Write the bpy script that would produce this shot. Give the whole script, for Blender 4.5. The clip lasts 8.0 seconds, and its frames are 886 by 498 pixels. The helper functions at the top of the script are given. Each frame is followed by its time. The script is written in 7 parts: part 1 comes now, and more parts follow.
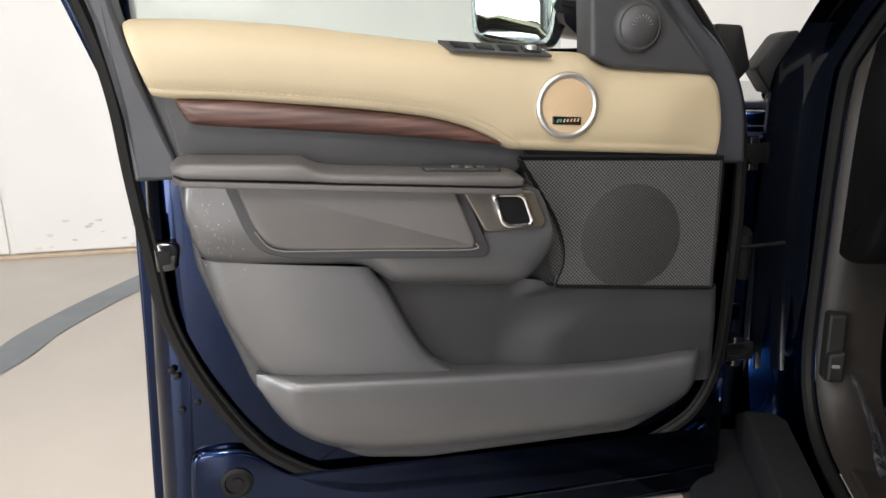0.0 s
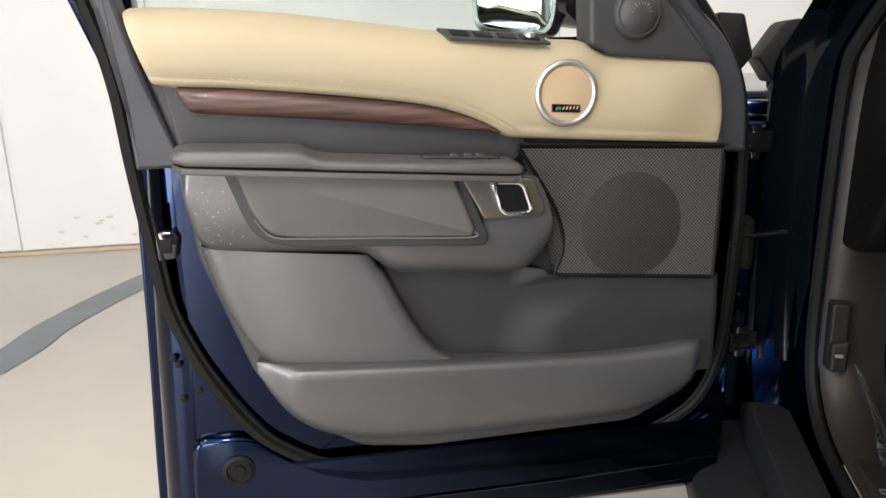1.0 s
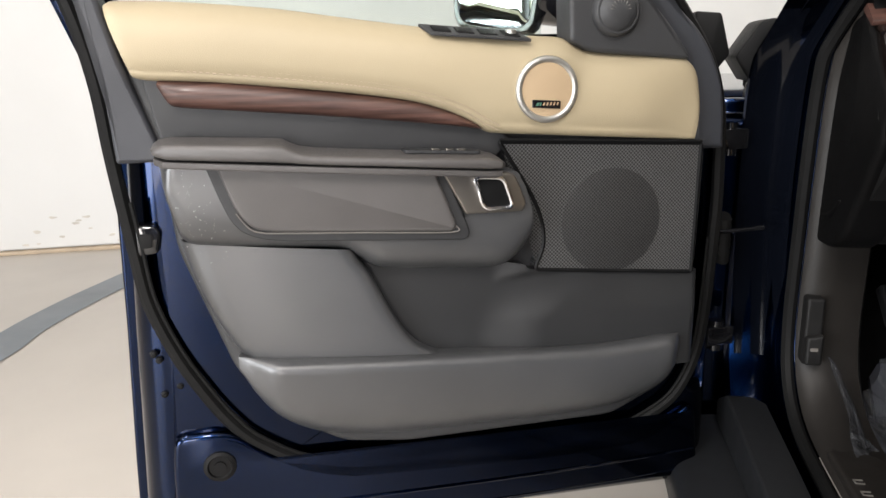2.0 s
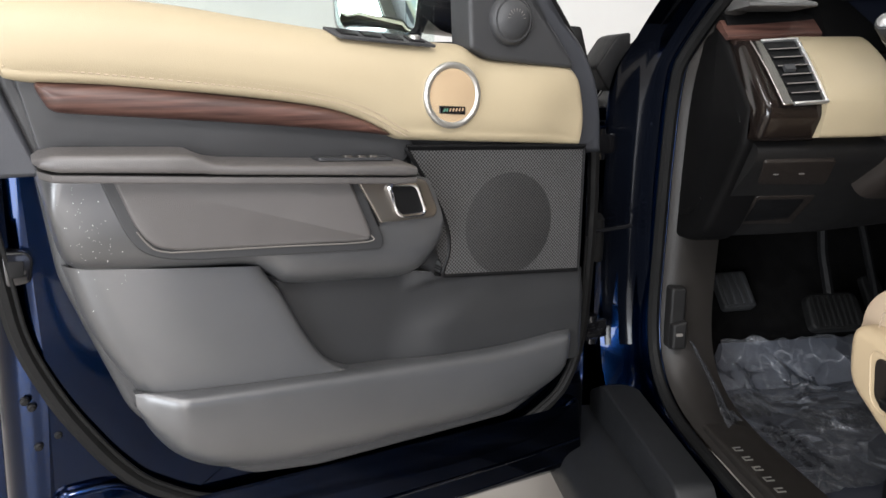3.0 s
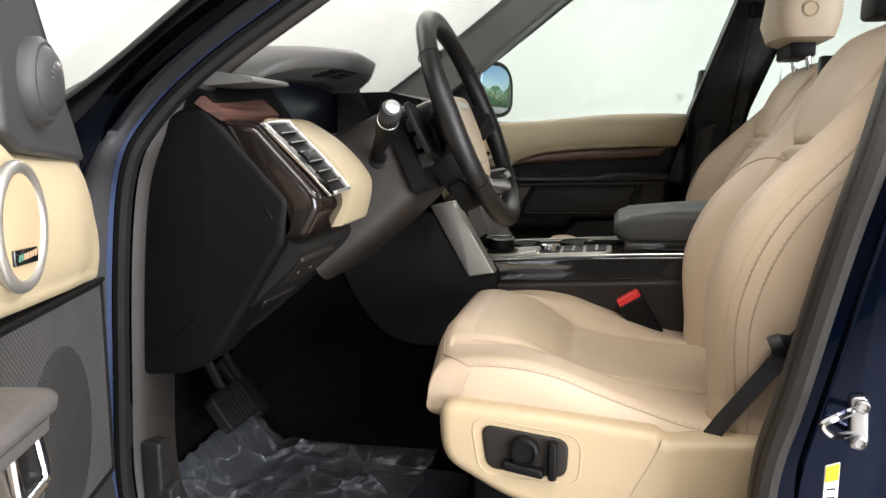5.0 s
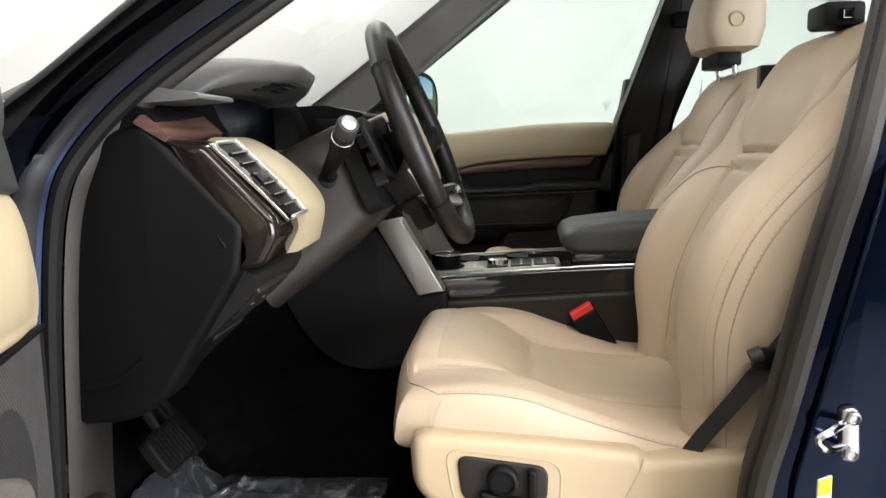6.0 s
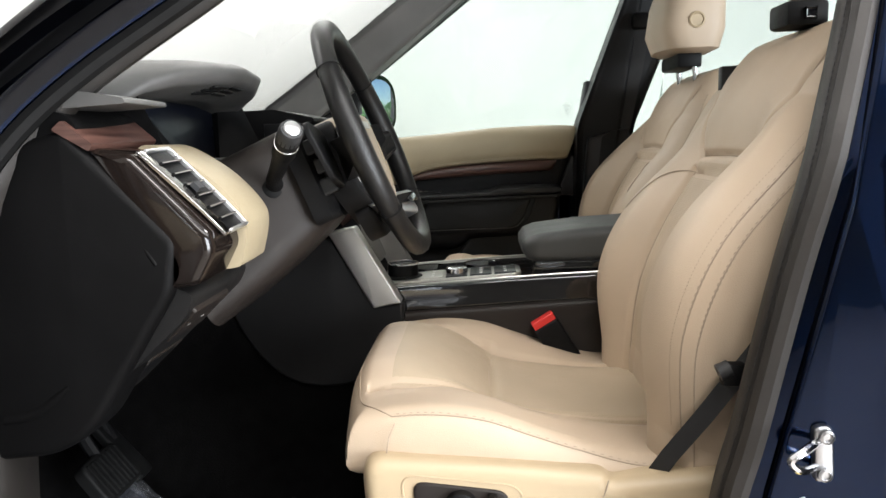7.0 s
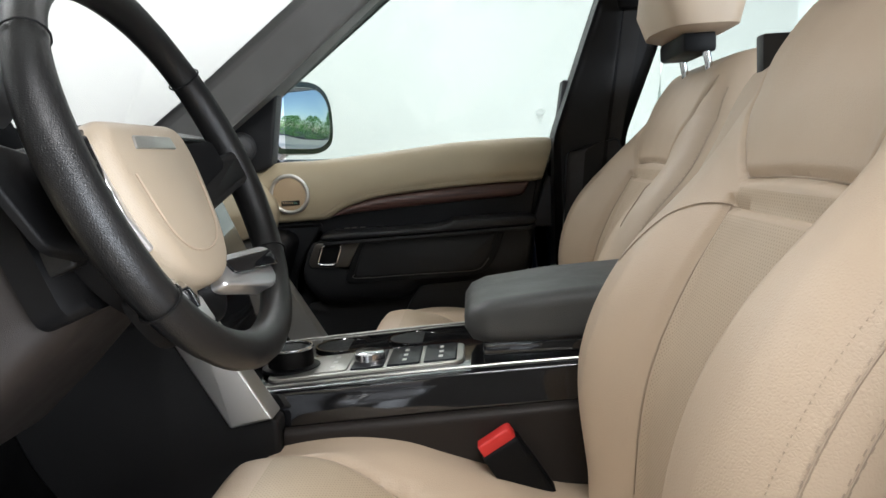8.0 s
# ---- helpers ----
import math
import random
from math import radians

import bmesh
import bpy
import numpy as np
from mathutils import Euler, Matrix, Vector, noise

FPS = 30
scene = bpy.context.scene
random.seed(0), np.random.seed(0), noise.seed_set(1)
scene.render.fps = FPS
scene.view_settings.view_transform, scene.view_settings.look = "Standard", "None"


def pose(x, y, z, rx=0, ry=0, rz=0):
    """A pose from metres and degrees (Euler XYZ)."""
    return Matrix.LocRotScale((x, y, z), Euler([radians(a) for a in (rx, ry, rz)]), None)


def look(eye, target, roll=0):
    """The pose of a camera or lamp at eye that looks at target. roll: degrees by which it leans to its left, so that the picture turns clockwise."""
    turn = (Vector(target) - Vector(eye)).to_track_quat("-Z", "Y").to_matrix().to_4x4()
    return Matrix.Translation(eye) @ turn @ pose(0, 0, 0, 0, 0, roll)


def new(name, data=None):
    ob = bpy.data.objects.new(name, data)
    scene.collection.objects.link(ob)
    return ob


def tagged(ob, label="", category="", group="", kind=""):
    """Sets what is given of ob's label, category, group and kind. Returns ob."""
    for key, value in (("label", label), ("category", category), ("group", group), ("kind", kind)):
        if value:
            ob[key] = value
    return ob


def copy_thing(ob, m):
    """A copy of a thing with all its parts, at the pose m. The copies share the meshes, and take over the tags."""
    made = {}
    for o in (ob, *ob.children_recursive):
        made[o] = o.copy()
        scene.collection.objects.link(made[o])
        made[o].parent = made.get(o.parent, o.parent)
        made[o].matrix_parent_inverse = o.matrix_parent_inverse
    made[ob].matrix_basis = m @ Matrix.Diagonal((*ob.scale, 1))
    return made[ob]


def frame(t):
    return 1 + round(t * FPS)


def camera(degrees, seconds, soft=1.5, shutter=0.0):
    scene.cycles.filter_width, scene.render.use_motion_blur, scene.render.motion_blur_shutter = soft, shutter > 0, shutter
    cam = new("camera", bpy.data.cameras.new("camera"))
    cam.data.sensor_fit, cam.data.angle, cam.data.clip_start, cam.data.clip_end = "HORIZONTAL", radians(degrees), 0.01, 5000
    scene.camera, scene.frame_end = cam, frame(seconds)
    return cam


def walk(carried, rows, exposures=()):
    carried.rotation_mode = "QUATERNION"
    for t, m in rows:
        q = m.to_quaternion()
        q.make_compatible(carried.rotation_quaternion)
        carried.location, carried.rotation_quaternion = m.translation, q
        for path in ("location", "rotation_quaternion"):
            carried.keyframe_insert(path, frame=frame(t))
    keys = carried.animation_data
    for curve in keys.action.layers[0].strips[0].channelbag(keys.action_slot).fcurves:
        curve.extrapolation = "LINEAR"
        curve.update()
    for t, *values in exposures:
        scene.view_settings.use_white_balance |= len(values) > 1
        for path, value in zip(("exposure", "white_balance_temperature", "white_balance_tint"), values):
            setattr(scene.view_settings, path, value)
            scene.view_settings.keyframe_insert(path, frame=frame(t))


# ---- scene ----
cam = camera(60.4, 8.0)
PATH = [
    (0, (-1.208, 0.02, 1.239), (-1.542, 1.927, 0.737), -1.3),
    (0.5, (-1.201, 0.019, 1.232), (-1.552, 1.921, 0.725), -1.5),
    (1, (-1.191, 0.017, 1.225), (-1.553, 1.918, 0.719), -1.6),
    (1.2, (-1.19, 0.016, 1.225), (-1.552, 1.916, 0.716), -1.6),
    (2.3, (-1.195, -0.002, 1.211), (-1.457, 1.917, 0.713), -1.1),
    (2.5, (-1.22, -0.009, 1.207), (-1.425, 1.919, 0.714), -1.0),
    (3, (-1.374, 0.025, 1.202), (-1.13, 1.955, 0.734), -0.4),
    (3.5, (-1.504, 0.174, 1.191), (-0.617, 1.914, 0.759), 0.4),
    (4, (-1.615, 0.362, 1.203), (-0.157, 1.679, 0.828), 1.0),
    (4.5, (-1.672, 0.558, 1.211), (0.126, 1.368, 0.879), 0.4),
    (5, (-1.675, 0.724, 1.229), (0.253, 1.158, 0.916), -0.1),
    (5.2, (-1.664, 0.764, 1.236), (0.278, 1.126, 0.926), -0.3),
    (6.3, (-1.622, 0.816, 1.241), (0.35, 0.974, 0.949), -1.1),
    (6.5, (-1.616, 0.82, 1.243), (0.357, 0.958, 0.949), -1.0),
    (7, (-1.569, 0.8, 1.242), (0.408, 0.904, 0.955), -1.5),
    (7.5, (-1.333, 0.725, 1.23), (0.648, 0.832, 0.972), -2.5),
    (8, (-1.053, 0.7, 1.24), (0.93, 0.792, 0.999), -3.2),
]
walk(cam, [(t, look(eye, target, roll)) for t, eye, target, roll in PATH],
     exposures=((0, 0.26, 6600, 11), (2.5, 0.32, 6500, 11), (3.2, 0.62, 6300, 11), (4.0, 1.0, 6450, 11), (5.0, 1.08, 6500, 11), (6.5, 1.08, 6400, 10), (7.3, 1.19, 6250, 10), (8.0, 1.1, 6100, 10)))


# ---- light ----
def sky_light():
    w = bpy.data.worlds.new("sky")
    scene.world = w
    w.use_nodes = True
    nt = w.node_tree
    sky = nt.nodes.new("ShaderNodeTexSky")
    sky.sky_type = "NISHITA"
    sky.sun_disc = False
    sky.sun_elevation, sky.sun_rotation = radians(46), radians(27)
    nt.links.new(sky.outputs[0], nt.nodes["Background"].inputs[0])
    nt.nodes["Background"].inputs[1].default_value = 0.12


sky_light()
ROOM_TURN = 19.6
ROOM = pose(0, 0, 0, 0, 0, ROOM_TURN)


def sun_light():
    s = bpy.data.lights.new("sun", "SUN")
    s.energy, s.angle, s.color = 3.0, radians(0.5), (1.0, 0.95, 0.88)
    ob = new("sun", s)
    ob.matrix_world = look((12, 0, 20), (3.4, -17, 0))


sun_light()


def area(name, m, sx, sy, watts, color=(1, 1, 1)):
    d = bpy.data.lights.new(name, "AREA")
    d.shape, d.size, d.size_y, d.energy, d.color = "RECTANGLE", sx, sy, watts, color
    ob = new(name, d)
    ob.matrix_world = m
    return ob


# ---- materials ----
def mat(name, color, rough=0.5, metal=0.0, coat=0.0, spec=0.5, var=0.12, vscale=6.0, bump=0.0, bscale=400.0, bkind="NOISE", rvar=0.1):
    m = bpy.data.materials.new(name)
    m.use_nodes = True
    nt = m.node_tree
    b = nt.nodes["Principled BSDF"]
    b.inputs["Roughness"].default_value = rough
    b.inputs["Metallic"].default_value = metal
    b.inputs["Coat Weight"].default_value = coat
    b.inputs["Coat Roughness"].default_value = 0.04
    b.inputs["Specular IOR Level"].default_value = spec
    tc = nt.nodes.new("ShaderNodeTexCoord")
    n1 = nt.nodes.new("ShaderNodeTexNoise")
    n1.inputs["Scale"].default_value, n1.inputs["Detail"].default_value = vscale, 5
    nt.links.new(tc.outputs["Object"], n1.inputs["Vector"])
    ramp = nt.nodes.new("ShaderNodeMapRange")
    ramp.inputs[1].default_value, ramp.inputs[2].default_value = 0.3, 0.7
    ramp.inputs[3].default_value, ramp.inputs[4].default_value = 1 - var, 1 + var
    nt.links.new(n1.outputs[0], ramp.inputs[0])
    mul = nt.nodes.new("ShaderNodeMix")
    mul.data_type, mul.blend_type = "RGBA", "MULTIPLY"
    mul.inputs[0].default_value = 1.0
    mul.inputs[6].default_value = (*color, 1)
    nt.links.new(ramp.outputs[0], mul.inputs[7])
    nt.links.new(mul.outputs[2], b.inputs["Base Color"])
    rr = nt.nodes.new("ShaderNodeMapRange")
    rr.inputs[1].default_value, rr.inputs[2].default_value = 0.3, 0.7
    rr.inputs[3].default_value, rr.inputs[4].default_value = rough * (1 - rvar), min(1, rough * (1 + rvar))
    n3 = nt.nodes.new("ShaderNodeTexNoise")
    n3.inputs["Scale"].default_value, n3.inputs["Detail"].default_value = vscale * 3.7, 6
    nt.links.new(tc.outputs["Object"], n3.inputs["Vector"])
    nt.links.new(n3.outputs[0], rr.inputs[0])
    nt.links.new(rr.outputs[0], b.inputs["Roughness"])
    if bump:
        if bkind == "VORONOI":
            n2 = nt.nodes.new("ShaderNodeTexVoronoi")
            n2.feature = "DISTANCE_TO_EDGE"
        else:
            n2 = nt.nodes.new("ShaderNodeTexNoise")
            n2.inputs["Detail"].default_value = 3
        n2.inputs["Scale"].default_value = bscale
        nt.links.new(tc.outputs["Object"], n2.inputs["Vector"])
        bp = nt.nodes.new("ShaderNodeBump")
        bp.inputs["Strength"].default_value, bp.inputs["Distance"].default_value = bump, 0.001
        nt.links.new(n2.outputs[0], bp.inputs["Height"])
        nt.links.new(bp.outputs[0], b.inputs["Normal"])
    return m


def bsdf(m):
    return m.node_tree.nodes["Principled BSDF"]


def glass(name, tint, rough=0.0, low=0.03):
    m = bpy.data.materials.new(name)
    m.use_nodes = True
    nt = m.node_tree
    nt.nodes.remove(nt.nodes["Principled BSDF"])
    tr = nt.nodes.new("ShaderNodeBsdfTransparent")
    tr.inputs[0].default_value = (*tint, 1)
    gl = nt.nodes.new("ShaderNodeBsdfGlossy")
    gl.inputs["Roughness"].default_value = rough
    lw = nt.nodes.new("ShaderNodeLayerWeight")
    lw.inputs[0].default_value = 0.5
    pw = nt.nodes.new("ShaderNodeMath")
    pw.operation = "POWER"
    pw.inputs[1].default_value = 4.0
    nt.links.new(lw.outputs["Facing"], pw.inputs[0])
    fr = nt.nodes.new("ShaderNodeMapRange")
    fr.inputs[3].default_value, fr.inputs[4].default_value = low, 0.8
    nt.links.new(pw.outputs[0], fr.inputs[0])
    mx = nt.nodes.new("ShaderNodeMixShader")
    nt.links.new(fr.outputs[0], mx.inputs[0])
    nt.links.new(tr.outputs[0], mx.inputs[1])
    nt.links.new(gl.outputs[0], mx.inputs[2])
    nt.links.new(mx.outputs[0], nt.nodes["Material Output"].inputs[0])
    return m


def wood_mat():
    m = mat("dark_walnut", (0.10, 0.042, 0.03), 0.42, coat=0.12, var=0.25, vscale=9)
    nt = m.node_tree
    tc = nt.nodes["Texture Coordinate"]
    mp = nt.nodes.new("ShaderNodeMapping")
    mp.inputs["Scale"].default_value = (9, 9, 190)
    nz = nt.nodes.new("ShaderNodeTexNoise")
    nz.inputs["Scale"].default_value, nz.inputs["Detail"].default_value = 1.0, 6
    nt.links.new(tc.outputs["Object"], mp.inputs[0])
    nt.links.new(mp.outputs[0], nz.inputs[0])
    cr = nt.nodes.new("ShaderNodeValToRGB")
    cr.color_ramp.elements[0].position, cr.color_ramp.elements[1].position = 0.33, 0.68
    cr.color_ramp.elements[0].color = (0.030, 0.013, 0.010, 1)
    cr.color_ramp.elements[1].color = (0.095, 0.046, 0.035, 1)
    nt.links.new(nz.outputs[0], cr.inputs[0])
    nt.links.new(cr.outputs[0], bsdf(m).inputs["Base Color"])
    return m


def dotted(name, color, dark, scale, axes, size=0.28, **kw):
    """Leather or plastic with rows of round holes, staggered."""
    m = mat(name, color, **kw)
    nt = m.node_tree
    tc = nt.nodes["Texture Coordinate"]
    sep = nt.nodes.new("ShaderNodeSeparateXYZ")
    nt.links.new(tc.outputs["Object"], sep.inputs[0])

    def calc(op, a, b=None):
        nd = nt.nodes.new("ShaderNodeMath")
        nd.operation = op
        for k, v in enumerate((a, b)):
            if v is None:
                continue
            if isinstance(v, (int, float)):
                nd.inputs[k].default_value = v
            else:
                nt.links.new(v, nd.inputs[k])
        return nd.outputs[0]

    p, q = sep.outputs[axes[0]], sep.outputs[axes[1]]
    a = calc("MULTIPLY", calc("ADD", p, q), scale)
    c = calc("MULTIPLY", calc("SUBTRACT", p, q), scale)
    fa = calc("SUBTRACT", calc("FRACT", a), 0.5)
    fc = calc("SUBTRACT", calc("FRACT", c), 0.5)
    d = calc("SQRT", calc("ADD", calc("MULTIPLY", fa, fa), calc("MULTIPLY", fc, fc)))
    hole = calc("LESS_THAN", d, size)
    mx = nt.nodes.new("ShaderNodeMix")
    mx.data_type = "RGBA"
    old = bsdf(m).inputs["Base Color"].links[0].from_socket
    nt.links.new(hole, mx.inputs[0])
    nt.links.new(old, mx.inputs[6])
    mx.inputs[7].default_value = (*dark, 1)
    nt.links.new(mx.outputs[2], bsdf(m).inputs["Base Color"])
    bp = nt.nodes.new("ShaderNodeBump")
    bp.inputs["Strength"].default_value, bp.inputs["Distance"].default_value = 0.5, 0.001
    bp.invert = True
    nt.links.new(hole, bp.inputs["Height"])
    nt.links.new(bp.outputs[0], bsdf(m).inputs["Normal"])
    return m


PAINT = mat("navy_metallic_paint", (0.0015, 0.0082, 0.033), 0.19, metal=1.0, coat=0.4, spec=0.5, var=0.05, rvar=0.04)
TRIM = mat("charcoal_plastic", (0.028, 0.0285, 0.030), 0.52, spec=0.4, var=0.12, bump=0.25, bscale=900, bkind="VORONOI")
TRIM_SOFT = mat("charcoal_soft_panel", (0.0495, 0.0505, 0.0525), 0.34, spec=1.0, var=0.12, bump=0.2, bscale=700, bkind="VORONOI")
DARK_LEATHER = mat("espresso_leather", (0.076, 0.071, 0.069), 0.44, var=0.12, bump=0.35, bscale=520, bkind="VORONOI")
BLACK = mat("black_plastic", (0.0045, 0.0045, 0.0048), 0.5, spec=0.16, var=0.15, bump=0.2, bscale=900, bkind="VORONOI")
PIANO = mat("black_brown_lacquer", (0.009, 0.0065, 0.0055), 0.10, spec=0.35, var=0.02)
PAD_LEATHER = mat("tan_wheel_leather", (0.34, 0.275, 0.20), 0.5, var=0.05, bump=0.3, bscale=480, bkind="VORONOI")
SCREEN = mat("dark_screen", (0.004, 0.005, 0.009), 0.3, spec=0.25, var=0.05)
GLOSS = mat("gloss_black", (0.006, 0.006, 0.007), 0.07, coat=0.6, var=0.02)
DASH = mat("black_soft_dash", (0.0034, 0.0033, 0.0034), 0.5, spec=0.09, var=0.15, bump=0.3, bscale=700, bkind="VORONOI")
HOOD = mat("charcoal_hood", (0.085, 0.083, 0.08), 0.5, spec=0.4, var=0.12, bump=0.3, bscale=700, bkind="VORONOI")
COLUMN = mat("brown_grey_column", (0.0165, 0.0128, 0.0108), 0.5, spec=0.3, var=0.1, bump=0.3, bscale=800, bkind="VORONOI")
SATIN = mat("satin_grey_rubber", (0.13, 0.12, 0.11), 0.3, var=0.1)
COVER = mat("taupe_pillar_cover", (0.026, 0.0232, 0.0212), 0.45, spec=0.3, var=0.12, bump=0.3, bscale=500, bkind="VORONOI")
PILLAR = mat("grey_brown_pillar_trim", (0.0150, 0.0132, 0.0118), 0.46, spec=0.3, var=0.12, bump=0.3, bscale=800)
CREAM = mat("almond_leather", (0.334, 0.277, 0.181), 0.5, var=0.05, vscale=4, bump=0.3, bscale=480, bkind="VORONOI")
WHEEL = mat("black_wheel_leather", (0.0072, 0.0070, 0.0069), 0.38, spec=0.35, var=0.12, bump=0.3, bscale=600, bkind="VORONOI")
SEAT = mat("almond_seat_leather", (0.482, 0.378, 0.274), 0.5, var=0.06, vscale=5, bump=0.35, bscale=420, bkind="VORONOI")
PERF = dotted("perforated_seat_leather", (0.445, 0.356, 0.25), (0.325, 0.258, 0.18), 190, (0, 1), 0.2, rough=0.55, var=0.06)
PERF_BACK = dotted("perforated_back_leather", (0.468, 0.37, 0.264), (0.345, 0.272, 0.193), 190, (0, 2), 0.2, rough=0.55, var=0.06)
VALANCE = mat("almond_plastic", (0.435, 0.338, 0.215), 0.45, var=0.04, bump=0.2, bscale=800, bkind="VORONOI")
CHROME = mat("satin_chrome", (0.72, 0.72, 0.74), 0.18, metal=1.0, var=0.04)
BRONZE_METAL = mat("bronze_grey_metal", (0.24, 0.22, 0.195), 0.34, metal=0.9, var=0.06)
ALU = mat("bright_aluminium", (0.72, 0.72, 0.72), 0.3, metal=0.9, var=0.05)
SILVER = mat("brushed_silver", (0.50, 0.49, 0.46), 0.36, metal=0.85, var=0.06)
RUBBER = mat("black_rubber", (0.006, 0.006, 0.006), 0.6, spec=0.14, var=0.2, bump=0.2)
POLISHED = mat("polished_grey_metal", (0.33, 0.31, 0.30), 0.18, metal=1.0, var=0.04)
STEEL = mat("zinc_steel", (0.40, 0.40, 0.41), 0.34, metal=1.0, var=0.1)
WALNUT = wood_mat()
LID = mat("charcoal_lid_leather", (0.060, 0.063, 0.063), 0.46, var=0.1, bump=0.3, bscale=520, bkind="VORONOI")
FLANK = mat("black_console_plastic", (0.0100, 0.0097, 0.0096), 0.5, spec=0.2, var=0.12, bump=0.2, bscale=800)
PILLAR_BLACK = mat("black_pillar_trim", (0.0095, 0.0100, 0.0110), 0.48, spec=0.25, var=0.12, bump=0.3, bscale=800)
FRAME_TRIM = mat("slate_frame_trim", (0.036, 0.038, 0.044), 0.5, spec=0.4, var=0.1, bump=0.2, bscale=800)
PILLAR_SHADE = mat("shaded_pillar_navy", (0.0020, 0.0026, 0.0046), 0.13, spec=0.22, var=0.1)
DOOR_SHADED = mat("shaded_door_trim", (0.021, 0.0215, 0.0225), 0.46, spec=0.3, var=0.12, bump=0.3, bscale=520, bkind="VORONOI")
BROWN_CARPET = mat("brown_black_carpet", (0.034, 0.028, 0.024), 0.95, spec=0.05, var=0.4, vscale=60, bump=0.9, bscale=350)
# Same carpet deep in the footwell, with the shade put into its colour.
CARPET_SHADED = mat("shaded_carpet", (0.0042, 0.0040, 0.0040), 0.95, spec=0.02, var=0.3, vscale=40, bump=0.9, bscale=350)
GRILLE = dotted("perforated_grille", (0.075, 0.075, 0.076), (0.004, 0.004, 0.004), 170, (0, 2), 0.40, rough=0.5)
WOOFER = dotted("open_grille", (0.042, 0.042, 0.043), (0.002, 0.002, 0.002), 170, (0, 2), 0.42, rough=0.5)
MESH_TAN = dotted("tan_speaker_mesh", (0.42, 0.31, 0.19), (0.22, 0.155, 0.095), 420, (0, 2), 0.28, rough=0.55)
MIRROR = mat("mirror_glass", (0.9, 0.92, 0.93), 0.0, metal=1.0, var=0.0, rvar=0.0)
FRONT_PANE = glass("front_door_glass", (0.90, 0.94, 0.92))
# Darker tint than the driver's pane, to dim the bright wall behind it.
PANE = glass("side_glass", (0.69, 0.738, 0.717))
SCREEN_GLASS = glass("windscreen_glass", (0.95, 0.97, 0.96))
WALL = mat("white_wall_paint", (0.70, 0.70, 0.69), 0.6, var=0.03, vscale=1.2, bump=0.15, bscale=120)
FLOOR = mat("grey_epoxy_concrete", (0.43, 0.395, 0.355), 0.32, var=0.12, vscale=0.9, bump=0.1, bscale=60)
STRIPE = mat("slate_floor_paint", (0.12, 0.14, 0.16), 0.35, var=0.2, vscale=2.0)
CEIL = mat("ceiling_paint", (0.7, 0.7, 0.68), 0.7, var=0.04)
HEADLINER = mat("light_headliner", (0.45, 0.42, 0.37), 0.9, var=0.05)
RED = mat("red_plastic", (0.62, 0.03, 0.025), 0.4, var=0.05)
GREEN = mat("green_print", (0.05, 0.13, 0.09), 0.5)
BRONZE = mat("bronze_print", (0.30, 0.20, 0.12), 0.5)
YELLOW = mat("yellow_print", (0.75, 0.55, 0.02), 0.5)
WHITE = mat("white_print", (0.8, 0.8, 0.78), 0.5, var=0.02)
SEAM = mat("dark_tan_thread", (0.36, 0.285, 0.21), 0.7)
WEST_WALL_DARKENED = mat("darkened_west_wall", (0.07, 0.067, 0.06), 0.6, var=0.05, vscale=1.2)
SOUTH_WALL_DARKENED = mat("darkened_south_wall", (0.10, 0.10, 0.11), 0.6, var=0.05, vscale=1.2)
BELT = mat("black_webbing", (0.012, 0.012, 0.013), 0.7, bump=0.4, bscale=600)


# ---- building helpers ----
def placed(ob):
    return (placed(ob.parent) if ob.parent else Matrix()) @ ob.matrix_basis


def thing(name, label, category, at=(0, 0, 0), group="", kind=""):
    ob = new(name)
    ob.matrix_basis = at if isinstance(at, Matrix) else Matrix.Translation(at)
    ob.empty_display_size = 0.05
    return tagged(ob, label, category, group, kind)


def part(name, bm, material, parent=None, label="", sharp=38):
    """Links a bmesh, made in world places, as one mesh under a thing or a part."""
    bmesh.ops.recalc_face_normals(bm, faces=bm.faces)
    if parent:
        bm.transform(placed(parent).inverted())
    round_faces = [not f.hide and len(f.verts) <= 6 for f in bm.faces]
    for f in bm.faces:
        f.hide = False
    me = bpy.data.meshes.new(name)
    bm.to_mesh(me)
    bm.free()
    me.polygons.foreach_set("use_smooth", round_faces)
    me.set_sharp_from_angle(angle=radians(sharp))
    me.materials.append(material)
    ob = new(name, me)
    ob.parent = parent
    if label:
        ob["label"] = label
    return ob


def flat(u, v, d):
    return (u, d, v)


def side(u, v, d):
    return (d, u, v)


def top(u, v, d):
    return (u, v, -d)


def rounded(pts, rad=0.01, n=5):
    """A closed outline with its corners rounded; a point may carry its own radius."""
    out, m = [], len(pts)
    for i in range(m):
        p = Vector(pts[i][:2])
        r = pts[i][2] if len(pts[i]) > 2 else rad
        a, b = Vector(pts[i - 1][:2]) - p, Vector(pts[(i + 1) % m][:2]) - p
        ra, rb = min(r, a.length * 0.48), min(r, b.length * 0.48)
        p0, p1 = p + a.normalized() * ra, p + b.normalized() * rb
        for k in range(n + 1):
            t = k / n
            out.append(tuple((1 - t) ** 2 * p0 + 2 * t * (1 - t) * p + t * t * p1))
    return out


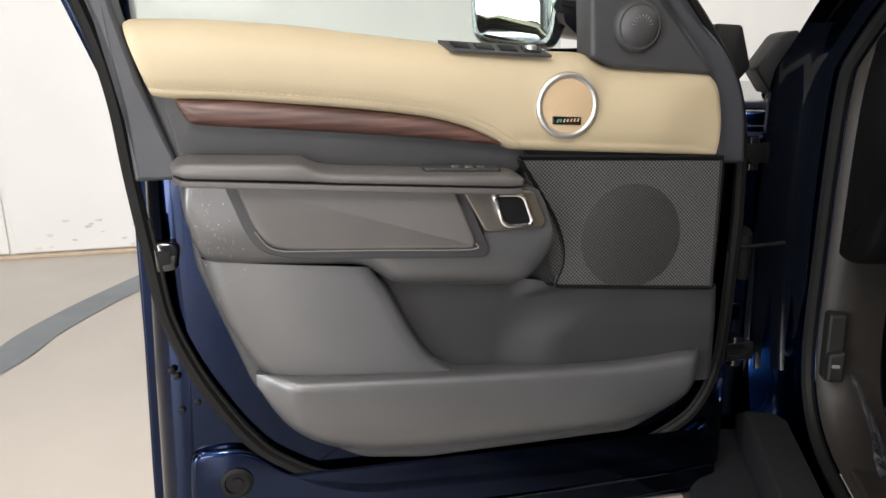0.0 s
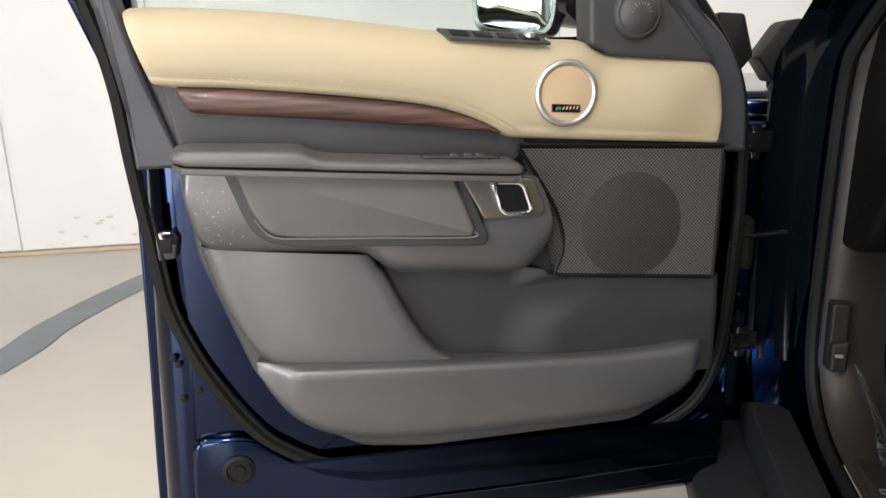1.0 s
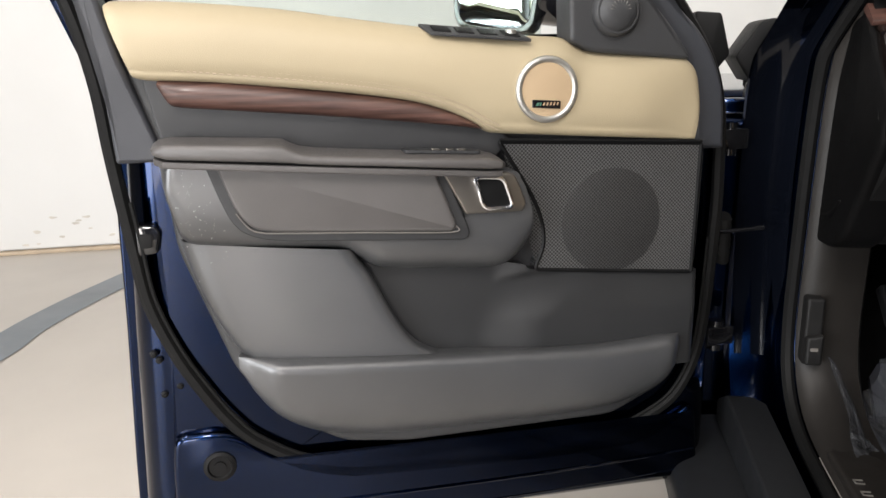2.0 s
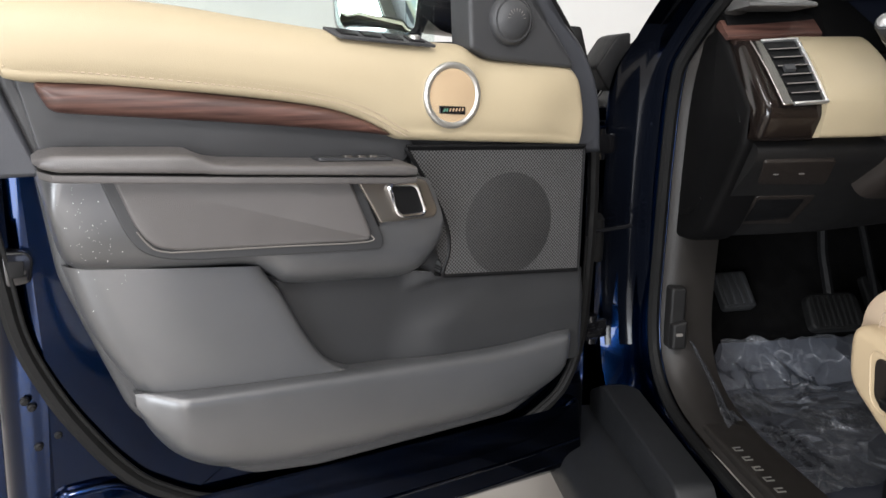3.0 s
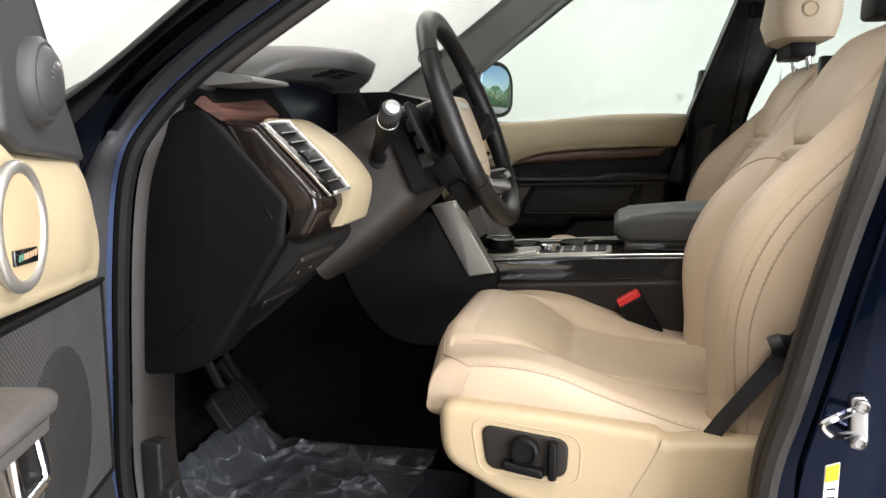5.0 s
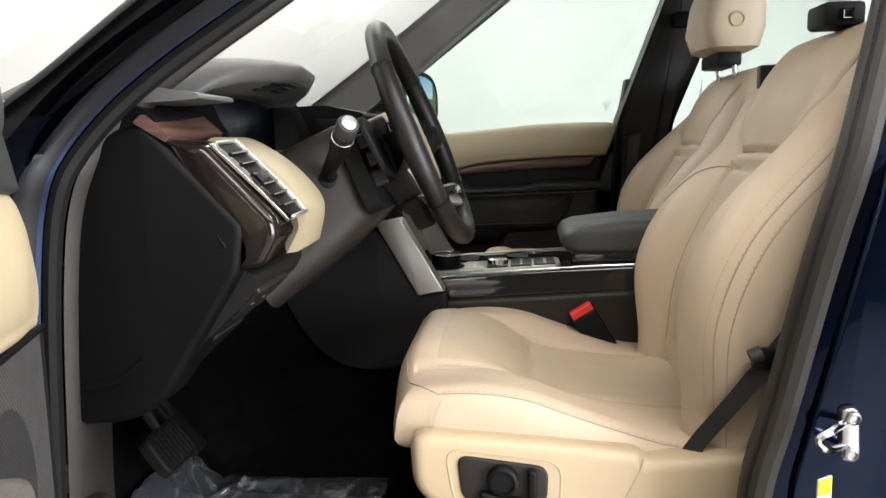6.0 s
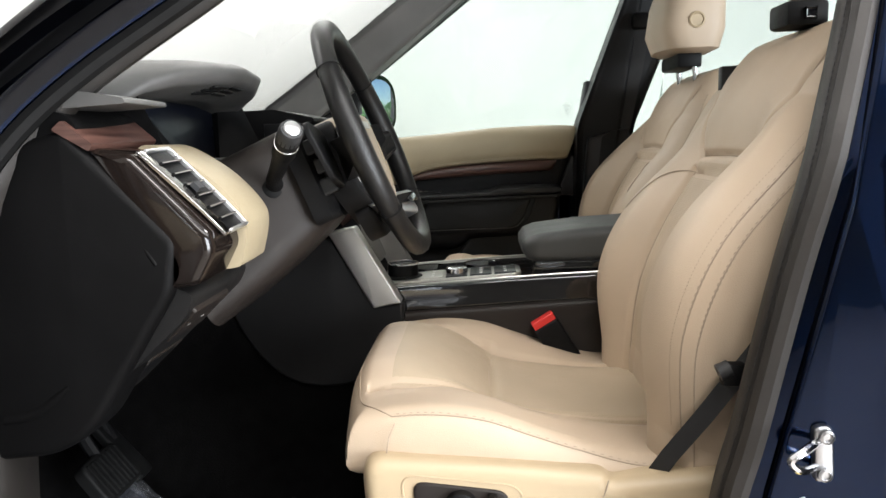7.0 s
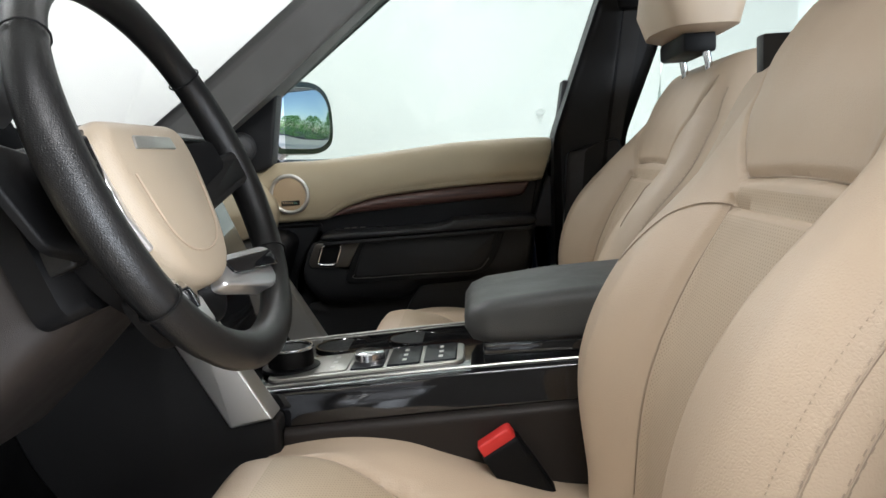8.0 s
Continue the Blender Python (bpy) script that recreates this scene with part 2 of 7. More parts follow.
def curve(pts, n=6, closed=False):
    """A smooth line through points of any dimension."""
    pts = [Vector(p) for p in pts]
    m, out = len(pts), []
    for i in range(m if closed else m - 1):
        if closed:
            a, b, c, d = (pts[(i + k) % m] for k in (-1, 0, 1, 2))
        else:
            a, b, c, d = pts[max(i - 1, 0)], pts[i], pts[i + 1], pts[min(i + 2, m - 1)]
        for k in range(n):
            t = k / n
            out.append(0.5 * ((2 * b) + (c - a) * t + (2 * a - 5 * b + 4 * c - d) * t * t + (3 * b - a - 3 * c + d) * t ** 3))
    if not closed:
        out.append(pts[-1])
    return [tuple(p) for p in out]


def inset(pts, r):
    m, out = len(pts), []
    area2 = sum(pts[i - 1][0] * pts[i][1] - pts[i][0] * pts[i - 1][1] for i in range(m))
    s = 1 if area2 > 0 else -1
    for i in range(m):
        a, b, c = Vector(pts[i - 1]), Vector(pts[i]), Vector(pts[(i + 1) % m])
        e, f = (b - a), (c - b)
        if e.length < 1e-7 or f.length < 1e-7:
            e = f = (c - a)
        e, f = e.normalized(), f.normalized()
        n1, n2 = Vector((-e.y, e.x)) * s, Vector((-f.y, f.x)) * s
        nn = n1 + n2
        nn = nn * (2 / nn.length_squared) if nn.length > 0.2 else n1
        nn = nn * min(1, 2 / nn.length)
        out.append(b + nn * r)
    for _ in range(8):  # points that crossed over fall together
        for i in range(m):
            j = (i + 1) % m
            e = Vector(pts[j]) - Vector(pts[i])
            if e.dot(out[j] - out[i]) < 0:
                out[i] = out[j] = (out[i] + out[j]) / 2
    return [tuple(p) for p in out]


def bridge(bm, r0, r1, closed=True):
    n = len(r0)
    for i in range(n if closed else n - 1):
        j = (i + 1) % n
        if len({r0[i], r0[j], r1[j], r1[i]}) == 4:
            bm.faces.new((r0[i], r0[j], r1[j], r1[i]))


def cap(bm, ring):
    """Closes a ring; its faces stay flat-shaded (marked by hide until part() reads it)."""
    f = bm.faces.new(ring)
    for g in bmesh.ops.triangulate(bm, faces=[f], ngon_method="EAR_CLIP")["faces"]:
        g.hide = True


def slab(bm, line, d0, d1, r=0.004, to=flat, seg=3, back=True, puff=0.0, puffs=3):
    """A plate with this outline, from depth d0 (front, its edge rounded by r) to d1. puff: how far the middle swells."""
    rings = [[bm.verts.new(to(u, v, d1)) for u, v in line]]
    for k in range(seg + 1):
        a = math.pi / 2 * k / seg
        pts = inset(line, r * (1 - math.cos(a)))
        rings.append([bm.verts.new(to(u, v, d0 + r * (1 - math.sin(a)))) for u, v in pts])
    if puff:
        cx, cy = (sum(p[k] for p in pts) / len(pts) for k in (0, 1))
        for k in range(1, puffs + 1):
            f = k / (puffs + 1)
            rings.append([bm.verts.new(to(u + (cx - u) * f, v + (cy - v) * f, d0 - puff * (1 - (1 - f) ** 2))) for u, v in pts])
    for a, b in zip(rings, rings[1:]):
        bridge(bm, a, b)
    cap(bm, rings[-1])
    if back:
        cap(bm, rings[0])
    return bm


def plate(name, line, d0, d1, r, to, material, parent, label="", **kw):
    return part(name, slab(bmesh.new(), line, d0, d1, r, to, **kw), material, parent, label)


def loft(bm, rings, closed=True, caps=True):
    rows = [[bm.verts.new(p) for p in ring] for ring in rings]
    for a, b in zip(rows, rows[1:]):
        bridge(bm, a, b, closed)
    if caps and closed:
        cap(bm, rows[0])
        cap(bm, rows[-1])
    return bm


def tube(bm, pts, r, n=8, closed=False, flatten=1.0, up=None):
    """A bar of round (or flattened) section along a line; r may be one number or one for each point."""
    pts = [Vector(p) for p in pts]
    m = len(pts)
    rad = r if isinstance(r, (list, tuple)) else [r] * m
    rings, ref = [], None
    for i in range(m):
        a = pts[(i - 1) % m] if closed or i else pts[i]
        b = pts[(i + 1) % m] if closed or i < m - 1 else pts[i]
        t = (b - a).normalized()
        if up is not None:
            ref = Vector(up)
        elif ref is None:
            ref = Vector((0, 0, 1)) if abs(t.z) < 0.9 else Vector((1, 0, 0))
        s = t.cross(ref).normalized()
        w = s.cross(t).normalized()
        ref = w
        rings.append([pts[i] + (s * math.cos(q) + w * math.sin(q) * flatten) * rad[i] for q in (2 * math.pi * k / n for k in range(n))])
    if closed:
        rings.append(rings[0])
    rows = [[bm.verts.new(p) for p in ring] for ring in rings]
    for a, b in zip(rows, rows[1:]):
        bridge(bm, a, b)
    if closed:
        bmesh.ops.remove_doubles(bm, verts=bm.verts, dist=1e-6)
    else:
        cap(bm, rows[0])
        cap(bm, rows[-1])
    return bm


def disc(bm, c, axis, profile, n=32):
    """A turned form: profile of (radius, height along the axis) from its foot to its top."""
    c, ax = Vector(c), Vector(axis).normalized()
    s = ax.orthogonal().normalized()
    w = ax.cross(s)
    rows = []
    for r, h in profile:
        if r < 1e-6:
            rows.append([bm.verts.new(c + ax * h)])
        else:
            rows.append([bm.verts.new(c + ax * h + (s * math.cos(q) + w * math.sin(q)) * r) for q in (2 * math.pi * k / n for k in range(n))])
    for a, b in zip(rows, rows[1:]):
        if len(b) == 1:
            for i in range(n):
                bm.faces.new((a[i], a[(i + 1) % n], b[0]))
        elif len(a) == 1:
            for i in range(n):
                bm.faces.new((a[0], b[i], b[(i + 1) % n]))
        else:
            bridge(bm, a, b)
    return bm


def box(bm, lo, hi, r=0.004):
    g = bmesh.ops.create_cube(bm, size=1)
    c, s = [(a + b) / 2 for a, b in zip(lo, hi)], [b - a for a, b in zip(lo, hi)]
    for v in g["verts"]:
        v.co = Vector([c[k] + v.co[k] * s[k] for k in range(3)])
    if r:
        es = list({e for v in g["verts"] for e in v.link_edges})
        bmesh.ops.bevel(bm, geom=es, offset=r, segments=2, affect="EDGES", profile=0.5)
    return bm


def resample(line, n):
    """n + 1 points at even steps along a line."""
    pts = [Vector(p) for p in line]
    run = [0.0]
    for a, b in zip(pts, pts[1:]):
        run.append(run[-1] + (b - a).length)
    out, k = [], 0
    for i in range(n + 1):
        d = run[-1] * i / n
        while k < len(pts) - 2 and run[k + 1] < d:
            k += 1
        w = run[k + 1] - run[k]
        out.append(pts[k].lerp(pts[k + 1], min(1, (d - run[k]) / w) if w else 0))
    return out


def ruled(low, high, depth, back, to, ts, n=80, ends=(0.012, 0.012)):
    """A padded form between two lines, its face at depth(u, v, t) for t from the lower (0) to the upper line (1), its ends and edges turned back."""
    a, b = resample(low, n), resample(high, n)
    half_len = sum((q - p).length for p, q in zip(a, a[1:])) / n
    rings = []
    for i, (p, q) in enumerate(zip(a, b)):
        e = 1.0
        for x, r in ((i * half_len, ends[0]), ((n - i) * half_len, ends[1])):
            if r and x < r:
                e *= math.sqrt(max(0, 1 - (1 - x / r) ** 2))
        ring = [to(p.x, p.y, back)]
        for t in ts:
            w = p.lerp(q, t)
            ring.append(to(w.x, w.y, back + (depth(w.x, w.y, t) - back) * e))
        rings.append(ring + [to(q.x, q.y, back)])
    return loft(bmesh.new(), rings, False, False)


def smooth(a, b, x):
    t = min(1, max(0, (x - a) / (b - a)))
    return t * t * (3 - 2 * t)


def lerp(table, x):
    """A smooth value from (x, value) pairs."""
    n = len(table)
    if x <= table[0][0]:
        return table[0][1]
    for i in range(n - 1):
        (a, p), (b, q) = table[i], table[i + 1]
        if x <= b:
            h, t = b - a, (x - a) / (b - a)
            m0 = (q - table[i - 1][1]) / (b - table[i - 1][0]) if i else (q - p) / h
            m1 = (table[i + 2][1] - p) / (table[i + 2][0] - a) if i + 2 < n else (q - p) / h
            return p * (1 + 2 * t) * (1 - t) ** 2 + h * m0 * t * (1 - t) ** 2 + q * t * t * (3 - 2 * t) + h * m1 * t * t * (t - 1)
    return table[-1][1]


# ---- the workshop ----
def structure(name, bm, material, label, category, sharp=38):
    return tagged(part(name, bm, material, None, label, sharp), label, category, kind="structure")


def room_box(lo, hi, r=0.0):
    bm = box(bmesh.new(), lo, hi, r)
    bm.transform(ROOM)
    return bm


NORTH, SOUTH, EAST, WEST, HIGH = 5.64, -6.2, 5.2, -6.5, 4.2


def build_room():
    structure("floor", room_box((WEST - 6, SOUTH - 12, -0.1), (EAST, NORTH, 0)), FLOOR, "pale grey sealed concrete workshop floor, lightly stained", "floor")
    structure("wall_north", room_box((WEST, NORTH, 0), (EAST, NORTH + 0.2, HIGH)), WALL, "white painted workshop wall with scuffs near the floor", "wall")
    structure("wall_east", room_box((EAST, SOUTH, 0), (EAST + 0.2, NORTH + 0.2, HIGH)), WALL, "plain white painted workshop wall", "wall")
    # Unseen wall, coloured dark to keep reflections in the car paint dim.
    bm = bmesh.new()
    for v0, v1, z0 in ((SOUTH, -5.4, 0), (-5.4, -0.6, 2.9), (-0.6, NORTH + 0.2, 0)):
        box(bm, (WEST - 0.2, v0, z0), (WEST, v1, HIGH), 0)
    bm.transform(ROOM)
    structure("wall_west", bm, WEST_WALL_DARKENED, "unseen west wall, darkened for dim reflections, beside an added opening", "wall")
    # Also unseen and darkened, so the paint has less to reflect.
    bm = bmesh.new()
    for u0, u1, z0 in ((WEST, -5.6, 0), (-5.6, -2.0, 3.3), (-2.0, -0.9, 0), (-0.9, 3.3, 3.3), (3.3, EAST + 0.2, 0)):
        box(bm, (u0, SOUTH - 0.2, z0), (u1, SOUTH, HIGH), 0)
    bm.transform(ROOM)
    structure("wall_south", bm, SOUTH_WALL_DARKENED, "unseen south wall, darkened for dim reflections, round two openings", "wall")
    structure("ceiling", room_box((WEST - 0.2, SOUTH - 0.2, HIGH), (EAST + 0.2, NORTH + 0.2, HIGH + 0.1)), CEIL, "plain pale workshop ceiling", "ceiling")


build_room()
# Unseen overhead lamps, added; places and watts are tuned to the brightness below.
LAMPS = ((-4.0, -0.6, 60), (-3.8, -3.4, 80), (-2.5, 0.9, 60), (-1.5, -2.4, 175), (2.2, 3.4, 41), (1.4, -2.2, 60), (4.0, 0.4, 44))
for u, v, watts in LAMPS:
    area("unseen_ceiling_lamp", ROOM @ pose(u, v, HIGH - 0.08), 0.35, 2.2, watts, (1.0, 0.96, 0.92))
# Added fill on the unseen south side, placed and tuned by the paint's reflections.
area("added_daylight_fill", ROOM @ pose(-2.85, SOUTH - 0.1, 1.25, 90, 0, 0), 1.7, 2.5, 210, (1.0, 0.95, 0.92))
# Added west fill for the sill, footwell and seat side; its source is unseen.
area("added_daylight_fill", ROOM @ pose(WEST - 0.1, -3.0, 1.35, 90, 0, -90), 4.7, 2.7, 510, (0.94, 0.97, 1.0))


# ---- the car's body ----
def aperture(off, x_low, lean=0.3, front=0.0):
    """The outline of the driver's door opening, grown by off, in the plane x_low that leans in above the belt line."""
    line = curve([(0.95, 1.51), (1.10, 1.405), (1.225, 1.318), (1.30, 1.248), (1.342, 1.175), (1.362, 1.06), (1.375, 0.88), (1.38, 0.72), (1.35, 0.63),
                  (1.27, 0.578), (1.13, 0.560), (0.90, 0.555), (0.70, 0.56), (0.60, 0.585), (0.557, 0.66), (0.545, 0.83), (0.522, 0.93), (0.475, 1.14),
                  (0.408, 1.37), (0.365, 1.55), (0.385, 1.66), (0.55, 1.70), (0.72, 1.645)], 6, True)
    out = []
    for (y0, z0), (y1, z1) in zip(inset(line, -off), inset(line, -min(off, 0.034))):
        w = smooth(1.12, 1.26, z1) * smooth(0.6, 0.9, y1)
        y, z = y0 + (y1 - y0) * w, z0 + (z1 - z0) * w
        k = smooth(0.6, 0.95, y)
        out.append((x_low + front * k + lean * max(0, z - 1.2), y, z))
    return out


def build_body():
    car = thing("car_body", "dark navy metallic body shell of a large off-road car", "car", (0, 0, 0))
    rings = [aperture(0.0, -0.775), aperture(0.014, -0.797), aperture(0.03, -0.802, front=-0.008), aperture(0.055, -0.805, front=-0.032),
             aperture(0.07, -0.808, front=-0.065), aperture(0.085, -0.81, front=-0.07), aperture(0.13, -0.815, front=-0.04)]
    part("door_frame", loft(bmesh.new(), rings, True, False), PAINT, car, "glossy navy painted door opening")
    part("door_seal", tube(bmesh.new(), aperture(0.004, -0.787), 0.011, 8, True), RUBBER, car, "black rubber door seal")
    # Added skin over the paint; its near-black colour stands in for dark reflections.
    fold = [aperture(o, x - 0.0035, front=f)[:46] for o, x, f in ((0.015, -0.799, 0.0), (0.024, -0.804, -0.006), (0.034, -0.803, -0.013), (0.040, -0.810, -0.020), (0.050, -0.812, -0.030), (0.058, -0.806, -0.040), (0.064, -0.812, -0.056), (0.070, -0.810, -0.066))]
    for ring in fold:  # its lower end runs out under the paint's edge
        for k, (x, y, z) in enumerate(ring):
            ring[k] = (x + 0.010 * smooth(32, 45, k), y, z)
    part("pillar_shade", loft(bmesh.new(), fold, False, False), PILLAR_SHADE, car, "added near-black skin over the windscreen pillar's navy paint, for its dark reflections", 60)
    part("seal_cover", tube(bmesh.new(), aperture(0.005, -0.790)[84:127], 0.0135, 8), COVER, car, "taupe soft pillar seal")
    inner = []
    for front_off, rear_off, x in ((-0.004, 0.0, -0.775), (-0.012, -0.006, -0.768), (-0.020, -0.007, -0.75), (-0.019, 0.005, -0.72), (-0.004, 0.028, -0.67), (0.03, 0.05, -0.655)):
        inner.append([tuple(Vector(q).lerp(Vector(p), smooth(0.58, 0.75, p[1]))) for p, q in zip(aperture(front_off, x), aperture(rear_off, x))])
    for ring in inner[1:]:  # the windscreen pillar is slimmer than the lower sill trim
        for k, (p, q) in enumerate(zip(ring, inner[0])):
            w = 0.68 * smooth(1.20, 1.30, p[2]) * smooth(0.55, 0.75, p[1])
            ring[k] = (p[0] + (q[0] - p[0]) * w, p[1] + (q[1] - p[1]) * w * 0.7, p[2] + (q[2] - p[2]) * w * 0.7)
    part("opening_trim", loft(bmesh.new(), [r[126:] + r[:85] for r in inner], False, False), PILLAR, car, "dark grey plastic pillar and sill trim")
    part("pillar_cover", loft(bmesh.new(), [r[84:127] for r in inner], False, False), COVER, car, "taupe stitched pillar cover")
    bm = bmesh.new()
    line = [Vector(p) for p in aperture(-0.0052, -0.7705) if p[1] < 0.60 and 0.72 < p[2] < 1.6]
    for a, b in zip(line, line[1:]):
        n = max(1, int((b - a).length / 0.007))
        for k in range(n):
            p, q = a.lerp(b, k / n), a.lerp(b, (k + 0.62) / n)
            tube(bm, [p, q], 0.0006, 5)
    tagged(part("trim_stitching", bm, TRIM, car), kind="stuff")
    # painted centre pillar behind the driver's door
    plate("centre_pillar", rounded([(0.51, 0.50), (0.515, 0.85), (0.445, 1.15), (0.36, 1.50), (0.15, 1.50), (0.20, 0.50)], 0.02), -0.812, -0.775, 0.006,
          lambda u, v, d: (d + 0.3 * max(0, v - 1.2), u, v), PAINT, car)
    plate("rear_door_skin", rounded([(0.30, 0.45), (0.30, 1.22), (-1.6, 1.26), (-1.6, 0.45)], 0.03), -0.97, -0.80, 0.02, side, PAINT, car)
    g = plate("rear_window", rounded([(0.18, 1.25), (0.12, 1.72), (-1.45, 1.72), (-1.5, 1.26)], 0.03), -0.80, -0.795, 0.001, lambda u, v, d: (d + 0.3 * (v - 1.25), u, v), PANE, car)
    g.visible_shadow = False
    plate("fender", rounded([(1.50, 0.42), (1.47, 1.10, 0.05), (2.55, 1.02, 0.1), (2.6, 0.45)], 0.03), -0.97, -0.80, 0.03, lambda u, v, d: (-d, u, v), PAINT, car)
    for x in (-0.70, 0.70):
        for y in (2.05, -0.95):
            k = 1 if x > 0 else -1
            wheel = part("wheel", disc(bmesh.new(), (x, y, 0.385), (k, 0, 0), [(0.15, -0.12), (0.30, -0.12), (0.365, -0.10), (0.385, -0.05), (0.385, 0.05), (0.365, 0.10), (0.29, 0.12), (0.27, 0.10)], 40), RUBBER, car, "black road tyre")
            part("wheel_rim", disc(bmesh.new(), (x, y, 0.385), (k, 0, 0), [(0.275, 0.08), (0.27, 0.105), (0.24, 0.10), (0.10, 0.085), (0.05, 0.10), (0, 0.10)], 40), SILVER, wheel, "silver alloy rim")
    plate("fender", rounded([(1.50, 0.42), (1.47, 1.10, 0.05), (2.55, 1.02, 0.1), (2.6, 0.45)], 0.03), -0.97, -0.80, 0.03, side, PAINT, car)
    plate("bonnet", rounded([(-0.93, 1.62), (0.93, 1.62), (0.86, 2.6, 0.15), (-0.86, 2.6, 0.15)], 0.05), -1.13, -1.05, 0.03, top, PAINT, car)
    plate("rocker_cladding", rounded([(-0.99, 0.40), (-0.99, 0.475, 0.03), (-0.90, 0.50, 0.02), (-0.80, 0.50), (-0.80, 0.40)], 0.01), 0.25, 1.47, 0.006,
          flat, PILLAR_BLACK, car, "black plastic rocker cladding")
    plate("sill_cladding", rounded([(1.46, 0.54), (1.385, 0.582), (1.04, 0.56), (0.98, 0.49), (1.30, 0.40), (1.45, 0.41)], 0.012), -0.885, -0.82, 0.006, side, PILLAR_BLACK, car, "black plastic sill cladding end")
    plate("roof", rounded([(-0.62, 0.80, 0.1), (0.62, 0.80, 0.1), (0.62, -1.6), (-0.62, -1.6)], 0.05), -1.83, -1.80, 0.02, top, PAINT, car)
    plate("headliner", rounded([(-0.62, 0.74, 0.1), (0.62, 0.74, 0.1), (0.62, -1.6), (-0.62, -1.6)], 0.05), -1.795, -1.75, 0.01, top, HEADLINER, car, "pale woven headliner")
    for s, nm in ((-1, "roof_rail"), (1, "roof_rail")):
        part(nm, tube(bmesh.new(), [(s * 0.64, 0.80, 1.76), (s * 0.645, 0.3, 1.79), (s * 0.645, -0.6, 1.79), (s * 0.62, -1.6, 1.76)], 0.055, 10), PAINT, car)
    # windscreen pillars
    line = [(1.60, 1.06), (1.39, 1.20), (1.325, 1.28), (1.245, 1.345), (1.12, 1.43), (0.90, 1.58), (0.66, 1.74), (0.74, 1.78), (0.98, 1.60), (1.12, 1.50), (1.262, 1.387), (1.345, 1.318), (1.42, 1.265), (1.62, 1.13)]
    plate("windscreen_pillar", rounded(line, 0.03), -0.85, -0.76, 0.014, lambda u, v, d: (d + 0.3 * max(0, v - 1.2), u, v), BLACK, car, "black windscreen pillar cover")
    part("hinge_wall", box(bmesh.new(), (-0.965, 1.53, 0.42), (-0.76, 1.56, 1.12), 0.01), PAINT, car)
    plate("cowl_end", rounded([(-0.965, 1.277), (-0.919, 1.273), (-0.900, 1.20), (-0.94, 1.15), (-0.96, 1.20)], 0.006), 1.49, 1.54, 0.004, flat, BLACK, car)
    plate("cowl_end", rounded([(-0.895, 1.195), (-0.854, 1.257, 0.01), (-0.828, 1.262), (-0.826, 1.20), (-0.866, 1.15)], 0.006), 1.47, 1.58, 0.004, flat, BLACK, car)
    line = [(1.66, 1.20), (1.43, 1.346), (1.30, 1.435), (1.02, 1.64), (0.80, 1.78), (0.64, 1.78), (0.84, 1.640), (1.14, 1.410), (1.27, 1.315), (1.34, 1.262), (1.42, 1.20)]
    plate("pillar_trim", rounded(line, 0.03), -0.70, -0.79, 0.02, lambda u, v, d: (-d - 0.12 * (v - 1.4), u, v), HOOD, car, "grey windscreen pillar trim")
    line = [(0.53, 0.60), (0.525, 1.0), (0.52, 1.265), (0.39, 1.625), (0.34, 1.76), (0.20, 1.76), (0.27, 1.5), (0.36, 1.26), (0.36, 0.60)]
    plate("pillar_trim", rounded(line, 0.03), -0.70, -0.80, 0.02, lambda u, v, d: (-d - 0.12 * max(0, v - 1.25), u, v), PILLAR_BLACK, car, "black centre pillar trim")
    plate("pillar_panel", rounded([(0.50, 0.62), (0.505, 1.05), (0.490, 1.235, 0.015), (0.375, 1.262, 0.015), (0.345, 1.10), (0.345, 0.62)], 0.02), -0.688, -0.72, 0.012,
          lambda u, v, d: (-d - 0.05 * max(0, v - 1.1), u, v), FRAME_TRIM, car, "charcoal lower centre pillar panel")
    plate("window_frame", rounded([(0.46, 1.18), (0.44, 1.255), (0.35, 1.50), (0.26, 1.74), (0.31, 1.745), (0.415, 1.50), (0.515, 1.25), (0.53, 1.18)], 0.01), -0.75, -0.79, 0.01, lambda u, v, d: (-d - 0.12 * max(0, v - 1.25), u, v), GLOSS, car)
    g = part("windscreen", slab(bmesh.new(), [(-0.80, 0.0), (0.80, 0.0), (0.60, 1.0), (-0.60, 1.0)], 0.0, 0.005, 0.001,
                                lambda u, v, d: (u, 1.66 - 0.86 * v + d, 1.19 + 0.57 * v)), SCREEN_GLASS, car, "clear curved windscreen")
    g.visible_shadow = False
    # right-hand side closed below the glass, and the rear
    plate("rear_door_skin", rounded([(0.36, 0.45), (0.36, 1.24), (-1.6, 1.27), (-1.6, 0.45)], 0.03), -0.97, -0.78, 0.02, lambda u, v, d: (-d, u, v), PAINT, car)
    g = plate("rear_window", rounded([(0.28, 1.25), (0.22, 1.72), (-0.7, 1.72), (-0.75, 1.26)], 0.03), -0.775, -0.77, 0.001, lambda u, v, d: (-d - 0.15 * (v - 1.25), u, v), PANE, car)
    g.visible_shadow = False
    plate("tailgate", rounded([(-0.9, 0.5), (-0.85, 1.25), (-0.65, 1.8), (0.65, 1.8), (0.85, 1.25), (0.9, 0.5)], 0.05), -1.62, -1.6, 0.005, flat, BLACK, car)
    # floor
    part("floor_carpet", box(bmesh.new(), (-0.68, -1.6, 0.46), (0.70, 1.41, 0.50), 0), BROWN_CARPET, car, "brown-black carpeted floor")
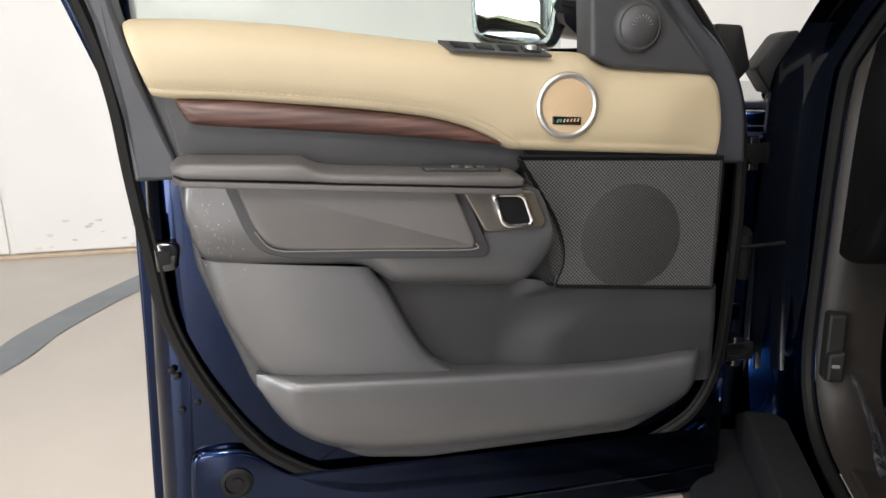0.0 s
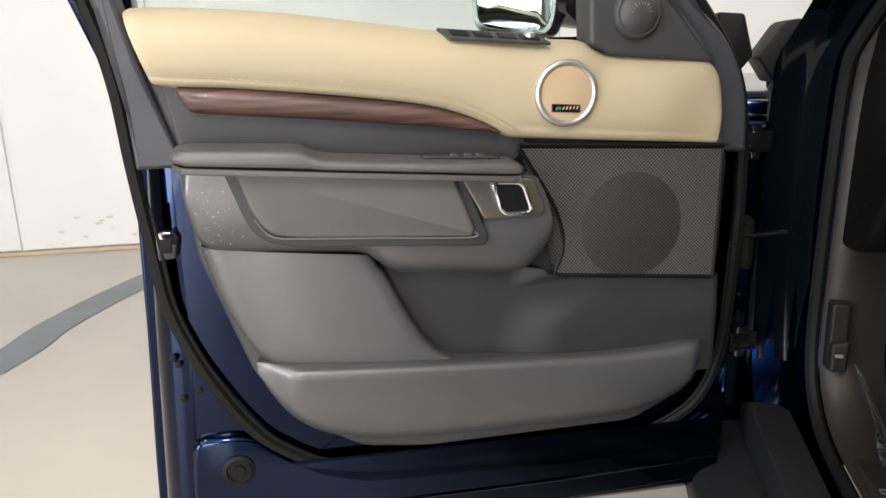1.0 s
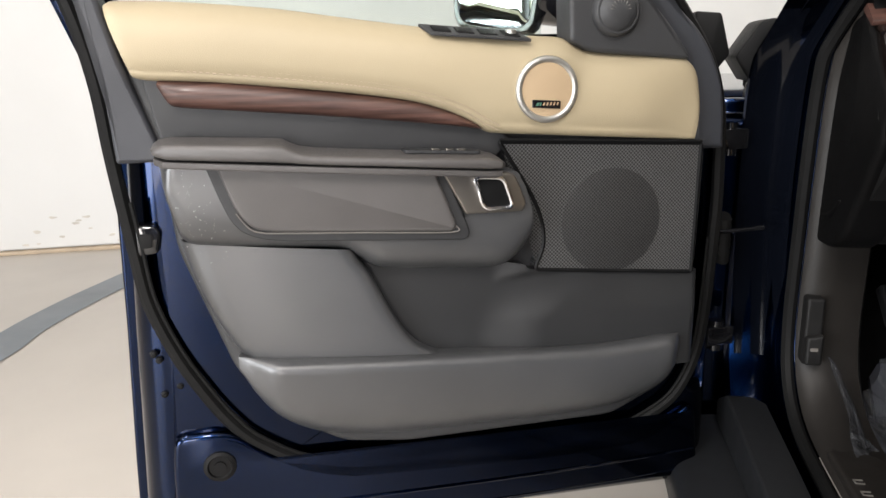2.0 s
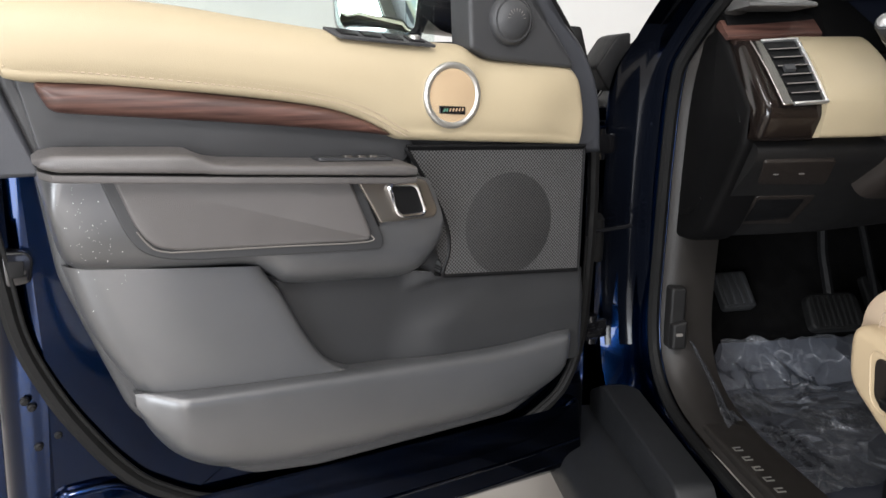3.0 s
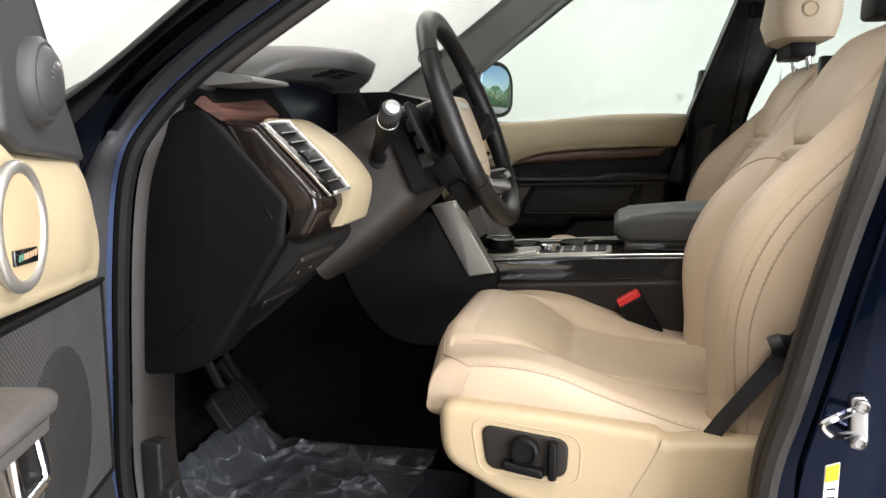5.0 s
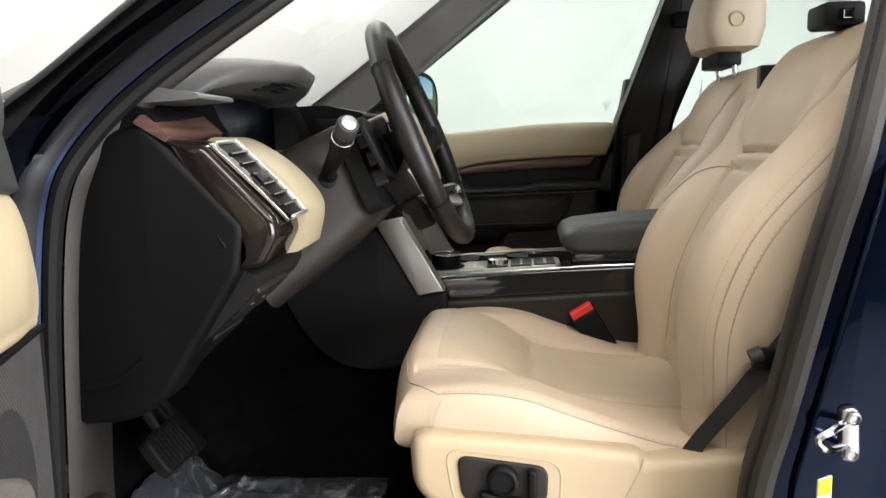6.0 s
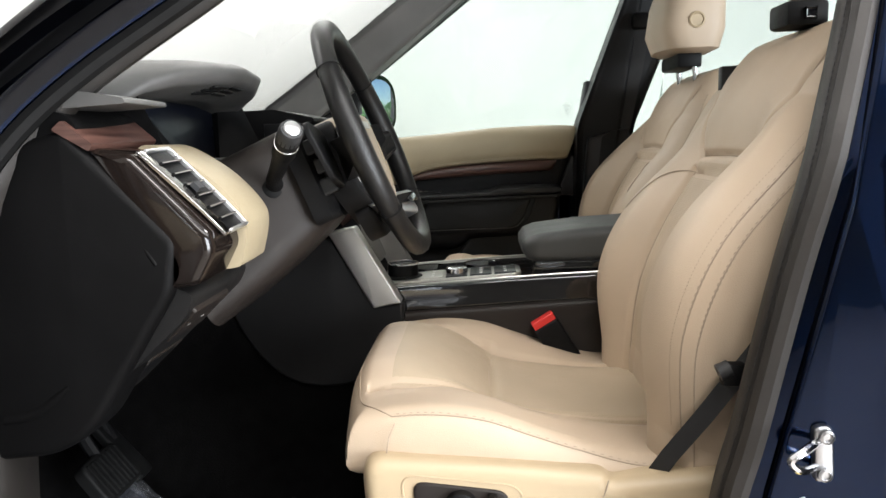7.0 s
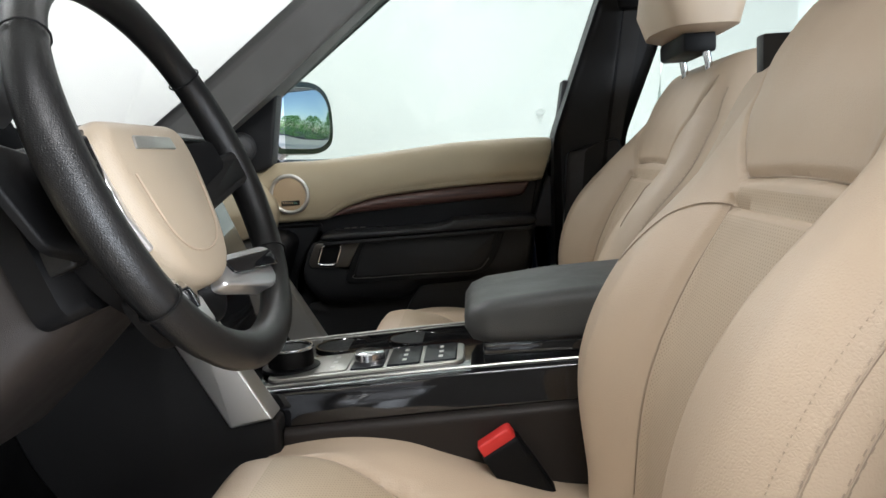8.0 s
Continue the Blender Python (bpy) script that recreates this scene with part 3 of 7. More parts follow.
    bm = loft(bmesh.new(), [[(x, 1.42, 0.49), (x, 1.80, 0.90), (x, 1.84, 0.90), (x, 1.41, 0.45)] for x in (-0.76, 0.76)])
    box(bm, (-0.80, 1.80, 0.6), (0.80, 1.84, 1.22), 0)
    part("footwell_carpet", bm, CARPET_SHADED, car, "carpeted footwell, coloured near-black for its shade")
    return car


build_body()


# ---- doors ----
CLIPS = ((-0.855, 0.785), (-0.848, 0.775), (-0.846, 0.719), (-0.822, 0.730))
DOOR = pose(-0.98, 1.256, 0, 0, 0, 22)


def ring_line(cx, cz, r, n=36):
    return [(cx + r * math.cos(2 * math.pi * k / n), cz + r * math.sin(2 * math.pi * k / n)) for k in range(n)]


def build_door(name, T, m, label, driver):
    """A front door with its trim. Its own x runs from the rear edge (-0.9) to the hinge (0.1), depth from the trim outwards."""
    door = thing(name, label, "car door", m, group="front doors")

    # The passenger door has the same trim; its shade is put into darker colours.
    hard, soft, hide = (TRIM, TRIM_SOFT, DARK_LEATHER) if driver else (PILLAR_BLACK, DOOR_SHADED, DOOR_SHADED)

    def to(u, v, d):
        return T(u, d, v)

    def bar(pname, pts, d, r, material, parent, lab="", closed=False, n=8, fl=1.0):
        return part(pname, tube(bmesh.new(), [to(p[0], p[1], p[2] if len(p) > 2 else d) for p in pts], r, n, closed, fl), material, parent, lab)

    shell = plate("door_shell", rounded([(-0.905, 0.43, 0.03), (0.07, 0.41, 0.05), (0.10, 0.47, 0.03), (0.10, 1.05), (0.04, 1.20, 0.05), (-0.06, 1.24), (-0.87, 1.24), (-0.868, 1.075), (-0.885, 0.80), (-0.897, 0.57)], 0.02),
                  0.062, 0.17, 0.058, to, PAINT, door, "glossy navy painted door shell", seg=10)
    plate("outer_skin", rounded([(-0.925, 0.41, 0.03), (0.09, 0.40, 0.05), (0.12, 0.47, 0.03), (0.12, 1.05), (0.06, 1.22, 0.05), (-0.87, 1.24), (-0.893, 1.10), (-0.905, 0.80), (-0.918, 0.57)], 0.02),
          0.15, 0.19, 0.006, to, PAINT, door)
    plate("trim_panel", rounded([(-0.850, 1.268), (-0.842, 1.20), (-0.812, 1.09), (-0.80, 0.95), (-0.735, 0.757), (-0.66, 0.665), (-0.58, 0.618), (-0.477, 0.604), (-0.121, 0.604), (-0.02, 0.652), (0.012, 0.73),
                                        (0.022, 0.9), (0.026, 1.06), (-0.002, 1.19), (-0.06, 1.225), (-0.237, 1.220), (-0.45, 1.235), (-0.845, 1.266)], 0.02),
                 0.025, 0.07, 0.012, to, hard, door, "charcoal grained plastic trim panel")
    frame_line = curve([(-0.865, 1.078), (-0.871, 1.177), (-0.884, 1.253), (-0.901, 1.318), (-0.93, 1.42)], 5) + [(-0.885, 1.42), (-0.865, 1.30), (-0.845, 1.215), (-0.80, 1.078)]
    plate("frame_trim", rounded(frame_line, 0.004), 0.018, 0.075, 0.007, to, FRAME_TRIM, door, "slate grey window frame trim")
    # padded leather top, rolling back towards the glass
    low = curve([(-0.834, 1.194), (-0.805, 1.187), (-0.735, 1.183), (-0.664, 1.176), (-0.589, 1.168), (-0.513, 1.158), (-0.457, 1.148), (-0.409, 1.133), (-0.376, 1.117), (-0.352, 1.102), (-0.330, 1.098), (-0.265, 1.093), (-0.13, 1.083), (-0.006, 1.074)], 5)
    high = curve([(-0.862, 1.278), (-0.853, 1.286), (-0.838, 1.2885), (-0.768, 1.287), (-0.648, 1.278), (-0.551, 1.265), (-0.450, 1.252), (-0.353, 1.241), (-0.277, 1.236), (-0.233, 1.233), (-0.209, 1.222), (-0.190, 1.214), (-0.133, 1.209), (-0.050, 1.203), (-0.025, 1.193), (-0.011, 1.172), (-0.006, 1.13)], 5)
    bulge = [(0, 0.004), (0.012, -0.006), (0.035, -0.0115), (0.07, -0.0145), (0.10, -0.0155), (0.125, -0.0152), (0.15, -0.0175), (0.3, -0.0215), (0.5, -0.0225), (0.68, -0.019), (0.82, -0.011), (0.92, 0.000), (0.98, 0.012), (1, 0.022)]
    cream = part("upper_pad", ruled(low, high, lambda u, v, t: lerp(bulge, t) * (1 - 0.7 * smooth(-0.13, -0.006, u)), 0.06, to, [t for t, _ in bulge], 110, (0.010, 0.010)), CREAM, door, "almond stitched leather pad", 50)
    line = curve([(-0.828, 1.205), (-0.735, 1.196), (-0.589, 1.180), (-0.500, 1.167), (-0.434, 1.152), (-0.388, 1.134), (-0.362, 1.118), (-0.338, 1.105)], 30)
    for off, d in ((0.0, -0.0166), (0.0062, -0.0176)):
        bm = bmesh.new()
        for a, b in zip(line[::2], line[1::2]):
            tube(bm, [to(a[0] + off * 0.4, a[1] + off, d), to(b[0] + off * 0.4, b[1] + off, d)], 0.0009, 4)
        tagged(part("stitching", bm, SEAM, cream), kind="stuff")
    part("speaker_ring", tube(bmesh.new(), [to(u, v, -0.0235) for u, v in ring_line(-0.267, 1.1605, 0.0425, 48)], 0.0050, 12, True), SILVER, cream, "satin silver speaker ring")
    plate("speaker_mesh", ring_line(-0.267, 1.1605, 0.041), -0.0252, -0.015, 0.001, to, MESH_TAN, cream, "tan perforated speaker mesh")
    plate("badge", rounded([(-0.290, 1.1355), (-0.247, 1.1325), (-0.247, 1.1440), (-0.290, 1.1468)], 0.001), -0.0275, -0.02, 0.0008, to, GLOSS, cream, "small black badge")
    for k, (w, mt) in enumerate(((0.006, GREEN), (0.004, GREEN), (0.004, BRONZE), (0.004, BRONZE), (0.004, BRONZE), (0.004, BRONZE), (0.004, BRONZE))):
        u = -0.285 + 0.0052 * k
        plate("badge_mark", rounded([(u, 1.1380), (u + w * 0.6, 1.1377), (u + w, 1.1423), (u + w * 0.4, 1.1425)], 0.0005), -0.0281, -0.0265, 0.0002, to, mt, cream)
    high = curve([(-0.801, 1.188), (-0.736, 1.185), (-0.663, 1.177), (-0.589, 1.168), (-0.512, 1.158), (-0.448, 1.147), (-0.400, 1.131), (-0.374, 1.118), (-0.356, 1.106)], 5)
    low = curve([(-0.801, 1.186), (-0.794, 1.169), (-0.786, 1.156), (-0.772, 1.1515), (-0.717, 1.146), (-0.591, 1.134), (-0.473, 1.121), (-0.400, 1.112), (-0.356, 1.1055)], 5)
    crown = [(0, 0.004), (0.06, -0.008), (0.2, -0.0125), (0.5, -0.0145), (0.8, -0.0115), (0.94, -0.006), (1, 0.0)]
    part("wood_strip", ruled(low, high, lambda u, v, t: lerp(crown, t), 0.03, to, [t for t, _ in crown], 90, (0.006, 0.010)), WALNUT, door, "dark reddish walnut inlay strip", 50)
    plate("upper_recess", rounded([(-0.82, 1.20), (-0.80, 1.09), (-0.34, 1.06), (-0.31, 1.085), (-0.33, 1.105), (-0.45, 1.17), (-0.66, 1.19)], 0.01), 0.006, 0.03, 0.003, to, hard, door)
    # armrest and its lower bulge
    low = curve([(-0.806, 1.05), (-0.797, 0.990), (-0.784, 0.966), (-0.755, 0.957), (-0.65, 0.947), (-0.575, 0.941), (-0.548, 0.927), (-0.527, 0.911), (-0.500, 0.904), (-0.42, 0.897), (-0.345, 0.892), (-0.314, 0.900), (-0.294, 0.922), (-0.283, 0.948), (-0.286, 0.985)], 5)
    high = curve([(-0.811, 1.086), (-0.70, 1.080), (-0.50, 1.066), (-0.335, 1.050), (-0.308, 1.034), (-0.294, 1.0)], 8)
    roll = [(0, 0.018), (0.02, 0.004), (0.06, -0.009), (0.12, -0.020), (0.2, -0.028), (0.3, -0.033), (0.45, -0.0355), (0.7, -0.036), (1, -0.034)]
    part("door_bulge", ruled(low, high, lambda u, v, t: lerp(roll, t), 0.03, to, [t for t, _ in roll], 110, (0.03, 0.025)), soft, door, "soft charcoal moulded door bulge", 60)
    rings = []
    for u, zt, zb, w in ((-0.812, 1.105, 1.099, 0.5), (-0.805, 1.110, 1.095, 0.85), (-0.79, 1.113, 1.091, 1), (-0.66, 1.106, 1.081, 1), (-0.645, 1.1045, 1.0795, 1), (-0.635, 1.099, 1.079, 1), (-0.622, 1.0935, 1.077, 1), (-0.60, 1.090, 1.075, 1),
                         (-0.484, 1.081, 1.066, 1), (-0.366, 1.0745, 1.0565, 1), (-0.347, 1.070, 1.055, 0.92), (-0.335, 1.063, 1.055, 0.6)):
        sec = rounded([(-0.072 * w, zb), (-0.072 * w, zt - 0.003), (0.0, zt + 0.002), (0.02, zb)], 0.0085)
        rings.append([to(u, z, d) for d, z in sec])
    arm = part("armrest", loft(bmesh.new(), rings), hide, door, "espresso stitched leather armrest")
    rings = []
    for u, zb, w in ((-0.808, 1.092, 0.7), (-0.795, 1.089, 1), (-0.60, 1.0725, 1), (-0.366, 1.054, 1), (-0.345, 1.053, 0.9)):
        rings.append([to(u, z, d) for d, z in rounded([(-0.066 * w, zb - 0.009), (-0.066 * w, zb), (0.0, zb), (0.0, zb - 0.009)], 0.003)])
    part("armrest_lip", loft(bmesh.new(), rings), hide, arm, "lower leather lip below the seam")
    plate("switch_plate", rounded([(-0.480, -0.040), (-0.370, -0.040), (-0.370, -0.008), (-0.480, -0.008)], 0.006), -0.0, -0.003, 0.001, lambda u, v, d: to(u, 1.0790 - 0.055 * (u + 0.42) - d, v), hard, arm, "gloss black seat memory switches")
    for u in (-0.435, -0.415, -0.398):
        plate("switch_button", rounded([(u - 0.006, -0.036), (u + 0.006, -0.036), (u + 0.006, -0.028), (u - 0.006, -0.028)], 0.002), -0.0, -0.002, 0.001, lambda u, v, d: to(u, 1.0822 - 0.055 * (u + 0.42) - d, v), BRONZE_METAL, arm)
    # leather insert with its frame
    plate("insert_frame", rounded([(-0.748, 1.080, 0.004), (-0.424, 1.052, 0.004), (-0.387, 0.964, 0.01), (-0.392, 0.951, 0.01), (-0.655, 0.968, 0.03), (-0.700, 0.978, 0.03), (-0.722, 1.001, 0.03)], 0.01), -0.040, -0.02, 0.003, to, hard, door)
    plate("insert_pad", rounded([(-0.734, 1.080, 0.004), (-0.438, 1.054, 0.004), (-0.408, 0.976, 0.008), (-0.413, 0.966, 0.008), (-0.665, 0.983, 0.02), (-0.694, 0.990, 0.02), (-0.712, 1.014, 0.02)], 0.01), -0.0455, -0.03, 0.005, to, hide, door, "espresso leather door insert")
    # Added pale bar that paints the highlight on the frame's lower bevel.
    bar("insert_highlight", curve([(-0.712, 1.012), (-0.697, 0.991), (-0.680, 0.9835), (-0.655, 0.981), (-0.54, 0.9735), (-0.416, 0.965), (-0.409, 0.974)], 5), -0.0425, 0.0011, SATIN, door, n=5)
    bar("insert_seam", [(-0.424, 1.052), (-0.410, 1.020), (-0.396, 0.985)], -0.0402, 0.0013, BLACK, door, n=5)
    # pull handle
    bez = plate("handle_plate", rounded([(-0.427, 1.050), (-0.322, 1.046, 0.01), (-0.303, 1.0, 0.01), (-0.31, 0.989), (-0.395, 0.990)], 0.004), -0.045, -0.02, 0.003, to, BRONZE_METAL, door, "brushed bronze-grey handle plate")
    cup = rounded([(-0.384, 1.044), (-0.340, 1.041), (-0.325, 0.997), (-0.369, 0.997)], 0.011)
    # No hollow here: a flat black plate paints the shade inside the cup.
    plate("handle_cup_shade", cup, -0.0465, -0.03, 0.001, to, BLACK, bez, "flat black plate for the shade inside the handle cup")
    part("handle_ring", tube(bmesh.new(), [to(u, v, -0.048) for u, v in cup], 0.0035, 8, True), CHROME, bez, "chrome handle surround")
    # speaker panel
    gr = plate("speaker_panel", rounded([(-0.332, 1.086, 0.004), (-0.002, 1.069, 0.004), (-0.006, 0.860, 0.004), (-0.276, 0.886, 0.01), (-0.257, 0.93, 0.04), (-0.272, 0.99, 0.04)], 0.01), -0.002, 0.03, 0.0006, to, GRILLE if driver else hard, door, "black perforated speaker panel", seg=1)
    plate("speaker_grille", ring_line(-0.150, 0.955, 0.083), -0.0028, 0.0, 0.0004, to, WOOFER if driver else hard, gr, "round open speaker grille")
    bar("panel_rim", rounded([(-0.332, 1.086, 0.004), (-0.002, 1.069, 0.004), (-0.006, 0.860, 0.004), (-0.276, 0.886, 0.01), (-0.257, 0.93, 0.04), (-0.272, 0.99, 0.04)], 0.01), -0.001, 0.0035, BLACK, gr, closed=True, n=6)
    bar("panel_edge", [(-0.332, 1.089), (-0.002, 1.072)], -0.004, 0.003, BLACK, gr, n=6)
    # lower panel, map pocket and its rim
    left = curve([(-0.800, 0.968), (-0.784, 0.902), (-0.762, 0.845), (-0.726, 0.780), (-0.715, 0.762)], 6)
    right = curve([(-0.556, 0.942), (-0.545, 0.921), (-0.530, 0.899), (-0.499, 0.835), (-0.470, 0.791), (-0.440, 0.769), (-0.400, 0.758)], 6)
    face = [(0, 0.055), (0.015, 0.030), (0.05, 0.010), (0.10, 0.000), (0.18, -0.005), (0.5, -0.010), (0.9, -0.011), (0.96, -0.0105), (0.985, -0.008), (1, 0.0)]
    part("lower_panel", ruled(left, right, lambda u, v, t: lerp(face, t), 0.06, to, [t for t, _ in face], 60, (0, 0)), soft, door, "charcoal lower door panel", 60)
    rim = curve([(-0.729, 0.790), (-0.58, 0.778), (-0.401, 0.765), (-0.265, 0.757), (-0.171, 0.753), (-0.090, 0.755), (-0.06, 0.757), (-0.014, 0.754)], 6)
    low = curve([(-0.731, 0.772), (-0.713, 0.722), (-0.683, 0.675), (-0.643, 0.644), (-0.593, 0.625), (-0.531, 0.614), (-0.441, 0.610), (-0.347, 0.609), (-0.251, 0.608), (-0.151, 0.610), (-0.090, 0.621), (-0.050, 0.641), (-0.021, 0.671), (-0.010, 0.735)], 6)
    bm = bmesh.new()
    rows = []
    for k in range(91):
        u = -0.729 + 0.716 * k / 90
        top, bot = lerp(rim, u), lerp(low, u)
        e = smooth(-0.732, -0.67, u) * smooth(-0.012, -0.05, u)
        sec = [(top - 0.004, 0.03), (top, 0.004 - 0.010 * e), (top + 0.001, -0.018 * e), (top - 0.0005, -0.026 * e), (top - 0.004, -0.0315 * e), (top - 0.010, -0.034 * e)]
        for j in range(1, 17):
            q = j / 16
            sec.append((top - 0.010 + (bot - top + 0.010) * q, (-0.034 + 0.006 * q + 0.032 * q ** 2) * e + 0.045 * q ** 5))
        rows.append([bm.verts.new(to(u, v, d)) for v, d in sec])
    for a, b in zip(rows, rows[1:]):
        bridge(bm, a, b, False)
    bmesh.ops.recalc_face_normals(bm, faces=bm.faces)
    part("pocket_wall", bm, soft, door, "dark grey door pocket wall", 60)

    def pocket_depth(u, v, t):
        edge = -0.300 - 0.24 * max(0, 0.855 - v)
        into = 1 - smooth(edge - 0.05, edge + 0.06 + 0.06 * smooth(0.80, 0.86, v), u)
        under = 1 - smooth(0.872, 0.884, v - 0.09 * min(0, u + 0.27))
        under = max(under, 1 - smooth(-0.34, -0.28, u))
        return 0.002 + (0.012 + 0.014 * (1 - smooth(-0.75, -0.28, u))) * into * under - 0.006 * (1 - into) * smooth(0.86, 0.80, v)

    low = [(-0.62, 0.70), (0.016, 0.70)]
    high = curve([(-0.62, 0.925), (-0.45, 0.91), (-0.30, 0.896), (-0.272, 0.884), (-0.10, 0.868), (0.020, 0.857)], 6)
    # Modelled shallow; the shade of a deeper pocket is put into the colour.
    part("pocket_back", ruled(low, high, pocket_depth, 0.045, to, [k / 40 for k in range(41)], 110, (0, 0.02)), DOOR_SHADED, door, "door pocket back, its colour darkened for the pocket's shade", 60)
    # upper corner with the high speaker
    sail = plate("sail_panel", rounded([(-0.224, 1.226), (-0.232 if driver else -0.255, 1.42), (-0.19, 1.42), (-0.118, 1.305, 0.05), (-0.062, 1.247, 0.03), (-0.024, 1.196, 0.02), (-0.050, 1.198), (-0.135, 1.206), (-0.190, 1.211, 0.01), (-0.211, 1.221, 0.01)], 0.008), -0.004, 0.05, 0.007, to, hard, door, "charcoal mirror corner panel", seg=5)
    plate("corner_trim", rounded(curve([(-0.19, 1.42), (-0.118, 1.310), (-0.052, 1.236), (-0.022, 1.196), (-0.008, 1.14), (-0.004, 1.056)], 5) + curve([(0.052, 1.056), (0.046, 1.135), (0.030, 1.188), (-0.003, 1.24), (-0.069, 1.306), (-0.14, 1.42)], 5), 0.004),
          0.016, 0.075, 0.009, to, FRAME_TRIM, door, "slate grey window frame trim")
    part("tweeter", disc(bmesh.new(), to(-0.156, 1.268, -0.004), Vector(to(0, 0, -1)) - Vector(to(0, 0, 0)), [(0.037, 0), (0.036, 0.008), (0.032, 0.012), (0.029, 0.012), (0.024, 0.017), (0.012, 0.020), (0, 0.0205)]), TRIM, sail, "round black high-note speaker")
    for k in range(9):
        q = math.pi * (0.05 + 0.9 * k / 8)
        bar("tweeter_slot", [(-0.156 + r * math.cos(q), 1.268 + r * math.sin(q)) for r in (0.007, 0.016)], -0.0235, 0.0007, SATIN, sail, n=4)
    if driver:
        def on_top(u, v, d):
            return to(u, 1.2405 - 0.080 * (u + 0.44) + 0.38 * v - 0.9 * d, -0.013 + 0.92 * v + 0.4 * d)

        sw = plate("window_switches", rounded([(-0.432, 0.0), (-0.285, 0.002), (-0.300, 0.034), (-0.446, 0.034)], 0.004), -0.0016, 0.002, 0.0008, on_top, hard, door, "charcoal window switch plate")
        for k in range(4):
            u = -0.428 + 0.034 * k
            plate("window_switch", rounded([(u, 0.008), (u + 0.026, 0.008), (u + 0.024, 0.028), (u - 0.002, 0.028)], 0.003), -0.0032, 0.0, 0.0014, on_top, BLACK, sw)
        part("mirror_knob", disc(bmesh.new(), on_top(-0.312, 0.022, 0.0), (0, 0, 1), [(0.0085, 0), (0.0085, 0.0045), (0.0065, 0.0065), (0, 0.007)], 20), SILVER, sw)
    else:
        plate("window_switch", rounded([(-0.36, 0.02), (-0.29, 0.02), (-0.29, 0.045), (-0.36, 0.045)], 0.006), -0.0, -0.003, 0.001, lambda u, v, d: to(u, 1.246 - 0.085 * (u + 0.44) - d, v), hard, door, "flush grey window switch")
    # window, frame and rubber
    rear = -0.87 if driver else -1.12
    glassy = plate("window_pane", rounded([(rear, 1.20), (rear + 0.01, 1.50), (rear + 0.09, 1.74), (-0.62, 1.74), (-0.26, 1.44), (-0.235, 1.20)], 0.02), 0.085, 0.09, 0.001, lambda u, v, d: to(u, v, d - 0.3 * max(0, v - 1.25) * 1.0), FRONT_PANE if driver else PANE, door, "clear side window glass")
    glassy.visible_shadow = False
    if not driver:
        return door
    fr = curve([(-0.905, 1.41), (-0.915, 1.48), (-0.91, 1.56), (-0.86, 1.70), (-0.80, 1.76), (-0.66, 1.765), (-0.45, 1.62), (-0.2, 1.40), (-0.04, 1.26)], 6)
    part("window_frame", tube(bmesh.new(), [to(u, v, 0.085 - 0.3 * max(0, v - 1.25)) for u, v in fr], 0.03, 8, False, 1.0), BLACK, door, "black window frame")
    if driver:
        plate("skin_corner", rounded([(-0.86, 1.20), (-0.868, 1.46), (-1.01, 1.46), (-0.955, 1.325, 0.06), (-0.912, 1.24, 0.05), (-0.897, 1.15)], 0.01), 0.13, 0.18, 0.006, to, PAINT, door)
        bm = bmesh.new()
        for _ in range(70):
            u, v = random.gauss(-0.772, 0.016), random.gauss(1.02, 0.035)
            u += (1.05 - v) * 0.25
            s = 0.0003 + 0.0004 * random.random() ** 2
            vs = [bm.verts.new(to(u + s * a, v + s * b, -0.0362 - s * c)) for a, b, c in ((-1, -1, 0), (1, -1, 0), (0, 1.2, 0), (0, 0, 1))]
            for f in ((0, 1, 3), (1, 2, 3), (2, 0, 3)):
                bm.faces.new([vs[k] for k in f])
        tagged(part("dust_specks", bm, WHITE, door), kind="stuff")
        seal = curve([(-0.955, 1.42), (-0.916, 1.315), (-0.897, 1.25), (-0.884, 1.177), (-0.877, 1.09), (-0.870, 1.02), (-0.862, 0.95), (-0.852, 0.872), (-0.828, 0.800), (-0.799, 0.738), (-0.755, 0.666), (-0.706, 0.617), (-0.617, 0.572), (-0.45, 0.559), (-0.227, 0.556), (-0.11, 0.556), (-0.035, 0.581), (0.020, 0.625), (0.055, 0.72), (0.068, 0.9), (0.07, 1.0), (0.062, 1.12), (0.03, 1.21), (-0.05, 1.32)], 8)
        bar("weatherstrip", seal, 0.056, 0.0105, RUBBER, door, "black rubber weatherstrip")
        bar("weatherstrip_bead", curve([(-0.858, 1.02), (-0.850, 0.95), (-0.841, 0.875), (-0.818, 0.806), (-0.789, 0.746), (-0.746, 0.676), (-0.700, 0.628), (-0.613, 0.584), (-0.45, 0.571), (-0.227, 0.568), (-0.115, 0.568), (-0.043, 0.592), (0.010, 0.633), (0.043, 0.72), (0.055, 0.9)], 8), 0.050, 0.0032, RUBBER, door, "smooth rubber lip")
        press = plate("pressed_panel", rounded([(-0.850, 0.455), (-0.845, 0.60, 0.03), (-0.838, 0.652, 0.02), (-0.757, 0.652, 0.03), (-0.67, 0.586, 0.05), (-0.582, 0.553, 0.05), (-0.22, 0.536, 0.05), (-0.05, 0.540, 0.03), (0.05, 0.60, 0.03), (0.065, 0.45)], 0.02), 0.046, 0.075, 0.009, to, PAINT, door)
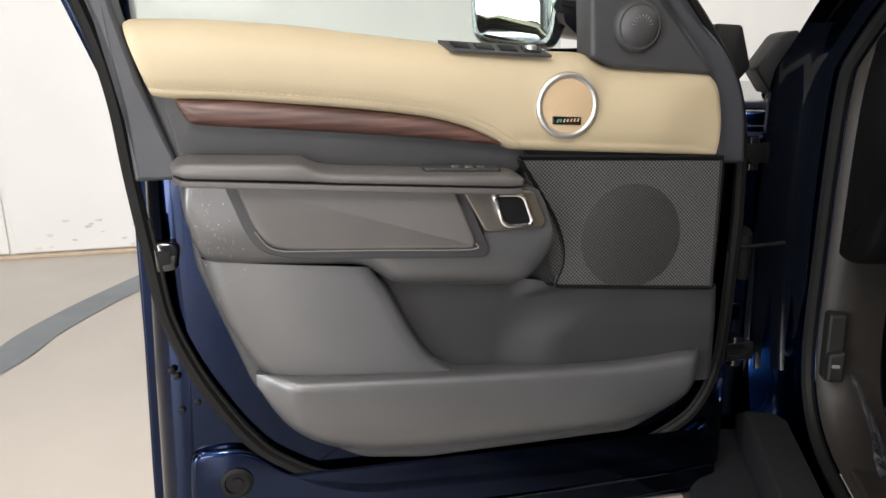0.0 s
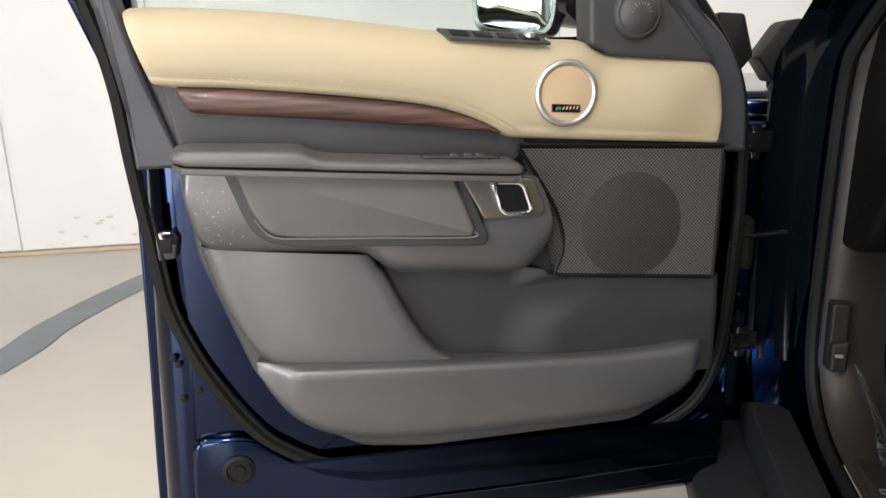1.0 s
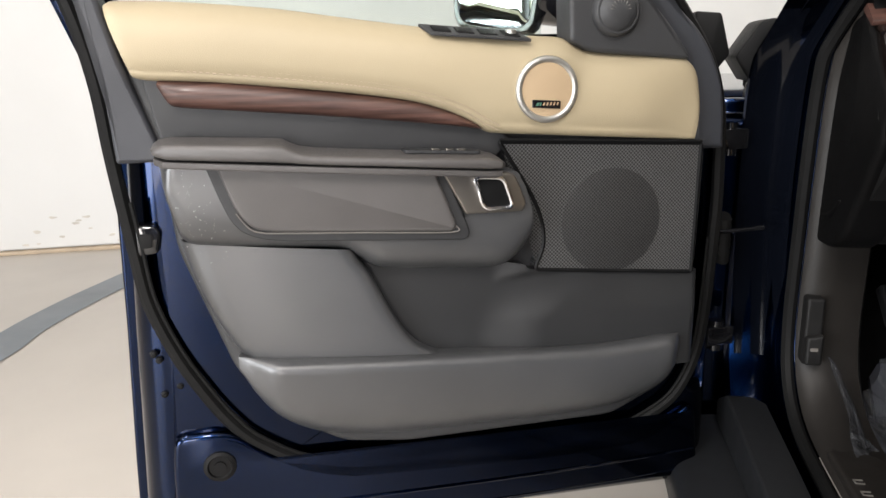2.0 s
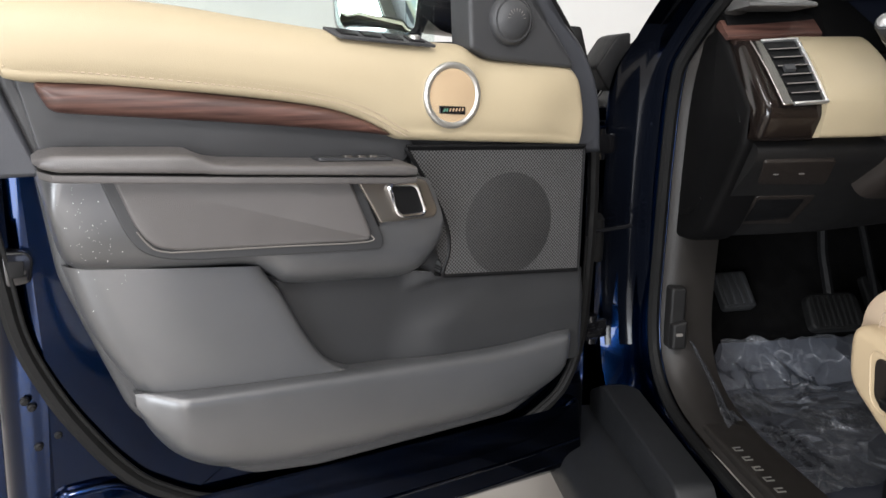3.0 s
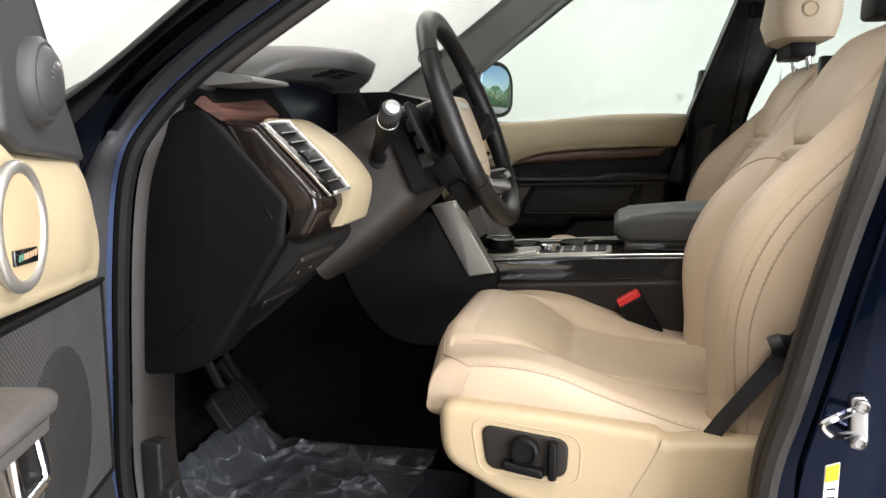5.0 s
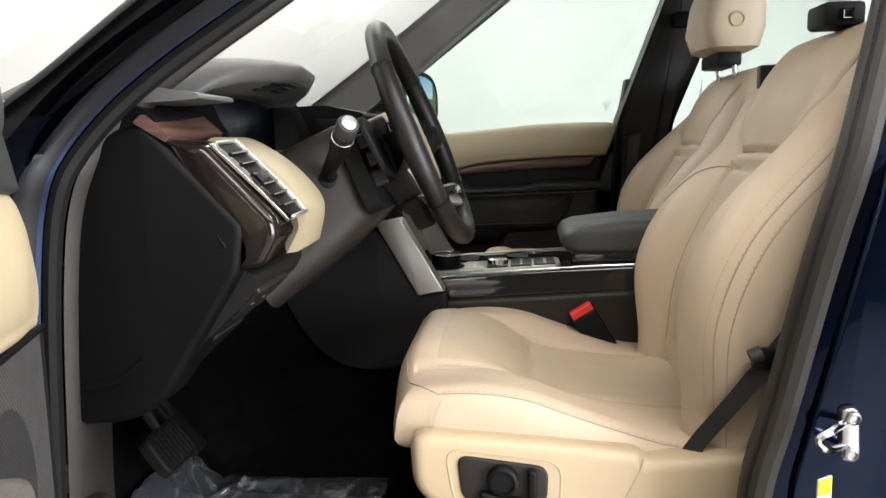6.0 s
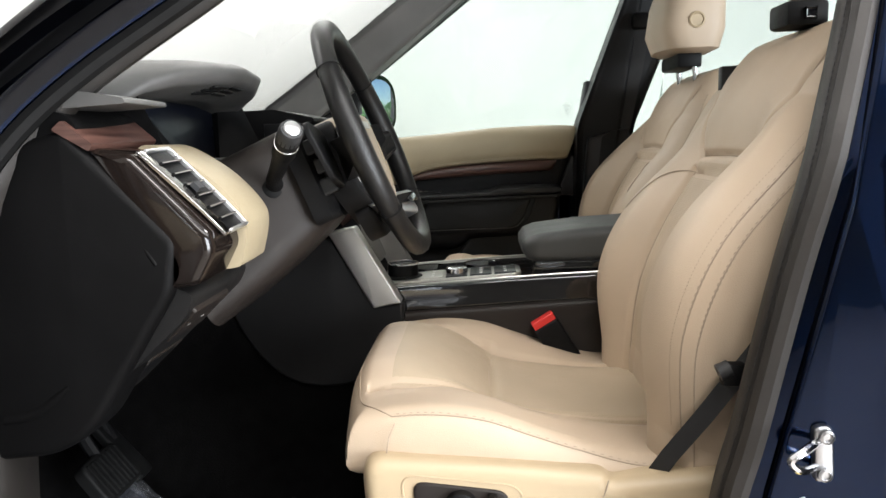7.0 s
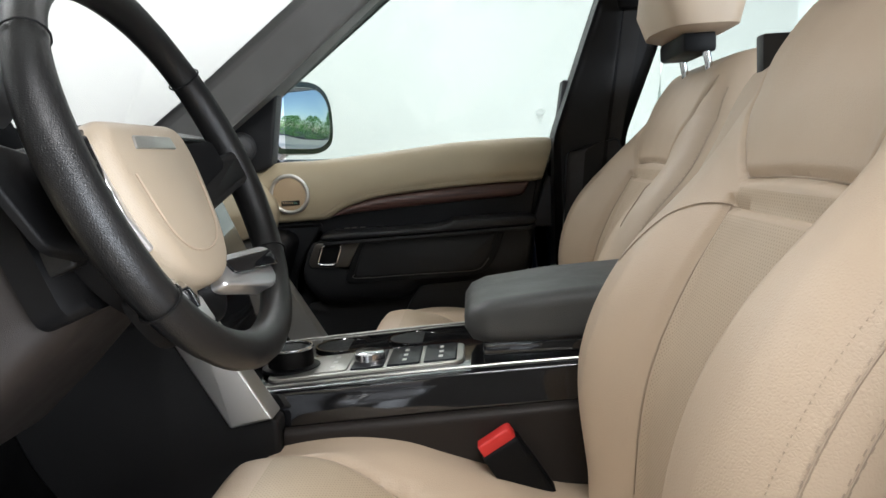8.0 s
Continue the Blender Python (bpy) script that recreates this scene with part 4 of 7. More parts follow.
        part("bolt", disc(bmesh.new(), to(-0.775, 0.595, 0.047), Vector(to(0, 0, -1)) - Vector(to(0, 0, 0)), [(0.025, 0), (0.025, 0.004), (0.019, 0.006), (0.017, 0.003), (0.009, 0.003), (0.009, 0.006), (0, 0.006)]), BLACK, press, "black plug in a round socket")
        for u, v in CLIPS:
            part("clip", disc(bmesh.new(), to(u, v, 0.066), Vector(to(0, 0, -1)) - Vector(to(0, 0, 0)), [(0.006, 0), (0.005, 0.006), (0.003, 0.007), (0.003, 0.009), (0, 0.009)], 12), BLACK, shell)
        for v, d in ((0.505, 0.050), (0.468, 0.052)):
            bar("pressed_ridge", curve([(-0.80, v + 0.012), (-0.60, v), (-0.2, v - 0.006), (0.05, v)], 5), d, 0.007, PAINT, shell, n=10, fl=0.6)
        latch = plate("latch", rounded([(-0.858, 0.940), (-0.829, 0.943), (-0.823, 0.973), (-0.830, 0.984), (-0.858, 0.986)], 0.006), 0.048, 0.075, 0.004, to, GLOSS, door, "black door latch")
        plate("latch_slot", rounded([(-0.852, 0.952), (-0.836, 0.953), (-0.834, 0.972), (-0.852, 0.974)], 0.003), 0.046, 0.06, 0.001, to, BLACK, latch)
        for z in (1.06, 0.70):
            h = part("hinge", tube(bmesh.new(), [to(0.115, z - 0.028, 0.10), to(0.115, z + 0.028, 0.10)], 0.014, 12), GLOSS, door, "black door hinge")
            bm = box(bmesh.new(), (0.09, 0.085, z - 0.018), (0.145, 0.098, z + 0.018), 0.004)
            bm.transform(DOOR)
            part("hinge_leaf", bm, GLOSS, h)
        part("check_strap", tube(bmesh.new(), [to(0.05, 0.905, 0.07), to(0.11, 0.905, 0.062), to(0.165, 0.908, 0.055)], [0.004, 0.004, 0.004], 8), GLOSS, door, "steel door check strap")
        part("wiring_boot", tube(bmesh.new(), [to(0.10, 0.93 - 0.006 * k, 0.075 + 0.004 * (k % 2)) for k in range(14)], [0.016 if k % 2 else 0.012 for k in range(14)], 10), RUBBER, door, "ribbed rubber wiring boot")
        # outside mirror
        mc, mn, mt = Vector((-0.262, 0.22, 1.324)), Vector((-0.55, -0.835, 0)), Vector((0.835, -0.55, 0))

        def on_mirror(u, v, d):
            w = mc + mt * u - mn * d
            return T(w.x, w.y, w.z + v)

        line = rounded([(-0.100, -0.068, 0.030), (-0.108, 0.095, 0.04), (0.075, 0.100, 0.04), (0.098, 0.04, 0.05), (0.078, -0.080, 0.030), (0.0, -0.082, 0.06)], 0.03)
        line = [(u * 0.78, v) for u, v in line]
        rings = [[on_mirror(u * k, v * k, d) for u, v in line] for k, d in ((0.98, -0.012), (1.03, -0.004), (1.08, 0.02), (1.0, 0.06), (0.75, 0.10), (0.3, 0.115))]
        mir = part("mirror_housing", loft(bmesh.new(), rings), GLOSS, door, "gloss black mirror housing")
        plate("mirror_pane", [(u * 0.90, v * 0.90) for u, v in line], -0.0135, -0.005, 0.001, on_mirror, MIRROR, mir, "mirror glass")
        part("mirror_arm", tube(bmesh.new(), [T(-0.10, 0.08, 1.282), T(-0.14, 0.15, 1.296), T(-0.20, 0.25, 1.315)], [0.046, 0.050, 0.055], 14), GLOSS, door)
    return door


def open_place(x, y, z):
    return tuple(DOOR @ Vector((x, y, z)))


def shut_place(x, y, z):
    return (0.735 + y, 1.40 + x - 0.03 * smooth(-0.6, -0.86, x), z + 0.05 * (x + 0.5))


build_door("driver_door", open_place, DOOR, "open navy front door with almond and charcoal trim", True)
build_door("passenger_door", shut_place, Matrix.Translation((0.735, 1.40, 0)), "closed front door with almond, walnut and shade-darkened charcoal trim", False)


# ---- seats ----
def build_seat(name, s, label):
    cx = 0.39 * s
    seat = thing(name, label, "car seat", (cx, 0.7, 0.50), group="front seats")

    def X(u):
        return cx + s * u

    # cushion: u outwards from the middle, y forwards
    W, Y0, Y1 = 0.270, 0.995, 0.47
    N = 120

    def top_z(u, y):
        z = lerp([(0.47, 0.840), (0.62, 0.840), (0.72, 0.848), (0.77, 0.856), (0.80, 0.868), (0.84, 0.892), (0.89, 0.918), (0.93, 0.929), (0.96, 0.927), (0.985, 0.918)], y)
        side = lerp([(0.47, 0.835), (0.60, 0.836), (0.69, 0.860), (0.75, 0.880), (0.80, 0.897), (0.86, 0.905), (0.92, 0.902), (0.985, 0.890)], y)
        return z + (side - z) * smooth(0.10, 0.20, abs(u))

    def groove(u, y):
        d = abs(abs(u) - 0.132 - 0.035 * smooth(0.78, 0.90, y))
        if abs(u) < 0.15:
            d = min(d, abs(y - 0.787 - 0.2 * u * u))
        return 0.009 * math.exp(-(d / 0.007) ** 2)

    def cushion_point(a, b):
        ca, cb = math.sin(a * math.pi / 2), math.sin(b * math.pi / 2)
        qa, qb = ca * math.sqrt(1 - 0.10 * cb ** 4), cb * math.sqrt(1 - 0.12 * ca ** 4)
        u, y = qa * W, (Y0 + Y1) / 2 + qb * (Y0 - Y1) / 2
        R = 0.034
        d = min((1 - abs(ca)) * W, (1 - cb) * (Y0 - Y1) / 2)
        drop = 1.45 * (R - math.sqrt(max(0, R * R - max(0, R - d) ** 2)))
        return u, y, top_z(u, y) - drop - groove(u, y) * (1 if d > 0.03 else 0)

    bm = bmesh.new()
    rows = [[bm.verts.new((X(u), y, z)) for u, y, z in (cushion_point(-1 + 2 * i / N, -1 + 2 * j / N) for i in range(N + 1))] for j in range(N + 1)]
    for a, b in zip(rows, rows[1:]):
        bridge(bm, a, b, False)
    edge = rows[0] + [r[-1] for r in rows[1:]] + rows[-1][-2::-1] + [r[0] for r in rows[-2:0:-1]]
    last = edge
    for f, k, lean in ((0.25, 1.002, 0.001), (0.5, 1.002, 0.001), (0.75, 0.998, -0.002), (0.92, 0.988, -0.008), (1.0, 0.965, -0.02)):
        ring = [bm.verts.new((cx + (v.co.x - cx) * k, 0.7275 + (v.co.y - 0.7275) * k + lean * smooth(0.86, 0.97, v.co.y), v.co.z + (0.815 - v.co.z) * f)) for v in edge]
        bridge(bm, last, ring)
        last = ring
    cush = part("cushion", bm, SEAT, seat, "almond leather seat cushion", 60)
    # perforated middle of the cushion
    bm = bmesh.new()
    rows = []
    for j in range(41):
        y = 0.50 + (0.93 - 0.50) * j / 40
        w = 0.128 + 0.035 * smooth(0.78, 0.90, y)
        rows.append([bm.verts.new((X(u), y, top_z(u, y) - groove(u, y) + 0.0012)) for u in (-w + 2 * w * i / 24 for i in range(25))])
    for a, b in zip(rows, rows[1:]):
        bridge(bm, a, b, False)
    part("cushion_insert", bm, PERF, cush, "finely perforated leather insert", 60)

    def seam(pts, parent, stitched=True, r=0.0008):
        part("seam", tube(bmesh.new(), pts, r, 5), SEAM, parent)
        if stitched:
            bm = bmesh.new()
            run = 0.0
            for a, b in zip(pts, pts[1:]):
                a, b = Vector(a), Vector(b)
                run += (b - a).length
                if run > 0.0068:
                    run = 0.0
                    w = (b - a).normalized() * 0.0019
                    for k in (-1, 1):
                        o = Vector((0, 0.0002, 0.0032 * k + 0.0002))
                        tube(bm, [a - w + o, a + w + o], 0.0005, 4)
            if bm.faces:
                tagged(part("stitching", bm, SEAM, parent), kind="stuff")
            else:
                bm.free()

    def on_cushion(u, y, up=0.0006):
        return (X(u), y, top_z(u, y) - groove(u, y) + up)

    def steps(a, b, n):
        return [a + (b - a) * k / n for k in range(n + 1)]

    for a in (0.80, -0.80):
        seam([(X(u), y, z + 0.0006) for u, y, z in (cushion_point(a, b) for b in steps(-0.8, 0.54, 90))], cush)
    for k in (1, -1):
        seam([on_cushion(k * (0.132 + 0.035 * smooth(0.78, 0.90, y)), y) for y in steps(0.53, 0.93, 50)], cush, False)
    seam([on_cushion(u, 0.787 + 0.2 * u * u) for u in steps(-0.130, 0.130, 30)], cush, False, 0.0015)
    seam([(X(u), y, z + 0.0006) for u, y, z in (cushion_point(a, b) for a, b in curve([(0.80, 0.54), (0.62, 0.70), (0.3, 0.79), (0, 0.81), (-0.3, 0.79), (-0.62, 0.70), (-0.80, 0.54)], 10))], cush, False)
    seam([(X(0.262), 0.915, 0.887), (X(0.2712), 0.922, 0.872), (X(0.2718), 0.926, 0.850)], cush, False)

    # backrest: h up along the back, d forwards
    def spine(h):
        y = lerp([(0, 0.55), (0.15, 0.53), (0.26, 0.492), (0.37, 0.436), (0.45, 0.408), (0.51, 0.384), (0.565, 0.344), (0.60, 0.288)], h)
        return y, 0.86 + h * 0.925

    def half(h):
        return lerp([(0, 0.245), (0.10, 0.272), (0.22, 0.286), (0.34, 0.272), (0.44, 0.238), (0.52, 0.212), (0.60, 0.185)], h)

    def XB(u):
        return cx + s * (u + 0.026)

    H, FOOT = 0.60, -0.07

    def forward(u, h):
        tall = lerp([(0, 0.7), (0.08, 0.95), (0.14, 1.0), (0.25, 0.8), (0.36, 0.35), (0.46, 0.0)], h)
        if u > 0:
            tall = lerp([(0, 0.7), (0.08, 1.0), (0.14, 1.15), (0.25, 1.15), (0.36, 0.72), (0.46, 0.0)], h)
        k = smooth(0.10, 0.19, abs(u)) * tall
        return 0.062 * k + 0.012 * math.exp(-((h - 0.44) / 0.07) ** 2) * (1 - smooth(0.1, 0.2, abs(u)))

    def crease(u, h):
        low = abs(abs(u) - lerp([(0, 0.126), (0.2, 0.124), (0.36, 0.120)], h)) if h < 0.35 else 1
        high = abs(abs(u) - lerp([(0.37, 0.112), (0.385, 0.125), (0.41, 0.140), (0.46, 0.164), (0.54, 0.182)], h)) if h > 0.37 else 1
        flatline = min(abs(h - 0.375 + 0.3 * u * u) if abs(u) < 0.116 else 1, abs(h - 0.345 + 0.2 * u * u) if abs(u) < 0.120 else 1)
        return 0.0075 * math.exp(-(min(low, high, flatline) / 0.0044) ** 2)

    def back_point(a, b):
        ca, cb = math.sin(a * math.pi / 2), math.sin(b * math.pi / 2)
        h = FOOT + (H - FOOT) * (0.5 + 0.5 * cb * math.sqrt(1 - 0.05 * ca ** 4))
        u = ca * half(h) * math.sqrt(1 - 0.10 * max(0, cb) ** 6)
        R = 0.06
        d = min((1 - abs(ca)) * half(h), (1 - cb) * (H - FOOT) / 2)
        drop = R - math.sqrt(max(0, R * R - max(0, R - d) ** 2))
        y, z = spine(h)
        f = forward(u, h) - drop - crease(u, h) * (1 if d > 0.03 else 0)
        return u, y + f * 0.90, z + f * 0.40

    bm = bmesh.new()
    N = 250
    rows = [[bm.verts.new((XB(u), y, z)) for u, y, z in (back_point(-1 + 2 * i / N, -1 + 2 * j / N) for i in range(N + 1))] for j in range(N + 1)]
    for a, b in zip(rows, rows[1:]):
        bridge(bm, a, b, False)
    last = edge = rows[0] + [r[-1] for r in rows[1:]] + rows[-1][-2::-1] + [r[0] for r in rows[-2:0:-1]]
    for back, k in ((0.03, 1.0), (0.06, 0.99), (0.085, 0.93)):
        ring = [bm.verts.new((XB(0) + (v.co.x - XB(0)) * k, v.co.y - back * 0.9, v.co.z - back * 0.35 + (1 - k) * 0.2)) for v in edge]
        bridge(bm, last, ring)
        last = ring
    cap(bm, last)
    back = part("backrest", bm, SEAT, seat, "almond leather backrest with side bolsters", 60)
    bm = bmesh.new()
    rows = []
    for j in range(37):
        h = 0.03 + 0.33 * j / 36
        w = lerp([(0, 0.116), (0.2, 0.114), (0.36, 0.110)], h)
        row = []
        for i in range(25):
            u = -w + 2 * w * i / 24
            y, z = spine(h)
            f = forward(u, h) - crease(u, h) + 0.0008
            row.append(bm.verts.new((XB(u), y + f * 0.9, z + f * 0.4)))
        rows.append(row)
    for a, b in zip(rows, rows[1:]):
        bridge(bm, a, b, False)
    part("backrest_insert", bm, PERF_BACK, back, "finely perforated leather insert", 60)
    def on_back(u, h, up=0.0008):
        y, z = spine(h)
        f = forward(u, h) - crease(u, h) + up
        return (XB(u), y + f * 0.9, z + f * 0.4)

    for a in (0.955, -0.80):
        seam([(XB(u), y + 0.0008, z) for u, y, z in (back_point(a, b) for b in steps(-0.85, 0.55, 90))], back)
    for s2 in (1, -1):
        seam([on_back(s2 * lerp([(0, 0.126), (0.2, 0.124), (0.36, 0.120)], h), h, 0.002) for h in steps(0.02, 0.343, 60)], back, False)
        seam([on_back(s2 * lerp([(0.37, 0.112), (0.385, 0.125), (0.41, 0.140), (0.46, 0.164), (0.54, 0.182)], h), h, 0.0014) for h in steps(0.378, 0.53, 40)], back, False)
    seam([on_back(-u, h, 0.0014) for u, h in curve([(0.121, 0.343), (0.160, 0.332), (0.200, 0.30), (0.225, 0.25)], 8)], back, False)
    seam([on_back(u, 0.375 - 0.3 * u * u, 0.0014) for u in steps(-0.115, 0.115, 40)], back, False)
    seam([on_back(u, 0.345 - 0.2 * u * u, 0.0014) for u in steps(-0.119, 0.119, 40)], back, False)
    bm = bmesh.new()
    row = [Vector((XB(u), y + 0.0012, z)) for u, y, z in (back_point(0.80, b) for b in steps(-0.55, 0.30, 190))]
    for p, q in zip(row[::2], row[1::2]):
        tube(bm, [p, p.lerp(q, 0.7)], 0.0004, 4)
    tagged(part("stitching", bm, SEAM, back), kind="stuff")
    seam([(XB(u), y + 0.0010, z) for u, y, z in (back_point(0.865, b) for b in steps(-0.60, 0.42, 110))], back, True, 0.0009)
    # headrest on two posts
    rings = []
    for z, hw, d0, d1 in ((1.445, 0.10, 0.345, 0.255), (1.455, 0.122, 0.37, 0.235), (1.50, 0.132, 0.385, 0.225), (1.57, 0.130, 0.375, 0.225), (1.63, 0.118, 0.355, 0.225), (1.655, 0.09, 0.335, 0.235)):
        rings.append([(X(u), y, z) for u, y in rounded([(-hw, d0 - 0.02), (0, d0), (hw, d0 - 0.02), (hw, d1), (-hw, d1)], 0.045)])
    hr = part("headrest", loft(bmesh.new(), rings), SEAT, seat, "almond leather headrest", 50)
    part("headrest_button", disc(bmesh.new(), (X(-0.130), 0.30, 1.515), (-s, 0, 0), [(0.019, -0.004), (0.019, 0.004), (0.015, 0.006), (0.013, 0.003), (0, 0.003)], 24), VALANCE, hr, "round tilt button")
    for u in (-0.075, 0.075):
        part("headrest_post", tube(bmesh.new(), [(X(u), 0.275, 1.33), (X(u), 0.295, 1.46)], 0.007, 10), CHROME, seat, "chrome headrest post")
        part("post_collar", disc(bmesh.new(), (X(u), 0.277, 1.372), (0, 0.1, 1), [(0.022, -0.03), (0.020, 0.0), (0.012, 0.004), (0, 0.004)], 20), VALANCE, seat)
    hb = part("headrest_lock", box(bmesh.new(), (cx - 0.085, 0.272, 1.412), (cx + (0.085 if s > 0 else -0.015), 0.330, 1.447), 0.007), BLACK, seat, "black headrest lock housing")
    part("lock_button", box(bmesh.new(), (X(0.083), 0.292, 1.422), (X(0.089), 0.306, 1.435), 0.002), GLOSS, hb)
    # side valance with its switches
    def outer(u, v, d):
        return (X(-d), u, v)

    val = plate("side_valance", rounded([(0.957, 0.853, 0.03), (0.80, 0.846, 0.1), (0.657, 0.832, 0.015), (0.647, 0.822, 0.01), (0.50, 0.835, 0.02), (0.42, 0.86, 0.02), (0.42, 0.72), (0.50, 0.695), (0.71, 0.70), (0.84, 0.705, 0.05), (0.952, 0.765, 0.03)], 0.02),
                -0.295, -0.20, 0.018, outer, VALANCE, seat, "almond plastic seat side trim", seg=5)
    part("panel_gap", tube(bmesh.new(), [outer(u, v, -0.2952) for u, v in curve([(0.652, 0.826), (0.66, 0.80), (0.69, 0.74), (0.705, 0.702)], 5)], 0.0009, 5), SEAM, val)
    part("switch_recess", tube(bmesh.new(), [outer(u, v, -0.2945) for u, v in rounded([(0.908, 0.834), (0.755, 0.818), (0.758, 0.747), (0.895, 0.752)], 0.024)], 0.0018, 6, True), VALANCE, val)
    sw = plate("switch_panel", rounded([(0.893, 0.826), (0.772, 0.812), (0.775, 0.757), (0.885, 0.762)], 0.018), -0.299, -0.28, 0.003, outer, COLUMN, val, "black power seat switch panel")
    part("lumbar_knob", disc(bmesh.new(), outer(0.832, 0.795, -0.297), (s, 0, 0), [(0.021, 0), (0.020, 0.013), (0.016, 0.015), (0.015, 0.011), (0, 0.011)], 24), BLACK, sw)
    plate("slide_switch", rounded([(0.862, 0.780), (0.805, 0.770), (0.805, 0.757), (0.862, 0.766)], 0.006), -0.310, -0.29, 0.004, outer, BLACK, sw)
    plate("recline_switch", rounded([(0.800, 0.812), (0.787, 0.811), (0.787, 0.757), (0.800, 0.757)], 0.006), -0.312, -0.29, 0.004, outer, BLACK, sw)
    part("seat_frame", box(bmesh.new(), (cx - 0.22, 0.50, 0.60), (cx + 0.22, 0.92, 0.83), 0.02), BLACK, seat, "black steel seat frame")
    for u in (-0.19, 0.19):
        part("seat_rail", box(bmesh.new(), (cx + u - 0.025, 0.42, 0.50), (cx + u + 0.025, 0.95, 0.61), 0.008), BLACK, seat)
    return seat


near = build_seat("front_seat", -1, "almond leather power driver's seat, perforated and lightly creased")
plate("inner_flank", rounded([(0.300, 1.322), (0.368, 1.322), (0.390, 1.292), (0.421, 1.234), (0.471, 1.148), (0.520, 1.085), (0.555, 1.0), (0.565, 0.86), (0.42, 0.86), (0.33, 1.15)], 0.015),
      -0.225, -0.145, 0.014, side, SEAT, near, "almond leather inner side of the backrest", seg=5)
part("belt_outlet", box(bmesh.new(), (-0.172, 0.334, 1.290), (-0.150, 0.373, 1.356), 0.004), TRIM, near, "dark brown plastic bezel")
for ob in near.children:
    if ob.name.startswith("headrest_lock"):
        ob.location += Vector((0, 0.050, -0.030))
far = build_seat("front_seat", 1, "almond leather front passenger seat with perforated inserts")
for ob in far.children_recursive:
    if not ob.name.startswith("headrest") and ob.parent == far:
        ob.location.y -= 0.075
    elif ob.parent == far:
        ob.location.z -= 0.018


# ---- dashboard ----
def build_dashboard():
    dash = thing("dashboard", "black and almond dashboard with walnut strip and air vents", "dashboard", (0, 1.2, 0.9))
    # upper pad from side to side
    prof = [(1.84, 1.20), (1.60, 1.262), (1.36, 1.285), (1.27, 1.286), (1.235, 1.272), (1.24, 1.225), (1.60, 1.17), (1.84, 1.15)]
    sec = rounded(prof, 0.02)
    for xs in ((-0.755, -0.70, -0.60), (-0.165, 0, 0.25, 0.5, 0.755)):
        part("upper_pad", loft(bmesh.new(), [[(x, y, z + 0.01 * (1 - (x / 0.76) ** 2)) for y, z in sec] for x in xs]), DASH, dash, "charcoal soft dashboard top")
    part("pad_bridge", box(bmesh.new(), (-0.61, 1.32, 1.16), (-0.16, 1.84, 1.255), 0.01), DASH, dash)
    # walnut strip below it
    ends = [[(1.250, 1.272), (1.2175, 1.2455), (1.222, 1.238), (1.262, 1.262)], [(1.243, 1.2755), (1.2145, 1.2495), (1.222, 1.240), (1.262, 1.262)]]
    part("wood_strip", loft(bmesh.new(), [[(x, y, z) for y, z in rounded(sec, 0.003)] for x, sec in zip((-0.762, -0.60), ends)]), WALNUT, dash, "dark reddish walnut dashboard strip")
    part("wood_strip", loft(bmesh.new(), [[(x, y + 0.03, z - 0.004) for y, z in rounded(ends[1], 0.003)] for x in (0.16, 0.4, 0.745)]), WALNUT, dash, "dark reddish walnut dashboard strip")
    # fascia: almond pad on both sides of the wheel
    face = [(1.215, 1.244), (1.185, 1.243), (1.125, 1.205), (1.085, 1.160), (1.083, 1.135), (1.094, 1.094, 0.006), (1.16, 1.085), (1.25, 1.10)]
    sec = rounded(face, 0.03)
    part("almond_pad", loft(bmesh.new(), [[(x, y + dy, z) for y, z in sec] for x, dy in ((-0.668, 0), (-0.62, 0.0), (-0.560, 0.003), (-0.546, 0.007), (-0.540, 0.014))]), CREAM, dash, "almond leather dashboard pad")
    part("almond_pad", loft(bmesh.new(), [[(x, y + 0.075, z) for y, z in sec] for x in (0.15, 0.45, 0.72)]), CREAM, dash, "almond leather dashboard pad")
    end = rounded([(1.232, 1.243), (1.181, 1.2355), (1.098, 1.147), (1.094, 1.125), (1.114, 1.088), (1.150, 1.082), (1.145, 1.11)], 0.008)
    plate("vent_surround", end, -0.758, -0.664, 0.012, side, PIANO, dash, "gloss black vent surround")
    # the vent: chrome frame and slats, set in the bulging sloped face
    a, b = Vector((0, 1.176, 1.234)), Vector((0, 1.090, 1.143))
    along = (b - a)
    out = Vector((0, -along.z, along.y)).normalized()
    out = -out if out.y > 0 else out

    def on_face(x, t, d):
        p = a + along * t + out * (d + 0.07 * (x + 0.74) - 0.001 + 0.002 * math.sin(math.pi * min(1, max(0, t))))
        return (x, p.y, p.z)

    def face_plate(nm, pts, d0, d1, r, material, parent, lab=""):
        fine = []
        for k, p in enumerate(pts):
            q = pts[(k + 1) % len(pts)]
            n = max(1, int(abs(q[1] - p[1]) / 0.08))
            fine += [(p[0] + (q[0] - p[0]) * i / n, p[1] + (q[1] - p[1]) * i / n) for i in range(n)]
        line = [(u, v * 0.125) for u, v in fine]
        return part(nm, slab(bmesh.new(), line, -d0, -d1, r, lambda u, v, d: on_face(u, v / 0.125, -d)), material, parent, lab)

    def vx(t):
        return -0.727 + 0.010 * t

    vent = face_plate("vent_frame", [(-0.7455, -0.02), (-0.729, -0.02), (-0.719, 1.02), (-0.735, 1.02)], 0.0035, 0.0, 0.0015, POLISHED, dash, "broad polished metal vent edge")
